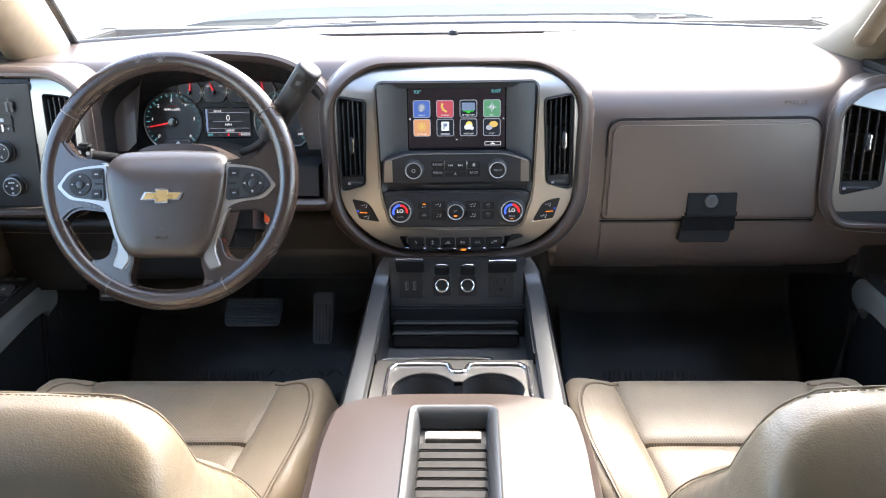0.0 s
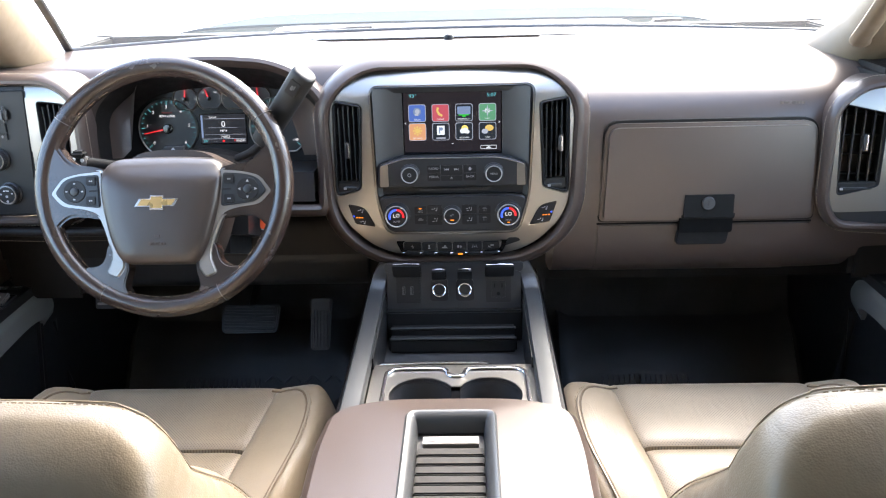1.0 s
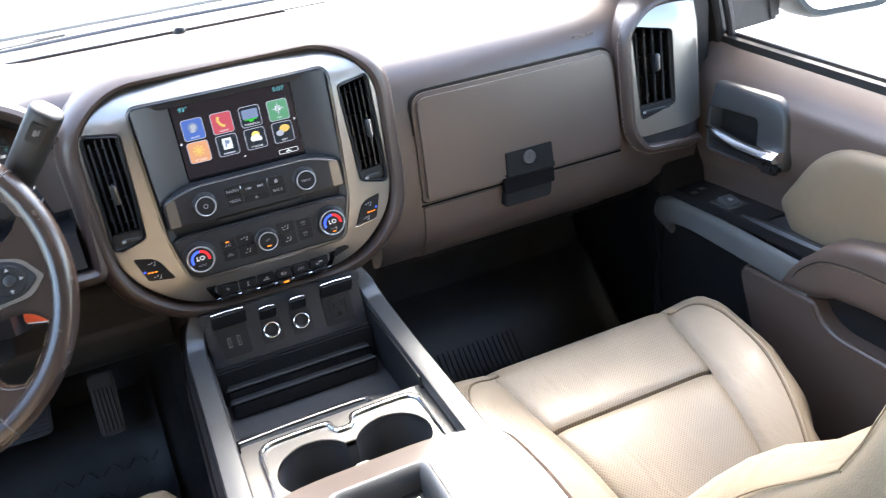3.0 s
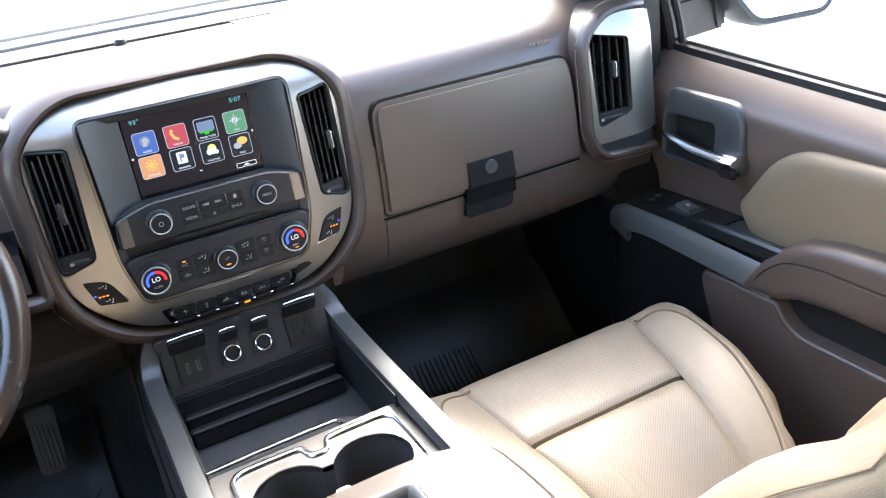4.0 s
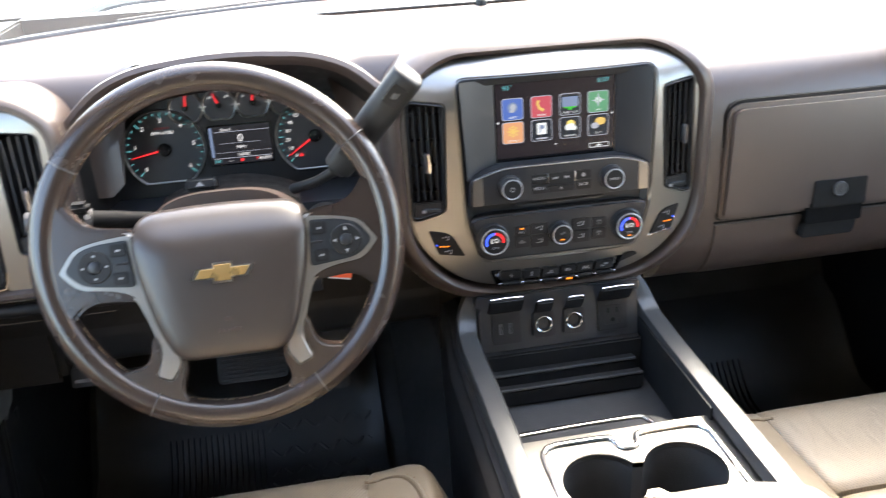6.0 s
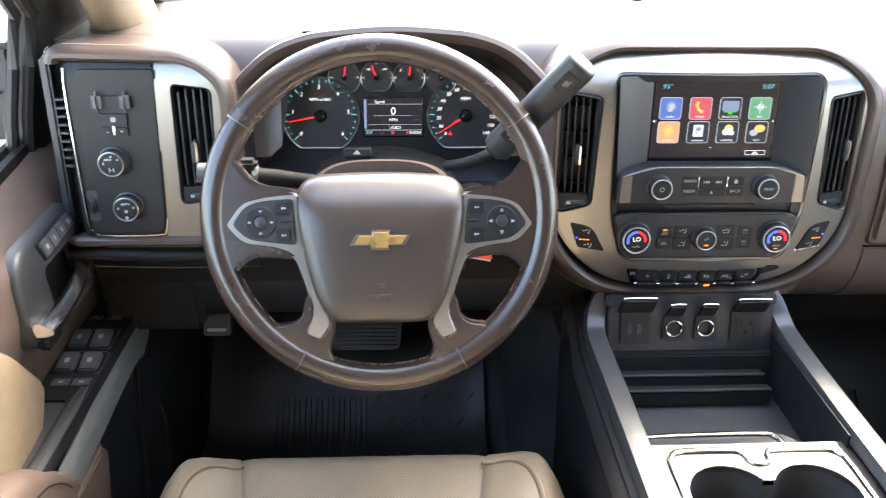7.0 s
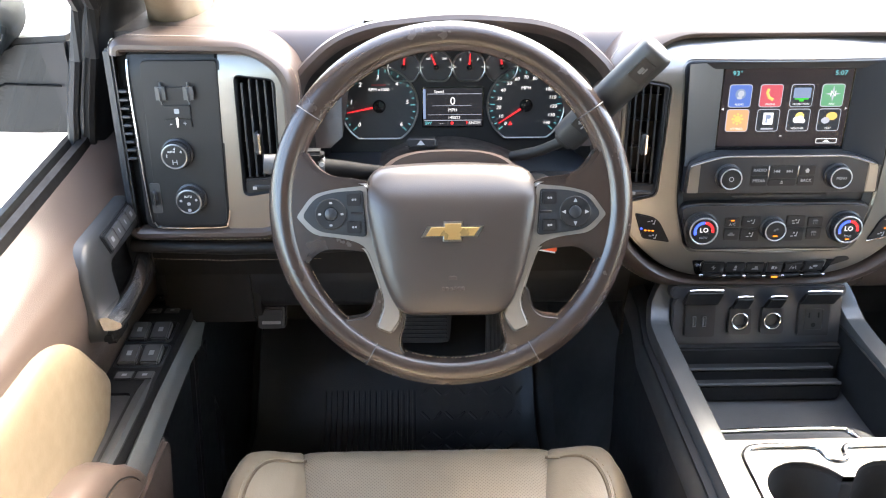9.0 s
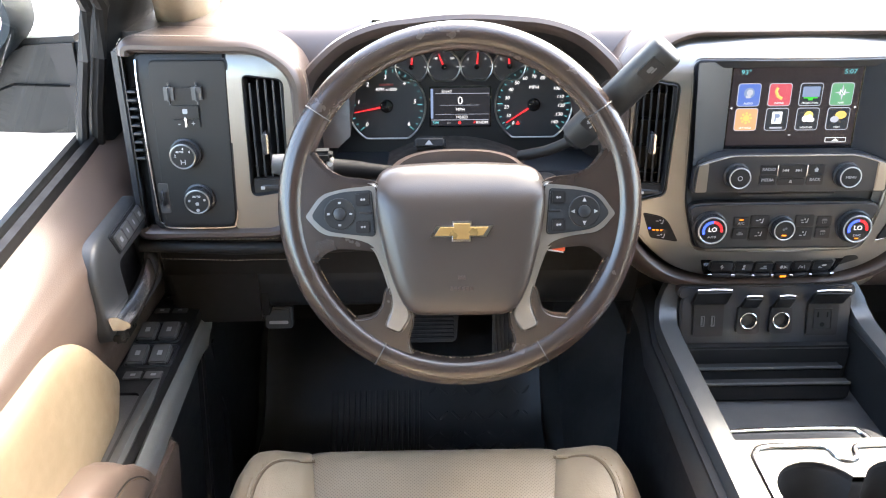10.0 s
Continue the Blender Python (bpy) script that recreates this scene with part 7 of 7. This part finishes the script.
    for i, p in enumerate(path):
        d = (path[min(i + 1, len(path) - 1)] - path[max(i - 1, 0)]).normalized()
        n = Vector((0, -d.z, d.y)).normalized()
        hgt = curve_at([(0, 0.040), (0.6, 0.043), (1, 0.052)], i / (len(path) - 1))[0]
        secs.append([Vector((s * q.x, q.y, q.z)) for q in (p + Vector((0.003, 0, 0)) + n * 0.010, p + n * 0.011, p + Vector((-0.006, 0, 0)) + n * 0.004, p + Vector((-0.008, 0, 0)) - n * 0.008, p + Vector((-0.004, 0, 0)) - n * hgt, p + Vector((0.010, 0, 0)) - n * hgt)])
    part("rail", loft(secs, True, True), DOORRAIL, o, "silver-grey satin rail")
    # padded arm rest behind the rail
    secs = []
    for y, zt, zb in ((1.299, 0.402, 0.390), (1.288, 0.425, 0.386), (1.268, 0.450, 0.384), (1.238, 0.476, 0.384), (1.205, 0.496, 0.398), (1.15, 0.508, 0.404), (1.08, 0.512, 0.404), (0.9, 0.512, 0.404), (0.46, 0.512, 0.404)):
        zc, hz_ = (zt + zb) / 2, (zt - zb) / 2
        secs.append([(s * (0.823 + 0.050 * math.copysign(abs(math.cos(a)) ** 0.40, math.cos(a))), y, zc + hz_ * math.copysign(abs(math.sin(a)) ** 0.45, math.sin(a))) for a in [2 * math.pi * i / 36 for i in range(36)]])
    ar = part("armrest", loft(secs), DOORBROWN, o, "padded brown leather arm rest")
    seam = smooth_path(X([(0.7745, 1.288, 0.396), (0.7725, 1.268, 0.424), (0.772, 1.243, 0.446), (0.772, 1.215, 0.460), (0.772, 1.16, 0.468), (0.772, 1.08, 0.468), (0.772, 0.6, 0.468)]), 6)
    part("armrest_stitching", stitches(seam, 0.0055, 0.0036, 0.0005), TANTHREAD, ar, "pale stitching")
    part("armrest_seam", tube([(p.x, p.y - 0.002, p.z + 0.0045) for p in seam], 0.0009, 5), KNEE, ar)
    # lower door: brown panel with a pull recess above it, black map pocket ahead of it
    lo = rpoly([(0.44, 0.02), (1.22, 0.02, 0.1), (1.345, 0.19, 0.1), (1.403, 0.365, 0.03), (1.395, 0.384, 0.01), (1.240, 0.384, 0.01), (1.224, 0.358, 0.02), (1.19, 0.343, 0.02), (0.44, 0.335)], 5)
    b = plate([lo], -0.03, 0.010, 0.006, 3)
    b.transform(Matrix(((0, 0, -s, s * 0.787), (1, 0, 0, 0), (0, 1, 0, 0), (0, 0, 0, 1))))
    part("lower_panel", b, DOORBROWN, o, "brown lower door panel")
    part("map_pocket", box(s * 0.806, 0.44, -0.05, s * 0.845, 1.68, 0.440, 0.006), BLACK, o, "black map pocket")
    part("pocket_rib", tube(X([(0.802, 1.655, 0.36), (0.799, 1.668, 0.2), (0.802, 1.64, 0.05)]), 0.011, 8), BLACK, o)
    return o


door(-1, "brown and beige leather driver's door with switches")
door(1, "brown and beige leather passenger door")

# ---- door mirrors outside ----
for s in (-1, 1):
    mr = thing("door_mirror", pose(DOOR_X, 1.60, 0), "large dark grey door mirror with an angled glass", "mirror", "door mirrors")
    o = [(0.955, 0.868, 0.03), (1.108, 0.712, 0.035), (1.325, 0.702, 0.05), (1.37, 0.98, 0.05), (0.985, 0.99, 0.05)]
    o = rpoly(o, 6)
    o = o if s > 0 else mirror(o)
    secs = [[(x, w, z) for x, z in inset(o, d)] for d, w in ((0.020, 0.004), (0.016, -0.004), (0.006, -0.004), (0.0, 0.01), (0.002, 0.06), (0.03, 0.12), (0.07, 0.15))]
    part("housing", loft(secs, True, True), PAINT, mr, "dark grey housing")
    b = plate([inset(o, 0.017)], 0.0, 0.002)
    b.transform(Matrix(((1, 0, 0, 0), (0, 0, -1, -0.0005), (0, 1, 0, 0), (0, 0, 0, 1))))
    part("glass", b, MIRRORM, mr, "mirror glass")
    q = [[(x, 0.035, z0), (x, 0.20, z0), (x, 0.20, z1), (x, 0.04, z1)] for x, z0, z1 in ((0.905, 0.716, 0.850), (0.985, 0.716, 0.846), (1.03, 0.718, 0.82), (1.075, 0.720, 0.79))]
    b = loft([[(s * x, y, z) for x, y, z in r] for r in q])
    bmesh.ops.bevel(b, geom=b.edges[:], offset=0.008, segments=2, affect="EDGES", clamp_overlap=True)
    part("foot", b, BLACK, mr, "black mirror foot")
    part("foot_joint", tube([(s * 0.925, 0.0335, 0.785), (s * 1.0, 0.0335, 0.788), (s * 1.035, 0.0335, 0.775), (s * 1.045, 0.0335, 0.725)], 0.0016, 5), GAPM, mr)
